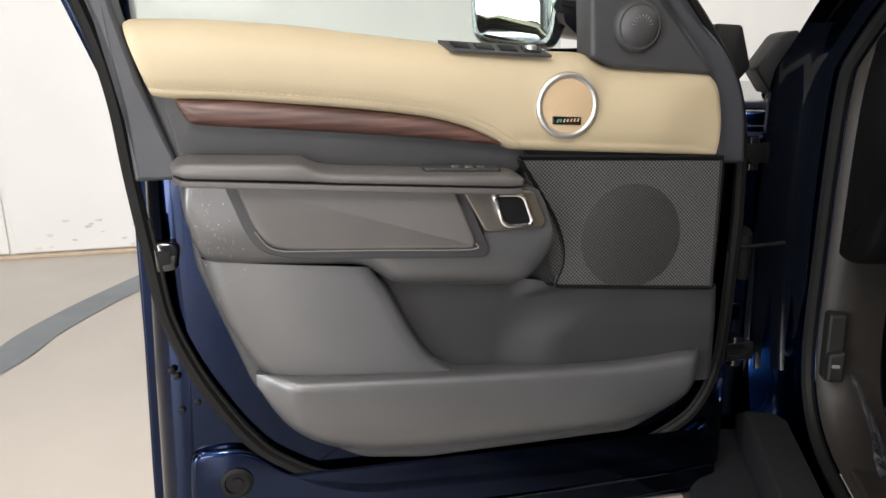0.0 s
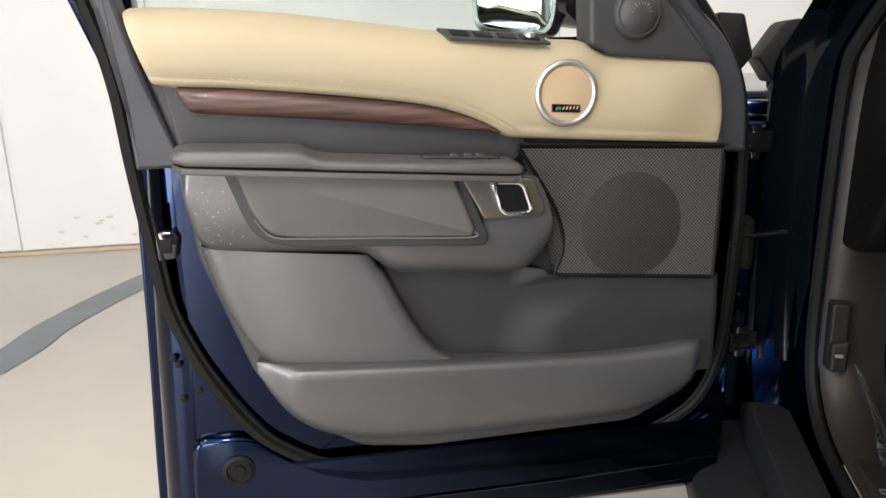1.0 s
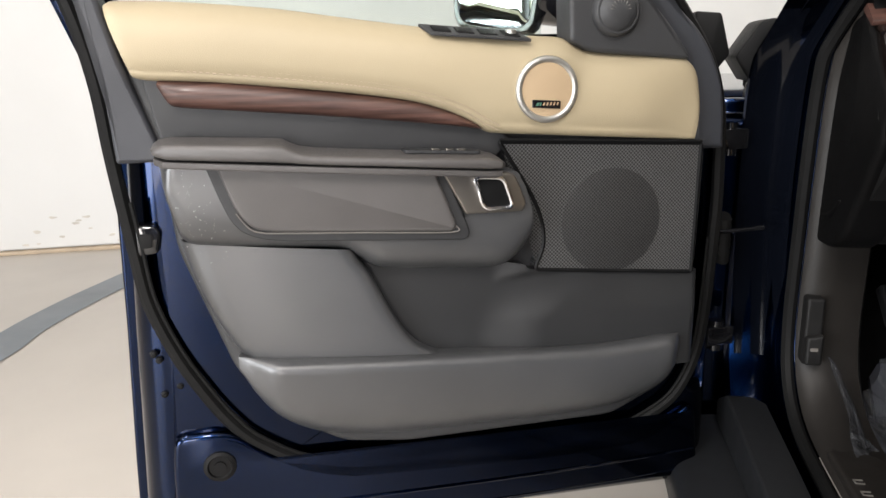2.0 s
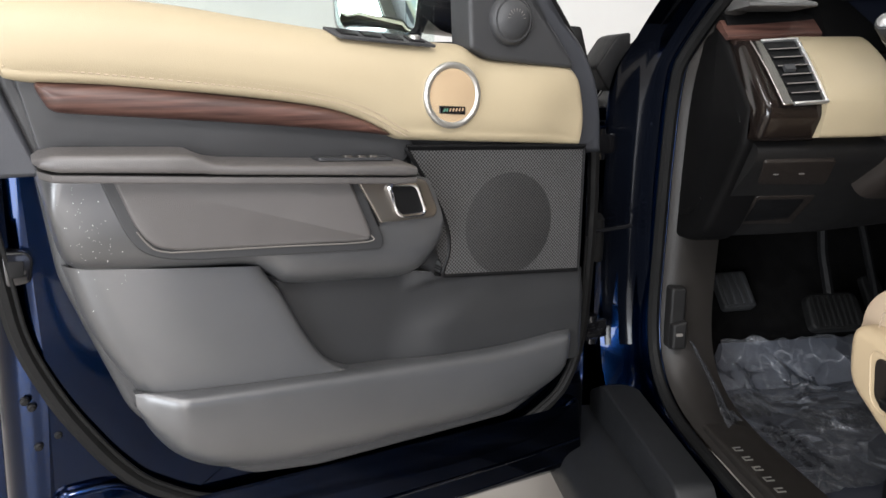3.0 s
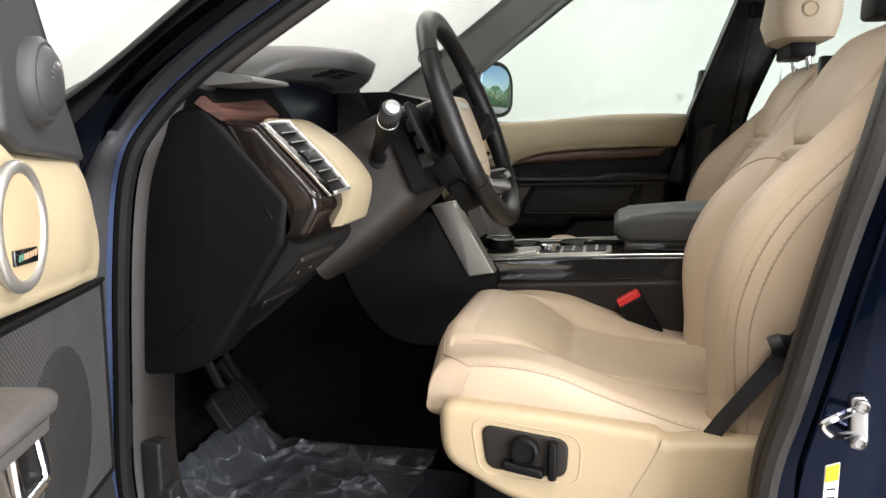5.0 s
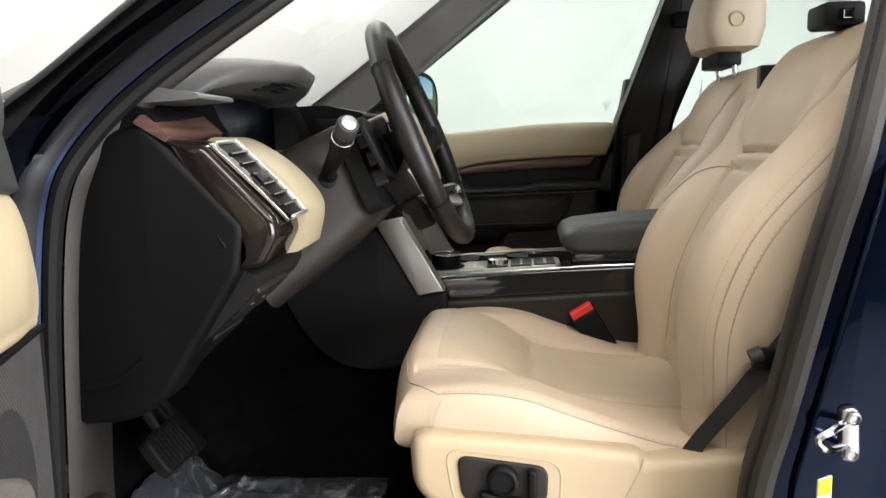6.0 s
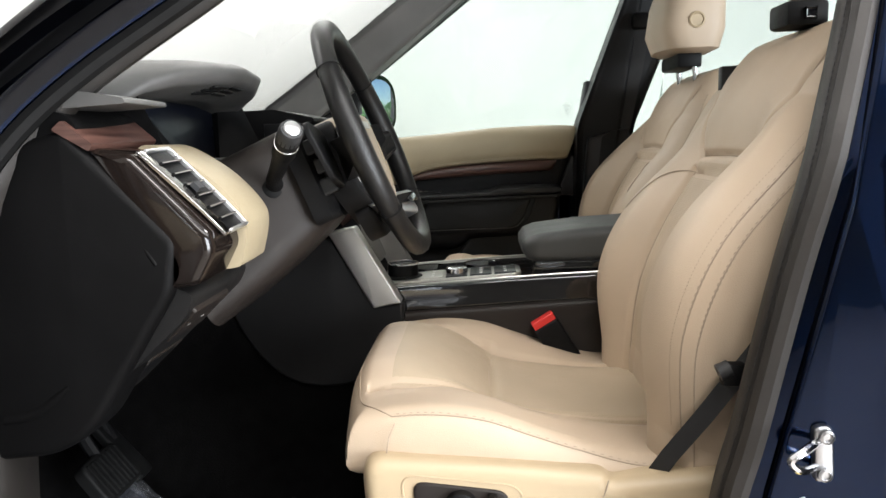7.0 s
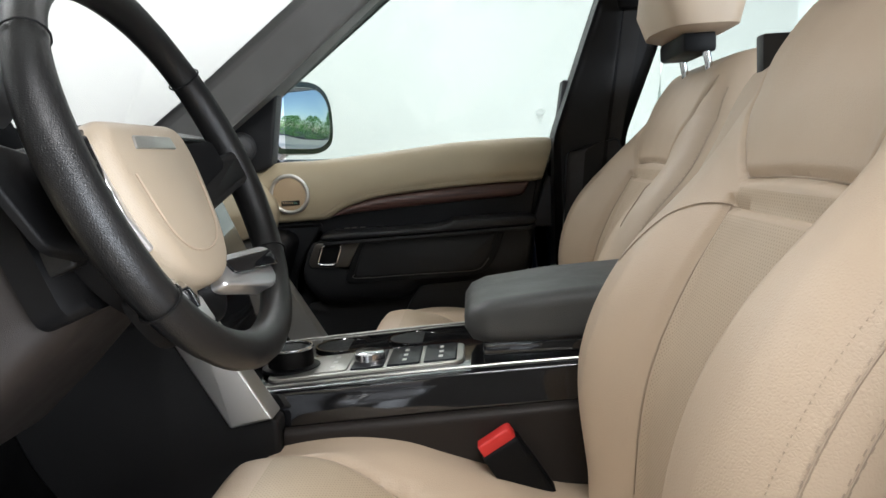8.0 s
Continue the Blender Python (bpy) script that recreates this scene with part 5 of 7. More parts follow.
    face_plate("vent_back", [(vx(0), 0.0), (-0.677, 0.0), (-0.672, 1.0), (vx(1), 1.0)], 0.0012, -0.004, 0.0005, BLACK, vent)
    for pts in (((-0.730, -0.02), (-0.671, -0.02), (-0.671, 0.012), (-0.730, 0.012)), ((-0.6755, -0.02), (-0.671, -0.02), (-0.666, 1.02), (-0.6705, 1.02)),
                ((-0.718, 0.99), (-0.666, 0.99), (-0.666, 1.02), (-0.718, 1.02))):
        face_plate("vent_edge", pts, 0.0055, 0.0, 0.0012, ALU, vent)
    for k in range(6):
        t = 0.155 + 0.14 * k
        bm = loft(bmesh.new(), [[on_face(x, t + dt, dd) for dt, dd in ((-0.020, 0.0012), (0.010, 0.0012), (0.020, 0.0055), (-0.002, 0.0055))] for x in (vx(t), -0.677 + 0.005 * t)])
        slat = part("vent_slat", bm, BLACK, vent, sharp=20)
        nose = loft(bmesh.new(), [[on_face(x, t + dt, dd) for dt, dd in ((0.006, 0.0052), (0.020, 0.0052), (0.020, 0.0060), (0.006, 0.0060))] for x in (vx(t), -0.677 + 0.005 * t)])
        part("slat_edge", nose, SATIN, slat, "thin grey slat edge")
    part("vent_knob", loft(bmesh.new(), [[on_face(x, 0.5 + dt, dd) for dt, dd in ((-0.05, 0.004), (0.05, 0.004), (0.04, 0.010), (-0.04, 0.010))] for x in (-0.716, -0.700)]), TRIM, vent)
    part("pad_seam", tube(bmesh.new(), [(-0.664, 1.0975, 1.172), (-0.62, 1.0975, 1.172), (-0.575, 1.0995, 1.172), (-0.556, 1.103, 1.172)], 0.0009, 5), SEAM, dash)
    # end panel and knee panel
    line = [(1.31, 1.25, 0.02), (1.250, 1.263, 0.01), (1.133, 1.138, 0.012), (1.143, 1.080, 0.012), (1.250, 0.915, 0.03), (1.30, 0.890, 0.02), (1.375, 0.884, 0.01), (1.365, 1.12), (1.335, 1.215, 0.05)]
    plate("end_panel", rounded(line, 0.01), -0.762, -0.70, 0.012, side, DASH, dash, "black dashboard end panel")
    part("moulded_ridge", tube(bmesh.new(), [(-0.7545, 1.256, 1.220), (-0.7540, 1.225, 1.192), (-0.7540, 1.195, 1.162), (-0.7550, 1.172, 1.134), (-0.7615, 1.158, 1.112)], [0.0075, 0.0075, 0.0075, 0.007, 0.002], 12), DASH, dash)
    part("moulded_ridge", tube(bmesh.new(), [(-0.757, 1.350, 0.935), (-0.757, 1.325, 0.939), (-0.757, 1.302, 0.948), (-0.761, 1.27, 0.975)], [0.007, 0.008, 0.008, 0.003], 12), DASH, dash)
    bm = bmesh.new()
    rings = []
    for x, dy, dz in ((-0.745, 0, 0), (-0.60, 0, 0), (-0.50, 0.01, 0), (-0.30, 0.03, 0.01), (-0.16, 0.05, 0.02)):
        rings.append([(x, y + dy, z + dz) for y, z in rounded([(1.16, 1.09), (1.125, 1.075), (1.135, 1.05), (1.305, 0.895), (1.40, 0.90), (1.40, 1.09)], 0.012)])
    loft(bm, rings)
    knee = part("knee_panel", bm, FLANK, dash, "charcoal lower dashboard panel")
    # switch plate and cubby on the knee panel's slope
    c, dn = Vector((0, 1.127, 1.058)), Vector((0, 0.17, -0.155)).normalized()
    nn = Vector((0, -dn.z, dn.y))
    nn = nn if nn.y < 0 else -nn

    def on_knee(x, t, d):
        p = c + dn * t + nn * d
        return (x, p.y, p.z)

    plate("switch_plate", rounded([(-0.732, 0.004), (-0.612, 0.004), (-0.594, 0.072), (-0.714, 0.066)], 0.006), -0.003, 0.004, 0.002, lambda u, v, d: on_knee(u, v, -d), COLUMN, knee)
    for x in (-0.702, -0.658):
        plate("switch_mark", rounded([(x, 0.036), (x + 0.009, 0.036), (x + 0.009, 0.0385), (x, 0.0385)], 0.001), -0.0040, 0.0, 0.0004, lambda u, v, d: on_knee(u, v, -d), SATIN, knee)
    plate("cubby_rim", rounded([(-0.698, 0.104), (-0.590, 0.106), (-0.588, 0.198), (-0.690, 0.194)], 0.008), -0.0026, 0.004, 0.002, lambda u, v, d: on_knee(u, v, -d), COLUMN, knee)
    # The opening is a thin black plate, its inner shade painted on the slope.
    plate("cubby", rounded([(-0.692, 0.112), (-0.606, 0.114), (-0.604, 0.178), (-0.684, 0.184)], 0.006), -0.0034, 0.004, 0.0008, lambda u, v, d: on_knee(u, v, -d), BLACK, knee, "flat black plate for the shade inside the cubby")
    # instrument hood and screen
    rings = []
    for x, zt, y0, th in ((-0.632, 1.285, 1.275, 0.02), (-0.626, 1.312, 1.245, 0.036), (-0.606, 1.336, 1.212, 0.048), (-0.565, 1.353, 1.183, 0.056), (-0.50, 1.363, 1.164, 0.062), (-0.39, 1.369, 1.154, 0.066),
                          (-0.28, 1.365, 1.165, 0.064), (-0.215, 1.350, 1.192, 0.056), (-0.185, 1.330, 1.222, 0.046), (-0.172, 1.30, 1.255, 0.03)):
        rings.append([(x, y, z) for y, z in rounded([(1.66, 1.250), (1.52, zt - 0.020), (1.32, zt), (y0 + 0.026, zt - 0.004), (y0 - 0.002, zt - 0.22 * th, 0.012), (y0 + 0.010, zt - 0.58 * th, 0.010), (y0 + 0.085, zt - 0.90 * th, 0.01), (1.32, zt - 0.9 * th), (1.52, 1.250)], 0.024)])
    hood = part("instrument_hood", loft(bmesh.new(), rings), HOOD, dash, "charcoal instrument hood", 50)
    for k in range(2):
        for j in range(3):
            ends = []
            for x in (-0.472 + 0.066 * k, -0.42 + 0.066 * k):
                y0 = lerp([(-0.565, 1.183), (-0.50, 1.164), (-0.39, 1.154), (-0.28, 1.165)], x) + 0.020 + 0.014 * j
                z = lerp([(-0.565, 1.353), (-0.50, 1.363), (-0.39, 1.369), (-0.28, 1.365)], x) - 0.0425 - 0.0039 * j
                ends.append([(x, y0, z), (x, y0 + 0.007, z - 0.002), (x, y0 + 0.007, z + 0.008), (x, y0, z + 0.008)])
            part("hood_slot", loft(bmesh.new(), ends), BLACK, hood)
    plate("instrument_screen", rounded([(-0.43, 1.205), (-0.53, 1.30, 0.02), (-0.50, 1.335, 0.04), (-0.22, 1.335, 0.04), (-0.19, 1.30, 0.02), (-0.27, 1.205)], 0.01), 1.255, 1.275, 0.003, lambda u, v, d: (u, d + 0.30 * (v - 1.21), v), SCREEN, dash, "dark instrument screen, switched off")
    for quad in (((-0.606, 1.236, 1.312), (-0.525, 1.272, 1.302), (-0.420, 1.248, 1.212), (-0.602, 1.205, 1.240)), ((-0.178, 1.236, 1.312), (-0.200, 1.272, 1.305), (-0.272, 1.248, 1.212), (-0.170, 1.205, 1.240))):
        bm = loft(bmesh.new(), [[(x, y + o, z - o * 0.4) for x, y, z in quad] for o in (0.0, 0.05)])
        part("screen_cheek", bm, DASH, dash)
    part("screen_lip", tube(bmesh.new(), [(-0.43, 1.222, 1.219), (-0.34, 1.216, 1.219), (-0.26, 1.222, 1.219)], 0.0022, 6), SATIN, dash, "glossy lip below the screen")
    part("screen_shelf", loft(bmesh.new(), [[(x, 1.205, 1.205), (x, 1.225, 1.217), (x, 1.30, 1.215), (x, 1.30, 1.19)] for x in (-0.54, -0.17)]), DASH, dash)
    # Hood grey puts the windscreen's light on the outlet's top into its colour.
    part("demist_block", loft(bmesh.new(), [[(x, y, z) for y, z in rounded([(1.31, 1.284), (1.31, 1.304), (1.232, 1.303), (1.186, 1.295), (1.184, 1.289), (1.24, 1.286)], 0.004)] for x in (-0.748, -0.635)]), HOOD, dash, "side demist outlet, coloured paler for the windscreen light on its top")
    # passenger-side fascia below the almond pad, centre stack
    sec = rounded([(1.15, 1.09), (1.12, 1.07), (1.16, 0.95), (1.35, 0.85), (1.42, 0.95), (1.42, 1.09)], 0.02)
    part("glovebox", loft(bmesh.new(), [[(x, y, z) for y, z in sec] for x in (0.17, 0.735)]), BLACK, dash, "black glovebox")
    st = loft(bmesh.new(), [[(x, y, z) for y, z in rounded([(1.20, 1.25), (1.13, 1.245), (1.02, 0.98), (1.05, 0.95), (1.40, 0.95), (1.40, 1.25)], 0.01)] for x in (-0.155, 0.155)])
    part("control_panel", st, GLOSS, dash, "gloss black centre control stack")
    cowl = part("centre_cowl", loft(bmesh.new(), [[(x, y, z) for y, z in rounded([(1.32, 1.30), (1.18, 1.303), (1.108, 1.287), (1.106, 1.280), (1.16, 1.272), (1.20, 1.245), (1.32, 1.25)], 0.005)] for x in (-0.160, -0.13, 0.13, 0.16)]), DASH, dash, "black cowl over the centre air vents")
    for k in range(4):
        y, z = 1.126 + 0.018 * k, 1.272 - 0.008 * k
        vane = part("centre_vane", loft(bmesh.new(), [[(x, y, z), (x, y + 0.022, z + 0.003), (x, y + 0.022, z - 0.001), (x, y, z - 0.004)] for x in (-0.156, 0.156)]), GLOSS, cowl)
        part("vane_edge", tube(bmesh.new(), [(-0.1565, y, z - 0.002), (0.1565, y, z - 0.002)], 0.0016, 6), SILVER, vane, "bright vane edge")
    for x in (-0.158, -0.005, 0.158):
        part("vane_divider", box(bmesh.new(), (x - 0.004, 1.118, 1.240), (x + 0.004, 1.20, 1.277), 0.002), BLACK, cowl)
    return dash


build_dashboard()


# ---- steering wheel and column ----
def build_wheel():
    C = Vector((-0.39, 0.963, 1.242))
    up = Vector((0, math.sin(radians(22)), math.cos(radians(22))))
    rt = Vector((1, 0, 0))
    ax = rt.cross(up)
    ax = ax if ax.y < 0 else -ax

    def at(u, v, d):
        return tuple(C + rt * u + up * v + ax * d)

    wheel = thing("steering_wheel", "black leather steering wheel with almond centre pad", "steering wheel", tuple(C))
    rim = bmesh.new()
    pts = []
    for k in range(72):
        q = 2 * math.pi * k / 72
        r = 0.176 * (1 - 0.02 * max(0, -math.sin(q)) ** 4)
        pts.append(at(r * math.cos(q), r * math.sin(q), 0))
    rad = [0.0155 + 0.002 * math.cos(2 * (2 * math.pi * k / 72)) ** 2 for k in range(72)]
    tube(rim, pts, rad, 12, True)
    rm = part("rim", rim, WHEEL, wheel, "black leather rim", 60)
    for q in (35, 145, 215, 325):
        a = radians(q)
        part("rim_seam", tube(bmesh.new(), [at(0.176 * math.cos(a) + 0.0172 * math.cos(w) * math.cos(a), 0.176 * math.sin(a) + 0.0172 * math.cos(w) * math.sin(a), 0.0172 * math.sin(w)) for w in (2 * math.pi * k / 16 for k in range(16))], 0.001, 5, True), BLACK, rm)
    HUB = 0.034
    pad = rounded([(-0.082, 0.052, 0.02), (0.082, 0.052, 0.02), (0.092, 0.01, 0.04), (0.070, -0.076, 0.04), (0.03, -0.105, 0.03), (-0.03, -0.105, 0.03), (-0.070, -0.076, 0.04), (-0.092, 0.01, 0.04)], 0.02)
    hub = plate("centre_pad", pad, -0.028, 0.03, 0.016, lambda u, v, d: at(u, v, -d - HUB * (1 - smooth(0.09, 0.16, math.hypot(u, v)))), PAD_LEATHER, wheel, "tan-almond leather centre pad", seg=5)
    plate("pad_plaque", rounded([(-0.042, 0.022), (0.042, 0.022), (0.038, 0.034), (-0.038, 0.034)], 0.002), -0.030, -0.02, 0.001, lambda u, v, d: at(u, v, -d - HUB * (1 - smooth(0.09, 0.16, math.hypot(u, v)))), SILVER, hub, "satin plaque")
    part("pad_crease", tube(bmesh.new(), [at(u, v, 0.0285 - HUB) for u, v in curve([(-0.066, 0.0), (-0.052, -0.05), (-0.024, -0.072), (0.024, -0.072), (0.052, -0.05), (0.066, 0.0)], 6)], 0.0012, 5), SEAM, hub)
    plate("hub_body", rounded([(-0.10, 0.05), (0.10, 0.05), (0.09, -0.08), (0.04, -0.11), (-0.04, -0.11), (-0.09, -0.08)], 0.03), 0.0, 0.045, 0.01, lambda u, v, d: at(u, v, -d - HUB * (1 - smooth(0.09, 0.16, math.hypot(u, v)))), BLACK, wheel)
    plate("hub_cover", rounded([(-0.085, -0.085), (0.085, -0.085), (0.06, -0.14, 0.03), (-0.06, -0.14, 0.03)], 0.02), 0.012, 0.04, 0.008, lambda u, v, d: at(u, v, -d - 0.02), BLACK, wheel, "black lower hub cover")
    for s in (-1, 1):
        sp = plate("spoke", rounded([(s * 0.078, 0.020), (s * 0.150, 0.012), (s * 0.164, 0.018), (s * 0.168, -0.022), (s * 0.150, -0.024), (s * 0.085, -0.045)], 0.010), -0.010, 0.018, 0.008, lambda u, v, d: at(u, v, -d - HUB * (1 - smooth(0.09, 0.16, math.hypot(u, v)))), WHEEL, wheel, "black spoke with buttons")
        plate("button_pad", rounded([(s * 0.086, 0.035), (s * 0.13, 0.030), (s * 0.135, 0.0), (s * 0.092, -0.02)], 0.008), -0.0135, 0.0, 0.002, lambda u, v, d: at(u, v, -d - HUB * (1 - smooth(0.09, 0.16, math.hypot(u, v)))), BLACK, sp)
        part("spoke_trim", tube(bmesh.new(), [at(s * 0.082, 0.045, 0.010 - HUB), at(s * 0.090, 0.0, 0.012 - HUB), at(s * 0.082, -0.045, 0.010 - HUB)], 0.003, 6), CHROME, sp, "chrome edge")
        lo = plate("lower_spoke", rounded([(s * 0.050, -0.082), (s * 0.122, -0.092), (s * 0.135, -0.118), (s * 0.092, -0.136), (s * 0.030, -0.112)], 0.008), -0.008, 0.015, 0.006, lambda u, v, d: at(u, v, -d - HUB * (1 - smooth(0.09, 0.16, math.hypot(u, v)))), ALU, wheel, "silver lower spoke")
        plate("spoke_inlay", rounded([(s * 0.058, -0.090), (s * 0.114, -0.098), (s * 0.116, -0.116), (s * 0.052, -0.106)], 0.004), -0.0125, 0.0, 0.001, lambda u, v, d: at(u, v, -d - HUB * (1 - smooth(0.09, 0.16, math.hypot(u, v)))), GLOSS, lo)
        plate("spoke_blade", rounded([(s * 0.080, 0.035), (s * 0.094, 0.030), (s * 0.092, -0.03), (s * 0.074, -0.062), (s * 0.066, -0.056)], 0.004), -0.0165, 0.0, 0.003, lambda u, v, d: at(u, v, -d - HUB * (1 - smooth(0.09, 0.16, math.hypot(u, v)))), ALU, sp, "bright aluminium spoke blade")
        plate("shift_paddle", rounded([(s * 0.095, 0.035), (s * 0.168, 0.052), (s * 0.178, 0.034), (s * 0.150, -0.035), (s * 0.10, -0.05)], 0.010), 0.050, 0.058, 0.003, lambda u, v, d: at(u, v, -d), BLACK, wheel, "black shift paddle")
    col = thing("steering_column", "charcoal steering column shroud with control stalks", "steering column", tuple(C - ax * 0.1))
    rings = []
    for d, w, h0, h1 in ((-0.075, 0.066, 0.055, -0.075), (-0.09, 0.085, 0.062, -0.085), (-0.12, 0.098, 0.066, -0.10), (-0.20, 0.12, 0.06, -0.13), (-0.30, 0.15, 0.05, -0.16)):
        rings.append([at(u, v, d) for u, v in rounded([(-w, h1), (w, h1), (w, h0), (-w, h0)], 0.04)])
    part("column_shroud", loft(bmesh.new(), rings), COLUMN, col, "charcoal column shroud")
    part("column_collar", loft(bmesh.new(), [[at(u, v, d) for u, v in rounded([(-w, -w), (w, -w), (w, w * 0.8), (-w, w * 0.8)], 0.03)] for d, w in ((-0.078, 0.06), (-0.085, 0.075), (-0.10, 0.08))]), BLACK, col)
    tip = Vector((-0.619, 1.038, 1.251))
    root = Vector((-0.495, 1.094, 1.184))
    mid = Vector((-0.583, 1.058, 1.226))
    stalk = part("indicator_stalk", tube(bmesh.new(), [root, (-0.525, 1.088, 1.192), (-0.555, 1.072, 1.208), mid, (-0.588, 1.055, 1.229), tip], [0.012, 0.010, 0.0115, 0.0125, 0.0155, 0.0155], 16), BLACK, col, "black indicator stalk")
    part("stalk_boot", disc(bmesh.new(), root + Vector((0.012, 0.004, -0.004)), (-0.8, -0.4, 0.3), [(0.022, 0), (0.020, 0.008), (0.014, 0.012), (0, 0.012)], 20), RUBBER, col)
    way = (tip - mid).normalized()
    part("stalk_tip", disc(bmesh.new(), tip - way * 0.012, way, [(0.0145, 0), (0.0155, 0.004), (0.0155, 0.022), (0.0135, 0.0265), (0, 0.027)], 24), TRIM, stalk, "dark satin stalk end")
    part("stalk_button", disc(bmesh.new(), tip + way * 0.0148, way, [(0.0105, 0), (0.0105, 0.002), (0.008, 0.0035), (0, 0.0035)], 24), ALU, stalk, "silver stalk button")
    part("stalk_ring", tube(bmesh.new(), [tip - way * 0.020 + (way.orthogonal().normalized() * math.cos(q) + way.cross(way.orthogonal().normalized()) * math.sin(q)) * 0.0152 for q in (2 * math.pi * k / 24 for k in range(24))], 0.0012, 5, True), SILVER, stalk)
    part("switch_pack", loft(bmesh.new(), [[at(u, v, d) for u, v in rounded([(-w - 0.03, -0.085), (w, -0.085), (w, 0.055), (-w - 0.03, 0.05)], 0.02)] for d, w in ((-0.074, 0.07), (-0.085, 0.085), (-0.11, 0.085))]), BLACK, col, "black switch pack behind the wheel")
    for v0, v1, du in ((0.012, 0.034, 0.0), (-0.018, 0.006, 0.004), (-0.050, -0.024, 0.0)):
        plate("pack_button", rounded([(-0.112 + du, v0), (-0.082 + du, v0), (-0.084 + du, v1), (-0.110 + du, v1)], 0.005), 0.060, 0.082, 0.004, lambda u, v, d: at(u, v, -d), WHEEL, col)
    part("wiper_stalk", tube(bmesh.new(), [at(0.09, 0.0, -0.085), at(0.17, 0.02, -0.09), at(0.22, 0.04, -0.085)], 0.011, 12), BLACK, col, "black wiper stalk")


build_wheel()


# ---- centre console ----
def build_console():
    con = thing("centre_console", "black console with silver buttons, cup holders and padded armrest", "centre console", (0, 0.7, 0.5))
    rings = []
    for y, z in ((0.20, 0.945), (0.55, 0.940), (0.80, 0.925), (0.97, 0.915), (1.10, 0.93)):
        rings.append([(x, y, zz) for x, zz in rounded([(-0.165, 0.50), (-0.160, z), (0.160, z), (0.165, 0.50)], 0.012)])
    part("console_side", loft(bmesh.new(), rings), COLUMN, con, "charcoal console body")
    bm = bmesh.new()
    rings = [[(x, y, z + dz) for x, dz in rounded([(-0.150, -0.048), (-0.142, 0.0), (0.142, 0.0), (0.150, -0.048)], 0.006)] for y, z in ((0.22, 0.990), (0.55, 0.984), (0.75, 0.975), (1.02, 0.958))]
    part("console_top", loft(bm, rings), GLOSS, con, "gloss black console top")

    def zc(y):
        return lerp([(0.22, 0.990), (0.55, 0.984), (0.75, 0.975), (1.02, 0.958)], y)

    def on(u, v, d):
        return (u, v, zc(v) - d)

    for x in (-0.125, 0.135):
        part("console_edge", tube(bmesh.new(), [(x, y, zc(y) + 0.0005) for y in (0.55, 0.65, 0.75, 0.85, 0.95, 1.01)], 0.0018, 6), SILVER, con, "bright edge strip")
    pad = plate("button_panel", rounded([(-0.105, 0.985, 0.02), (-0.105, 0.725, 0.02), (-0.005, 0.725, 0.02), (-0.005, 0.985, 0.02)], 0.015), -0.004, 0.004, 0.002, on, SILVER, con, "silver button panel")
    for k in range(4):
        y0 = 0.735 + 0.048 * k
        plate("console_button", rounded([(-0.098, y0), (-0.012, y0), (-0.012, y0 + 0.043), (-0.098, y0 + 0.043)], 0.004), -0.0060, 0.0, 0.0015, on, SILVER if k == 3 else SCREEN, pad)
        if k != 2:
            for i in range(3):
                plate("button_mark", rounded([(-0.084 + 0.024 * i, y0 + 0.018), (-0.074 + 0.024 * i, y0 + 0.018), (-0.074 + 0.024 * i, y0 + 0.024), (-0.084 + 0.024 * i, y0 + 0.024)], 0.001), -0.0064, 0.0, 0.0002, on, WHITE, pad)
    part("mode_dial", disc(bmesh.new(), (-0.055, 0.853, zc(0.853) + 0.006), (0, 0, 1), [(0.022, 0), (0.021, 0.009), (0.018, 0.011), (0, 0.010)], 28), CHROME, pad, "small chrome dial")
    gear = part("gear_selector", disc(bmesh.new(), (-0.05, 0.962, zc(0.96) + 0.003), (0, 0, 1), [(0.040, 0), (0.039, 0.004), (0.031, 0.006), (0.030, 0.026), (0.028, 0.030), (0.026, 0.028), (0, 0.0275)], 36), BLACK, con, "black rotary gear selector")
    part("selector_ring", tube(bmesh.new(), [(-0.05 + 0.030 * math.cos(q), 0.962 + 0.030 * math.sin(q), zc(0.96) + 0.0325) for q in (2 * math.pi * k / 36 for k in range(36))], 0.0022, 6, True), CHROME, gear)
    for y in (0.80, 0.91):
        cup = part("cup_holder", tube(bmesh.new(), [(0.062 + 0.040 * math.cos(q), y + 0.040 * math.sin(q), zc(y)) for q in (2 * math.pi * k / 40 for k in range(40))], 0.0025, 6, True), GLOSS, con, "gloss black cup holder rim")
        # Flat black disc paints the well's inner shade; the console top is solid.
        part("cup_well_shade", disc(bmesh.new(), (0.062, y, zc(y) - 0.001), (0, 0, 1), [(0.039, 0), (0.039, 0.0015), (0, 0.0015)], 32), BLACK, cup)
    # lid and armrest
    rings = []
    for y, w, z0, z1 in ((0.722, 0.092, 1.018, 1.036), (0.712, 0.106, 1.004, 1.048), (0.69, 0.112, 0.999, 1.056), (0.60, 0.115, 1.0, 1.066), (0.45, 0.115, 1.004, 1.074), (0.30, 0.115, 1.004, 1.076)):
        rings.append([(x, y, z) for x, z in rounded([(-w, z0), (-w, z1), (w, z1), (w, z0)], 0.02)])
    part("armrest_lid", loft(bmesh.new(), rings), LID, con, "charcoal leather armrest lid", 60)
    part("lid_base", box(bmesh.new(), (-0.105, 0.25, 0.975), (0.105, 0.70, 1.003), 0.006), GLOSS, con)
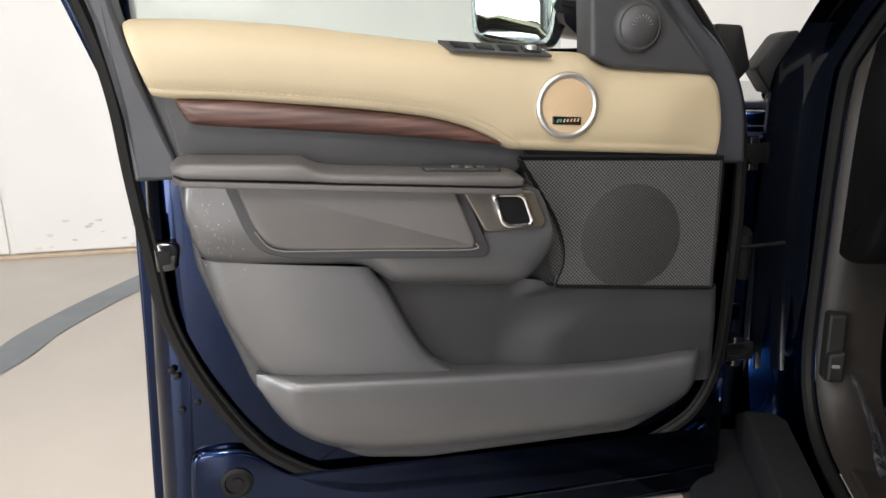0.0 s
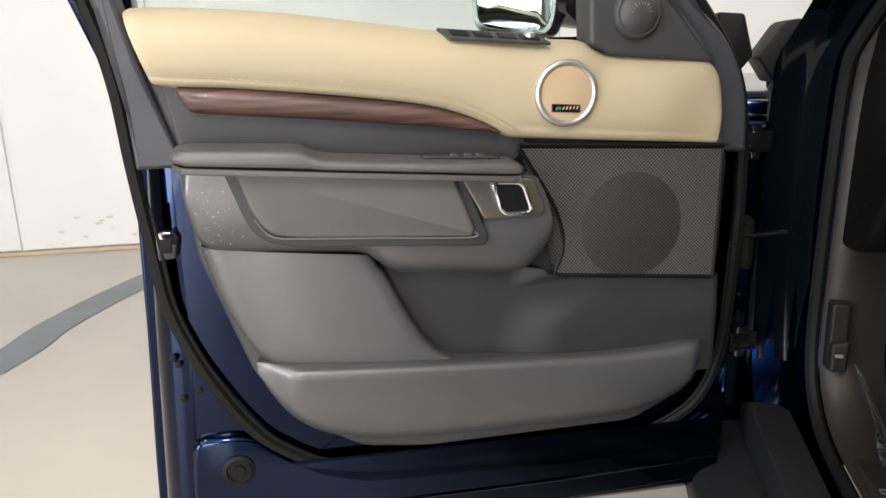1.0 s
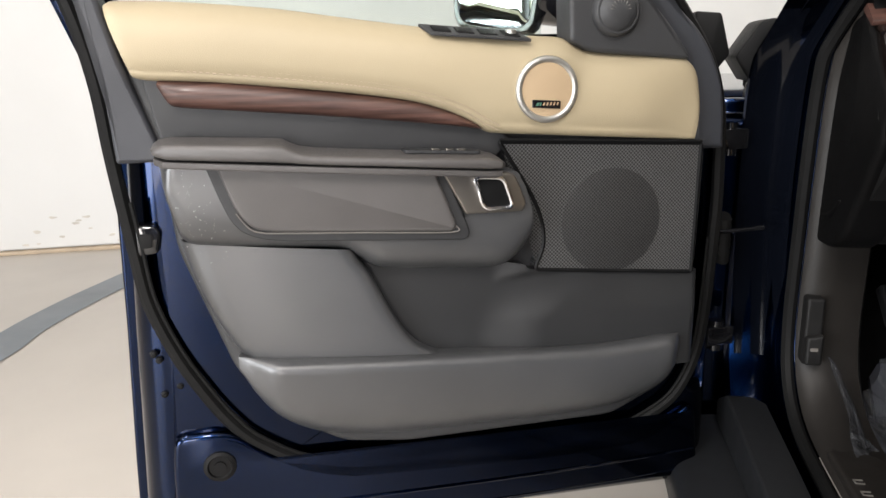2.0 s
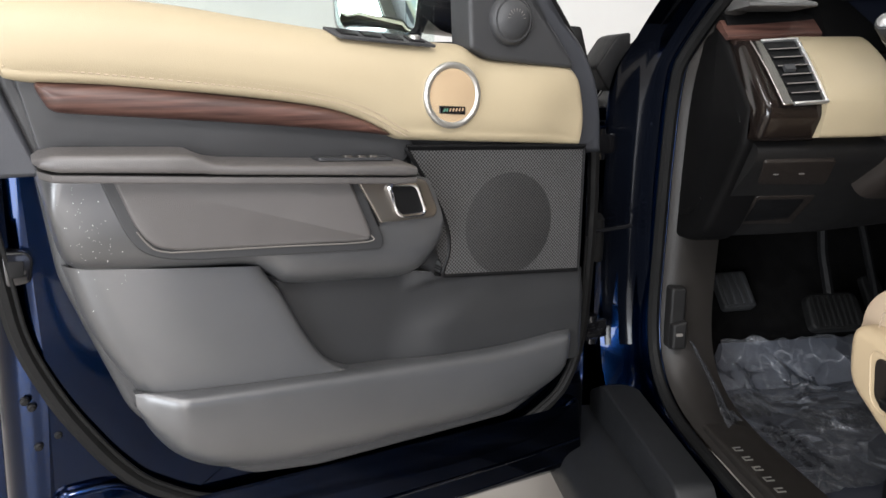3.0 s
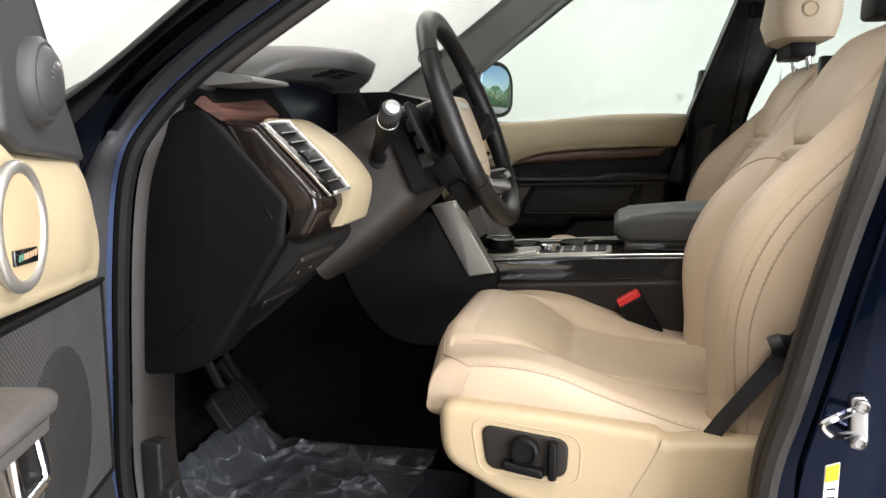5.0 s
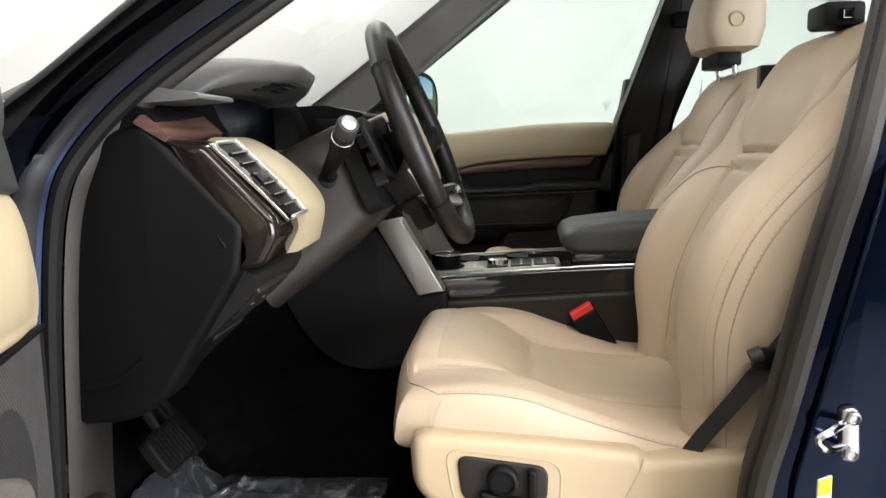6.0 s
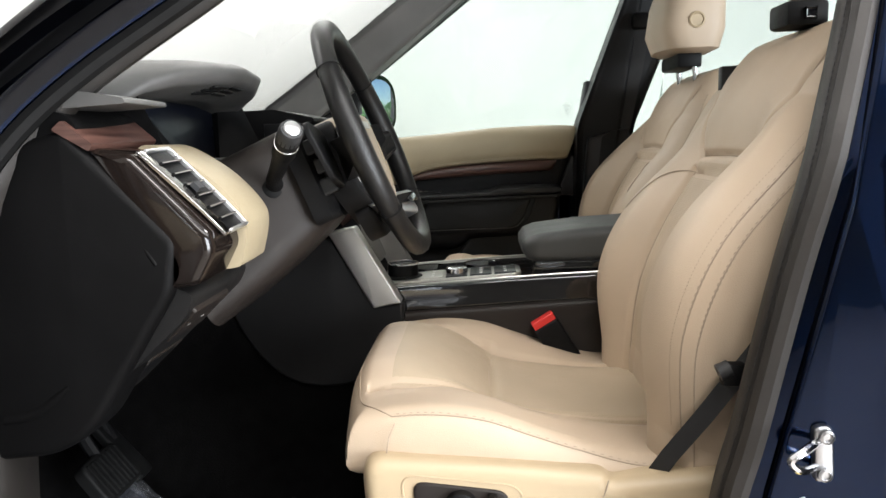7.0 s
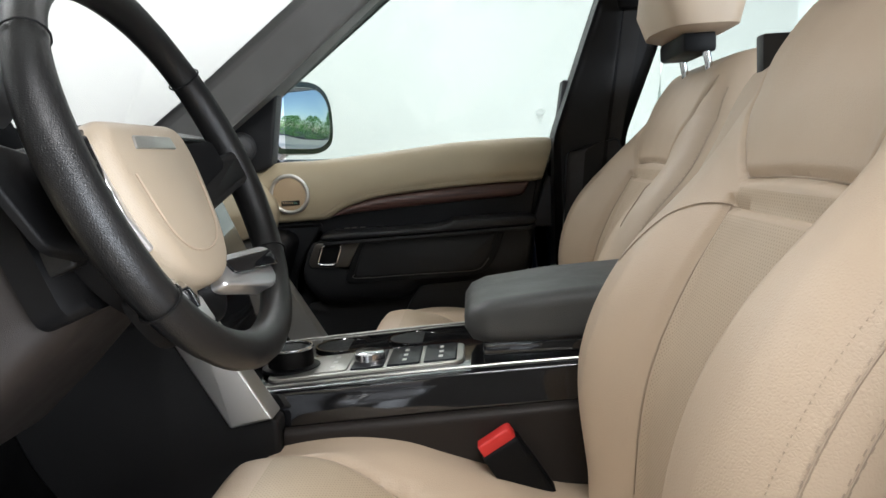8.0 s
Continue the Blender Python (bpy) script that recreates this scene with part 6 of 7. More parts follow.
    for s in (-1, 1):
        line = rounded([(1.085, 1.075), (1.035, 1.085), (0.952, 0.942), (1.005, 0.932)], 0.004)
        plate("console_brace", line, -0.192, -0.155, 0.004, lambda u, v, d, s=s: (-s * d, u, v) if s > 0 else (d, u, v), SILVER, con, "brushed silver console brace")
        line = rounded([(1.32, 1.06), (1.08, 1.06), (1.0, 0.935), (0.95, 0.94), (0.95, 0.785), (1.02, 0.795, 0.03), (1.09, 0.775, 0.05), (1.176, 0.789, 0.06), (1.241, 0.852, 0.05), (1.28, 0.93, 0.05)], 0.01)
        plate("console_flank", line, -0.182, -0.15, 0.006, lambda u, v, d, s=s: (-s * d, u, v) if s > 0 else (d, u, v), FLANK, con, "black console side panel")
        plate("tunnel_carpet", rounded([(1.55, 1.0), (0.95, 0.93), (0.95, 0.50), (1.55, 0.50)], 0.01), -0.170, -0.14, 0.004, lambda u, v, d, s=s: (-s * d, u, v) if s > 0 else (d, u, v), CARPET_SHADED, con, "tunnel carpet, coloured near-black for its shade")


build_console()


# ---- things in and round the cabin ----
def film_mat():
    m = bpy.data.materials.new("clear_protective_film")
    m.use_nodes = True
    nt = m.node_tree
    nt.nodes.remove(nt.nodes["Principled BSDF"])
    tr = nt.nodes.new("ShaderNodeBsdfTransparent")
    tr.inputs[0].default_value = (0.86, 0.90, 0.98, 1)
    gl = nt.nodes.new("ShaderNodeBsdfGlossy")
    gl.inputs["Roughness"].default_value = 0.05
    df = nt.nodes.new("ShaderNodeBsdfDiffuse")
    df.inputs[0].default_value = (0.64, 0.66, 0.71, 1)
    m1, m2 = nt.nodes.new("ShaderNodeMixShader"), nt.nodes.new("ShaderNodeMixShader")
    # pale noise lines paint the glints and milky sheen of the crumpled film
    tc = nt.nodes.new("ShaderNodeTexCoord")
    total = None
    for scale, wide, white in ((9, 0.018, 0.24), (21, 0.022, 0.20), (5, 0.12, 0.06)):
        n1 = nt.nodes.new("ShaderNodeTexNoise")
        n1.inputs["Scale"].default_value, n1.inputs["Detail"].default_value, n1.inputs["Distortion"].default_value = scale, 1.5, 0.6
        nt.links.new(tc.outputs["Object"], n1.inputs["Vector"])
        off = nt.nodes.new("ShaderNodeMath")
        off.operation = "SUBTRACT"
        nt.links.new(n1.outputs[0], off.inputs[0])
        off.inputs[1].default_value = 0.5
        size = nt.nodes.new("ShaderNodeMath")
        size.operation = "ABSOLUTE"
        nt.links.new(off.outputs[0], size.inputs[0])
        line = nt.nodes.new("ShaderNodeMapRange")
        line.inputs[1].default_value, line.inputs[2].default_value = 0.0, wide
        line.inputs[3].default_value, line.inputs[4].default_value = white, 0.032
        nt.links.new(size.outputs[0], line.inputs[0])
        if total is None:
            total = line.outputs[0]
        else:
            both = nt.nodes.new("ShaderNodeMath")
            both.operation = "ADD"
            nt.links.new(total, both.inputs[0])
            nt.links.new(line.outputs[0], both.inputs[1])
            total = both.outputs[0]
    nt.links.new(total, m1.inputs[0])
    lw = nt.nodes.new("ShaderNodeLayerWeight")
    lw.inputs[0].default_value = 0.35
    fr = nt.nodes.new("ShaderNodeMapRange")
    fr.inputs[3].default_value, fr.inputs[4].default_value = 0.07, 0.55
    nt.links.new(lw.outputs["Fresnel"], fr.inputs[0])
    nt.links.new(fr.outputs[0], m2.inputs[0])
    nt.links.new(tr.outputs[0], m1.inputs[1])
    nt.links.new(df.outputs[0], m1.inputs[2])
    nt.links.new(m1.outputs[0], m2.inputs[1])
    nt.links.new(gl.outputs[0], m2.inputs[2])
    nt.links.new(m2.outputs[0], nt.nodes["Material Output"].inputs[0])
    return m


FILM = film_mat()
MAT_RUBBER = mat("navy_black_floor_mat", (0.027, 0.030, 0.040), 0.6, var=0.2, bump=0.5, bscale=300)
PRINT = mat("black_print", (0.012, 0.012, 0.014), 0.6)


def lettering(name, words, m, size, material, parent):
    cu = bpy.data.curves.new(name, "FONT")
    cu.body, cu.size, cu.extrude = words, size, 0.0003
    tmp = bpy.data.objects.new(name, cu)
    scene.collection.objects.link(tmp)
    bpy.context.view_layer.update()
    me = bpy.data.meshes.new_from_object(tmp)
    bpy.data.objects.remove(tmp)
    me.materials.clear()
    bm = bmesh.new()
    bm.from_mesh(me)
    bm.transform(m)
    return part(name, bm, material, parent)


def film_folds():
    """Random creases of the sheet: middle, direction, half length, height and width of each."""
    rnd = random.Random(12)
    out = []
    for _ in range(110):
        a = rnd.choice((rnd.gauss(0.5, 0.35), rnd.gauss(-0.9, 0.4), rnd.uniform(0, 3.14)))
        out.append((rnd.uniform(-0.74, -0.18), rnd.uniform(0.98, 1.46), math.cos(a), math.sin(a), rnd.uniform(0.02, 0.10), rnd.choice((1, 1, 1, -0.5)) * rnd.uniform(0.004, 0.012), rnd.uniform(0.004, 0.010)))
    return out


FOLDS = film_folds()


def film_z(x, y):
    """Height of the crumpled sheet: slack, smooth stretches between sharp creases."""
    z = 0.531 + 0.006 * noise.noise((x * 7, y * 7, 4.4)) + 0.003 * noise.noise((x * 21, y * 21, 1.7))
    for cx, cy, dx, dy, half, high, wide in FOLDS:
        a = (x - cx) * dx + (y - cy) * dy
        if abs(a) < half:
            b = abs((y - cy) * dx - (x - cx) * dy) / wide
            if b < 4:
                z += high * (1 - (a / half) ** 2) * math.exp(-b)
    side_z = lerp([(0.98, 0.540), (1.13, 0.574), (1.235, 0.625), (1.326, 0.700), (1.42, 0.715), (1.60, 0.73)], y)
    w = smooth(-0.60, -0.735, x) ** 1.5
    return max(z, 0.524) + (side_z - 0.535) * 0.85 * w + (1 - w) * 1.02 * max(0, y - 1.425) + 0.015 * smooth(-0.24, -0.19, x)


def build_footwell():
    mt = thing("floor_mat", "dark ribbed rubber floor mat on the footwell carpet", "floor mat", (-0.45, 1.2, 0.50))
    plate("mat_sheet", rounded([(-0.67, 0.99), (-0.20, 0.99), (-0.185, 1.44), (-0.64, 1.45)], 0.05), -0.518, -0.503, 0.006, top, MAT_RUBBER, mt)
    part("mat_toe", loft(bmesh.new(), [[(x, 1.425, 0.503), (x, 1.510 - dy, 0.595 - dy), (x, 1.505 - dy, 0.608 - dy), (x, 1.42, 0.518)] for x, dy in ((-0.60, 0.02), (-0.58, 0), (-0.24, 0), (-0.20, 0.03))]), MAT_RUBBER, mt, "mat end bent up the toe board")
    for k in range(17):
        x = -0.50 + 0.0145 * k
        part("mat_rib", box(bmesh.new(), (x, 1.262 - 0.0012 * k, 0.516), (x + 0.008, 1.338 - 0.0012 * k, 0.527), 0.002), PRINT, mt)
    for k in range(5):
        x = -0.62 + 0.02 * k
        part("mat_rib", box(bmesh.new(), (x, 1.33, 0.516), (x + 0.009, 1.425, 0.527), 0.002), PRINT, mt)
    film = thing("protective_film", "crumpled clear plastic protective cover with black print over the mat", "plastic cover", (-0.45, 1.25, 0.53))
    bm = bmesh.new()
    n = 200
    rows = []
    for j in range(n + 1):
        row = []
        for i in range(n + 1):
            q = j / n
            near_y = 1.005 + 0.02 * noise.noise((i * 0.06, 3.3, 0.2)) + 0.0007 * min(i, 110)
            y = near_y + (1.505 + 0.012 * noise.noise((i * 0.05, 1.1, 0.4)) - near_y) * q
            x0 = -0.724 + 0.012 * noise.noise((y * 14, 2.0, 0.5)) + 0.15 * smooth(1.37, 1.50, y)
            x1 = -0.195 + 0.02 * noise.noise((y * 8, 7.0, 0.5)) + 0.03 * smooth(1.45, 1.40, y)
            x = x0 + (x1 - x0) * i / n
            row.append(bm.verts.new((x, y, film_z(x, y))))
        rows.append(row)
    for a, b in zip(rows, rows[1:]):
        bridge(bm, a, b, False)
    part("film_sheet", bm, FILM, film, sharp=70)
    for words, x, y, turn, size in (("DEALER MUST REMOVE", -0.592, 1.290, -88, 0.0185), ("PROTECTIVE COVER", -0.618, 1.276, -88, 0.0185), ("DEALER MUST REMOVE", -0.688, 1.345, -97, 0.015), ("PROTECTIVE COVER", -0.706, 1.330, -97, 0.015)):
        ob = lettering("print", words, pose(x, y, 0, 0, 0, turn), size, PRINT, film)
        for v in ob.data.vertices:
            p = placed(film) @ v.co
            v.co.z = film_z(p.x, p.y) + 0.0025 - 0.53
    # pedals
    ped = thing("brake_pedal", "black ribbed rubber brake pedal on a steel arm", "pedal", (-0.36, 1.45, 0.68))
    c, tilt = Vector((-0.36, 1.45, 0.685)), pose(0, 0, 0, -38, 0, 0)
    m = Matrix.Translation(c) @ tilt
    bm = slab(bmesh.new(), rounded([(-0.062, -0.04), (0.062, -0.04), (0.058, 0.042), (-0.058, 0.042)], 0.02), -0.014, 0.008, 0.006, flat)
    bm.transform(m)
    pad = part("pedal_pad", bm, RUBBER, ped)
    for k in range(8):
        bm = box(bmesh.new(), (-0.050 + 0.0128 * k, -0.018, -0.033), (-0.043 + 0.0128 * k, -0.012, 0.034), 0.002)
        bm.transform(m)
        part("pedal_rib", bm, RUBBER, pad)
    part("pedal_arm", tube(bmesh.new(), [(-0.36, 1.455, 0.69), (-0.35, 1.52, 0.80), (-0.34, 1.58, 1.0)], 0.011, 8), BLACK, ped)
    acc = thing("accelerator_pedal", "narrow black accelerator pedal", "pedal", (-0.22, 1.50, 0.64))
    bm = slab(bmesh.new(), rounded([(-0.026, -0.07), (0.026, -0.07), (0.022, 0.08), (-0.022, 0.08)], 0.012), -0.01, 0.006, 0.005, flat)
    bm.transform(pose(-0.215, 1.50, 0.67, -40, 0, 0))
    part("pedal_pad", bm, RUBBER, acc)
    part("pedal_arm", tube(bmesh.new(), [(-0.215, 1.51, 0.69), (-0.21, 1.60, 0.85), (-0.21, 1.64, 1.0)], 0.009, 8), BLACK, acc)
    rest = thing("foot_rest", "ribbed grey-blue foot rest in the footwell", "foot rest", (-0.52, 1.62, 0.6))
    bm = slab(bmesh.new(), rounded([(-0.04, -0.045), (0.04, -0.045), (0.04, 0.045), (-0.04, 0.045)], 0.01), -0.012, 0.008, 0.004, flat)
    bm.transform(pose(-0.515, 1.585, 0.700, -42, 0, 6))
    pad = part("rest_pad", bm, TRIM, rest)
    for k in range(4):
        bm = box(bmesh.new(), (-0.034 + 0.019 * k, -0.017, -0.038), (-0.023 + 0.019 * k, -0.010, 0.038), 0.002)
        bm.transform(pose(-0.515, 1.585, 0.700, -42, 0, 6))
        part("rest_rib", bm, TRIM, pad)


build_footwell()


def build_sill():
    sill = thing("sill_plate", "dark brown-grey plastic sill plate with silver bars", "sill plate", (-0.735, 0.9, 0.575))
    plate("plate_body", rounded([(-0.772, 0.62), (-0.688, 0.62), (-0.688, 1.18, 0.03), (-0.768, 1.20, 0.02)], 0.01), -0.584, -0.57, 0.005, top, PILLAR, sill)
    for k in range(9):
        y = 1.104 - 0.0315 * k
        for x0, x1, y0, y1 in ((-0.758, -0.744, 0.0, 0.0028), (-0.758, -0.744, 0.0095, 0.0123), (-0.758, -0.7555, 0.0, 0.0123)):
            plate("inlay_bar", rounded([(x0, y - y1), (x1, y - y1), (x1, y - y0), (x0, y - y0)], 0.0006), -0.5852, -0.583, 0.0004, top, SILVER, sill)
    rel = thing("bonnet_release", "dark plastic bonnet release lever on the kick panel", "release lever", (-0.757, 1.35, 0.735))
    bm = slab(bmesh.new(), rounded([(-0.772, 0.668), (-0.742, 0.668), (-0.742, 0.79), (-0.772, 0.79)], 0.006), 1.338, 1.365, 0.005, flat)
    part("release_base", bm, FLANK, rel)
    bm = slab(bmesh.new(), rounded([(-0.771, 0.672), (-0.743, 0.672), (-0.743, 0.728), (-0.771, 0.722)], 0.005), 1.324, 1.34, 0.005, flat)
    lev = part("lever", bm, FLANK, rel)
    bm = slab(bmesh.new(), rounded([(-0.765, 0.699), (-0.752, 0.699), (-0.752, 0.705), (-0.765, 0.705)], 0.002), 1.3228, 1.326, 0.0004, flat)
    part("lever_mark", bm, SATIN, lev)


build_sill()


def strap(pts, w, axis, th=0.0012):
    """A flat belt along points; axis: the way across it."""
    ax = Vector(axis).normalized() * w / 2
    rings = []
    for i, p in enumerate(pts):
        a, b = Vector(pts[max(i - 1, 0)]), Vector(pts[min(i + 1, len(pts) - 1)])
        n = (b - a).cross(ax).normalized() * th
        p = Vector(p)
        rings.append([p - ax - n, p + ax - n, p + ax + n, p - ax + n])
    return loft(bmesh.new(), rings)


def build_belts():
    belt = thing("seat_belt", "black webbing seat belt hanging beside the driver's seat", "seat belt", (-0.70, 0.5, 0.84))
    part("webbing", strap([(-0.655, 0.592, 0.815), (-0.668, 0.575, 0.850), (-0.692, 0.545, 0.905), (-0.705, 0.515, 0.955)], 0.022, (0.5, 0.75, 0.35)), BELT, belt)
    part("webbing", strap([(-0.705, 0.505, 0.945), (-0.700, 0.455, 1.06), (-0.69, 0.395, 1.22), (-0.65, 0.36, 1.42), (-0.60, 0.33, 1.58)], 0.040, (0.6, 0.75, 0.1)), BELT, belt)
    part("belt_tongue", box(bmesh.new(), (-0.718, 0.500, 0.952), (-0.700, 0.530, 0.980), 0.006), BLACK, belt, "black plastic belt tongue")
    part("tongue_tip", tube(bmesh.new(), [(-0.712, 0.520, 0.974), (-0.712, 0.533, 0.968)], 0.010, 10), TRIM, belt)
    buck = thing("belt_buckle", "black seat belt buckle with a red release button", "belt buckle", (-0.195, 0.68, 0.80))
    m = pose(-0.178, 0.668, 0.868, -32, 0, 0)
    bm = slab(bmesh.new(), rounded([(-0.016, -0.08), (0.016, -0.08), (0.016, 0.035), (-0.016, 0.035)], 0.006), -0.024, 0.024, 0.006, flat)
    bm.transform(m)
    part("buckle_body", bm, BLACK, buck)
    bm = slab(bmesh.new(), rounded([(-0.013, 0.030), (0.013, 0.030), (0.013, 0.048), (-0.013, 0.048)], 0.004), -0.022, 0.022, 0.005, flat)
    bm.transform(m)
    part("release_button", bm, RED, buck, "red release button")
    pb = thing("passenger_belt", "black webbing seat belt on the far centre pillar", "seat belt", (0.66, 0.36, 1.3))
    part("webbing", strap([(0.655, 0.34, 1.54), (0.668, 0.365, 1.40), (0.682, 0.40, 1.22), (0.688, 0.42, 0.98), (0.69, 0.43, 0.70)], 0.046, (0.1, 0.95, 0.1)), BELT, pb)
    part("belt_guide", box(bmesh.new(), (0.63, 0.31, 1.53), (0.665, 0.375, 1.575), 0.012), BLACK, pb, "black belt guide loop")


build_belts()


def build_striker():
    st = thing("door_striker", "zinc plated door striker bolted to the navy pillar", "door striker", (-0.815, 0.465, 0.915))
    base = plate("striker_plate", rounded([(0.471, 0.945), (0.452, 0.947), (0.448, 0.890), (0.467, 0.885)], 0.008), -0.822, -0.81, 0.003, side, STEEL, st)
    for z in (0.936, 0.896):
        part("striker_bolt", disc(bmesh.new(), (-0.822, 0.459, z), (-1, 0, 0), [(0.0078, 0), (0.0074, 0.004), (0.005, 0.0052), (0.0045, 0.0025), (0, 0.0025)], 18), STEEL, base)
    part("striker_loop", tube(bmesh.new(), curve([(-0.82, 0.466, 0.930), (-0.842, 0.488, 0.929), (-0.846, 0.502, 0.920), (-0.842, 0.490, 0.909), (-0.82, 0.467, 0.903)], 5), 0.0045, 8), CHROME, st)
    tag = thing("warning_sticker", "white sticker with a yellow head on the navy pillar", "sticker", (-0.814, 0.475, 0.84))
    lab = plate("sticker_sheet", rounded([(0.488, 0.862), (0.473, 0.868), (0.473, 0.77), (0.488, 0.77)], 0.002), -0.8145, -0.8125, 0.0005, side, WHITE, tag)
    plate("sticker_head", rounded([(0.4872, 0.861), (0.4738, 0.867), (0.4738, 0.848), (0.4872, 0.843)], 0.001), -0.8152, -0.814, 0.0002, side, YELLOW, lab)
    for k in range(7):
        z = 0.836 - 0.010 * k
        plate("print_bar", rounded([(0.485, z), (0.476, z + 0.002), (0.476, z), (0.485, z - 0.002)], 0.0005), -0.8150, -0.814, 0.0002, side, PRINT, lab)


build_striker()


def build_far_mirror():
    mir = thing("wing_mirror", "black wing mirror outside the passenger window", "wing mirror", (0.9, 1.17, 1.27))
    c, nrm = Vector((1.015, 1.152, 1.358)), Vector((-0.51, -0.86, 0.0))
    tx, tz = Vector((0.86, -0.51, 0)), Vector((0, 0, 1))

    def at(u, v, d):
        return tuple(c + tx * u + tz * v - nrm * d)

    line = rounded([(-0.15, -0.090, 0.04), (-0.14, 0.098, 0.05), (0.05, 0.106, 0.06), (0.105, 0.055, 0.05), (0.105, -0.065, 0.04), (0.05, -0.095, 0.04)], 0.03)
    rings = [[at(u * s, v * s, d) for u, v in line] for s, d in ((0.97, -0.012), (1.0, -0.004), (1.0, 0.02), (0.92, 0.06), (0.7, 0.09), (0.3, 0.10))]
    hs = part("mirror_housing", loft(bmesh.new(), rings), GLOSS, mir, "gloss black mirror housing")
    plate("mirror_pane", [(u * 0.84, v * 0.83) for u, v in line], -0.0135, -0.005, 0.001, at, MIRROR, hs, "mirror glass")
    part("mirror_arm", tube(bmesh.new(), [at(-0.06, -0.07, 0.03), (0.90, 1.24, 1.262), (0.82, 1.25, 1.255)], [0.03, 0.035, 0.04], 10), GLOSS, mir)


build_far_mirror()


def build_window_mark():
    mark = thing("window_mark", "small pale maker's mark etched on the passenger window", "glass mark", (0.779, 0.538, 1.325))
    pts = [(0.779, 0.538 + 0.011 * math.cos(q), 1.331 + 0.006 * math.sin(q)) for q in (2 * math.pi * k / 24 for k in range(24))]
    part("mark_ring", tube(bmesh.new(), pts, 0.0007, 5, True), MARK, mark)
    for k in range(4):
        part("mark_bar", box(bmesh.new(), (0.7785, 0.530 + 0.001 * k, 1.3205 - 0.0042 * k), (0.7795, 0.546 - 0.001 * k, 1.3215 - 0.0042 * k), 0), MARK, mark)


MARK = mat("pale_etching", (0.45, 0.50, 0.52), 0.6)
build_window_mark()


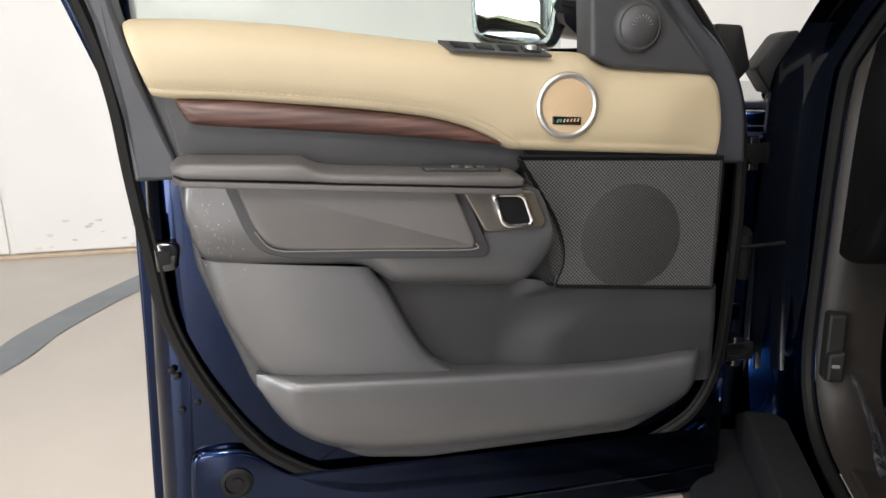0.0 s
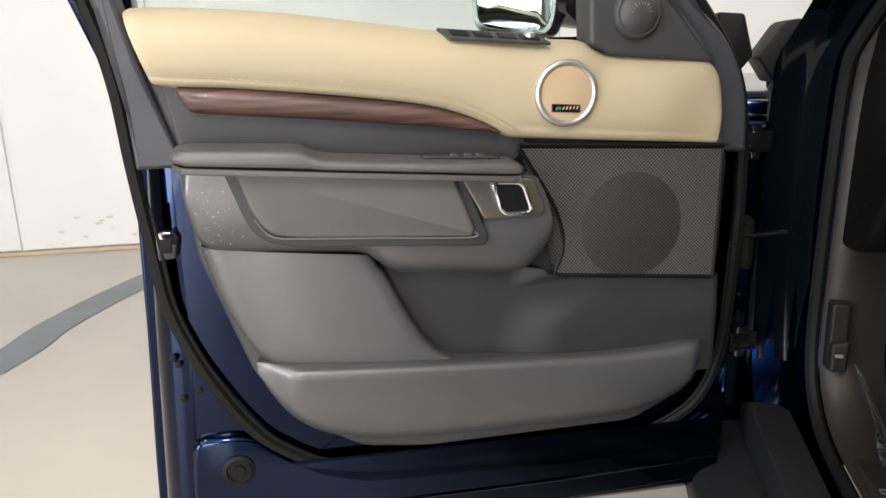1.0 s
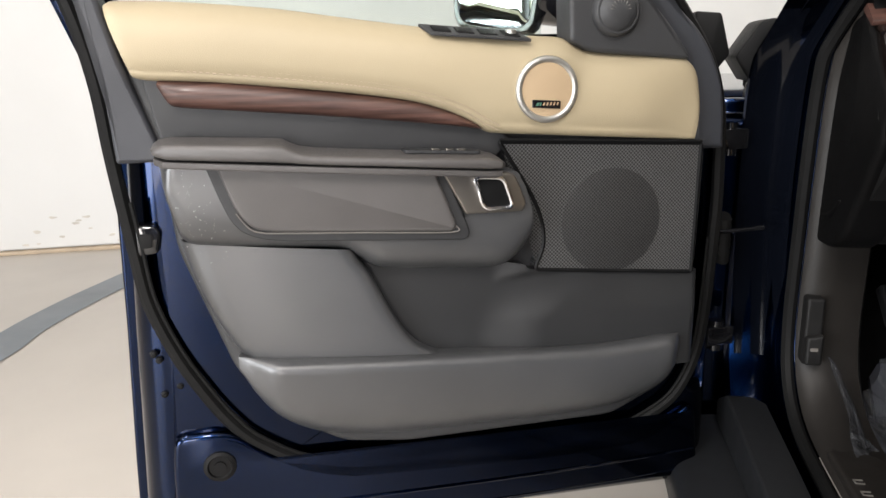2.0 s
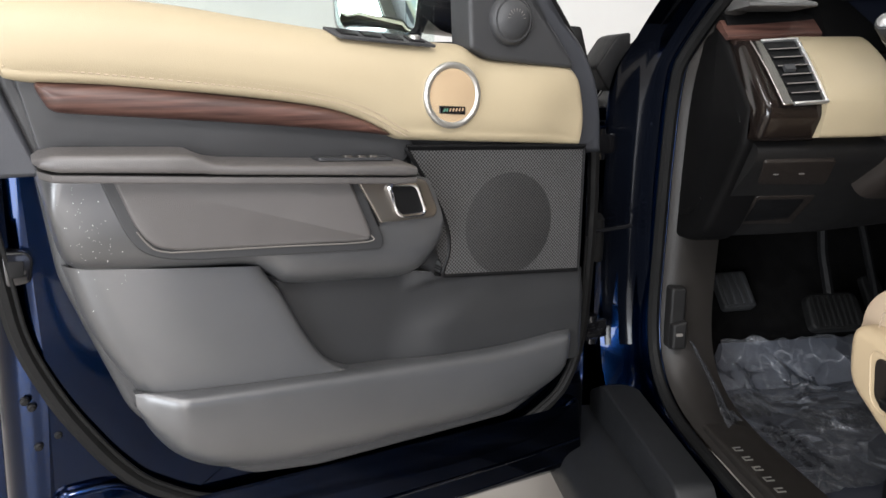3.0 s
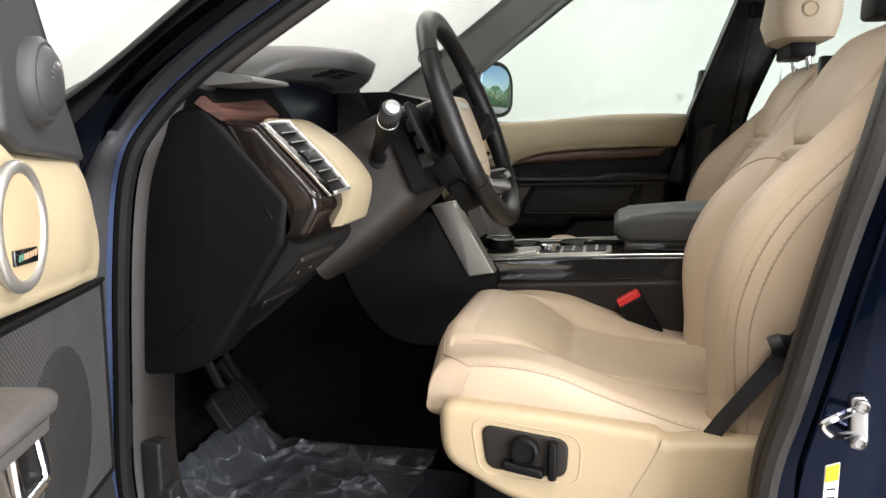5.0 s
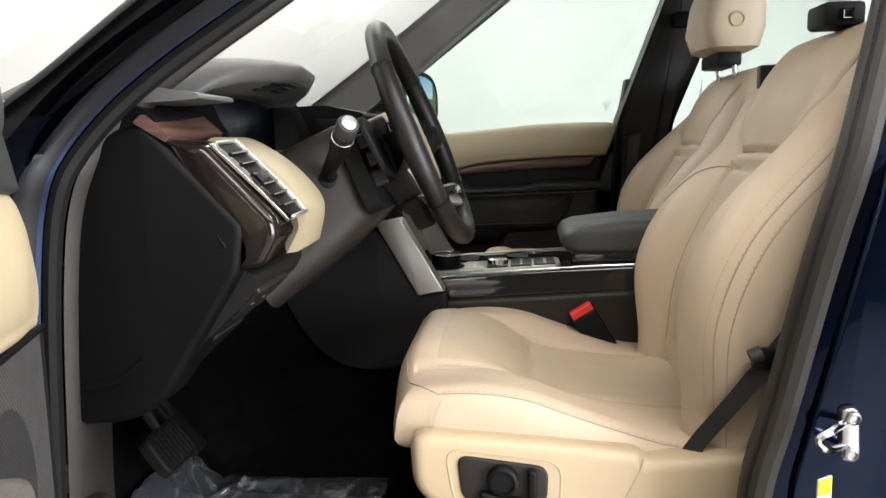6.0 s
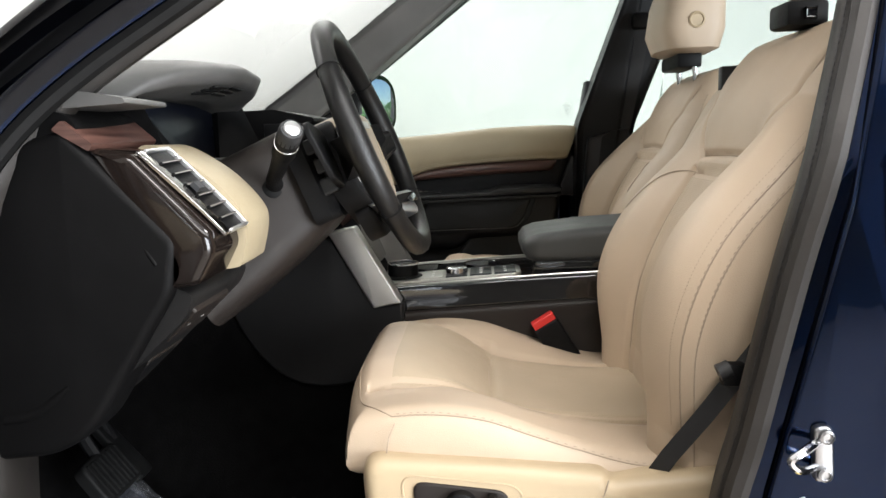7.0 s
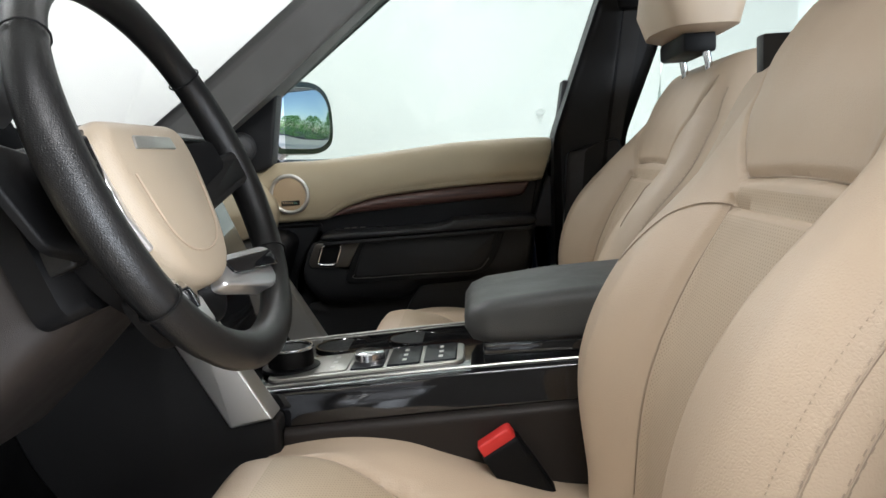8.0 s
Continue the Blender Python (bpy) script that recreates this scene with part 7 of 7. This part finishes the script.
# ---- workshop details ----
def build_room_details():
    for nm, u0, u1, lab in (("door_1", -4.02, -3.10, "white painted steel door with a round knob"), ("door_2", -3.07, -2.15, "white painted steel door leaf, scuffed near the floor")):
        bm = slab(bmesh.new(), rounded([(u0, 0.03), (u1, 0.03), (u1, 2.06), (u0, 2.06)], 0.004), NORTH - 0.022, NORTH + 0.01, 0.004, flat)
        bm.transform(ROOM)
        leaf = tagged(part(nm, bm, WALL, None, lab), lab, "door", kind="structure")
        if nm == "door_1":
            k = ROOM @ Vector((-3.19, NORTH - 0.02, 1.05))
            part("door_knob", disc(bmesh.new(), k, ROOM.to_3x3() @ Vector((0, -1, 0)), [(0.03, 0), (0.03, 0.006), (0.012, 0.01), (0.012, 0.035), (0.026, 0.045), (0.029, 0.06), (0.02, 0.07), (0, 0.072)], 24), STEEL, leaf, "steel door knob")
        else:
            for _ in range(16):
                r = random.random
                u, zz, s = -2.95 + 0.75 * r(), 0.05 + 0.20 * r() ** 2, 0.006 + 0.018 * r()
                bm = slab(bmesh.new(), [(u + s * math.cos(q) * (0.6 + 0.8 * r()), zz + 0.4 * s * math.sin(q) * (0.6 + 0.8 * r())) for q in (2 * math.pi * i / 9 for i in range(9))], NORTH - 0.0235, NORTH - 0.0215, 0.0003, flat)
                bm.transform(ROOM)
                part("scuff", bm, SCUFF, leaf)
    bm = box(bmesh.new(), (-4.06, NORTH - 0.06, 0), (-2.1, NORTH, 0.022), 0.004)
    bm.transform(ROOM)
    structure("threshold", bm, TAN, "worn beige door threshold strip", "threshold")
    mid = curve([(-3.75, 1.7), (-3.62, 2.2), (-3.60, 2.68), (-3.655, 3.0), (-3.665, 3.4), (-3.64, 3.8), (-3.60, 4.3)], 8)
    bm = bmesh.new()
    rows = []
    for i, (x, y) in enumerate(mid):
        a, b = mid[max(i - 1, 0)], mid[min(i + 1, len(mid) - 1)]
        t = Vector((b[0] - a[0], b[1] - a[1])).normalized()
        w = 0.098
        rows.append([bm.verts.new((x - t.y * s * w, y + t.x * s * w, 0.004)) for s in (-1, 1)])
    for a, b in zip(rows, rows[1:]):
        bridge(bm, a, b, False)
    structure("floor_stripe", bm, STRIPE, "slate grey painted line on the workshop floor", "floor marking")
    lamp = None
    for u, v, _ in LAMPS:
        m = ROOM @ pose(u, v, HIGH)
        if lamp is None:
            lamp = thing("ceiling_light", "long white workshop ceiling light, unseen and added as an overhead source", "ceiling light", m, group="workshop ceiling lights")
            bm = box(bmesh.new(), (-0.2, -1.15, -0.07), (0.2, 1.15, -0.0), 0.01)
            bm.transform(m)
            part("housing", bm, WALL, lamp)
        else:
            copy_thing(lamp, m)


SCUFF = mat("grey_scuff", (0.55, 0.52, 0.47), 0.7, var=0.2)
TAN = mat("beige_strip", (0.45, 0.36, 0.26), 0.6, var=0.15)
build_room_details()


def build_tree(name, at, high, spread, seed):
    rng = random.Random(seed)
    tree = thing(name, "leafy green tree outside the workshop entrance", "tree", at, group="trees outside")
    x, y, z = at
    part("trunk", tube(bmesh.new(), [(x, y, 0), (x + 0.05, y, high * 0.4), (x - 0.05, y + 0.1, high * 0.8)], [0.16, 0.12, 0.04], 10), BARK, tree)
    bm = bmesh.new()
    for _ in range(2600):
        a, r, h = rng.uniform(0, 6.283), spread * rng.random() ** 0.5, rng.random()
        rr = r * (0.45 + 0.75 * math.sin(math.pi * min(1, h * 0.9 + 0.12))) * rng.uniform(0.75, 1.1)
        c = Vector((x + rr * math.cos(a), y + rr * math.sin(a), high * (0.06 + 0.94 * h)))
        s = rng.uniform(0.07, 0.16)
        d = Vector((rng.gauss(0, 1), rng.gauss(0, 1), rng.gauss(0, 1))).normalized()
        e = d.orthogonal().normalized()
        f = d.cross(e)
        vs = [bm.verts.new(c + e * s * p + f * s * q) for p, q in ((-1, 0), (0, -0.5), (1, 0), (0, 0.5))]
        bm.faces.new(vs)
    part("crown", bm, LEAF, tree)


BARK = mat("bark", (0.10, 0.075, 0.055), 0.9, var=0.3)
LEAF = mat("green_leaves", (0.11, 0.27, 0.075), 0.6, var=0.4, vscale=3)
for k, (u, v, h, s) in enumerate(((-1.5, -19.0, 3.0, 2.6), (2.6, -20.0, 3.3, 2.8), (6.6, -19.5, 3.1, 2.6), (10.6, -20.5, 3.4, 2.8))):
    w = ROOM @ Vector((u, v, 0))
    build_tree("tree", tuple(w), h, s, 11 + k)
structure("ground", box(bmesh.new(), (-400, -400, -0.3), (400, 400, -0.105), 0), mat("asphalt", (0.06, 0.06, 0.06), 0.9, var=0.2), "dark asphalt yard outside", "ground")
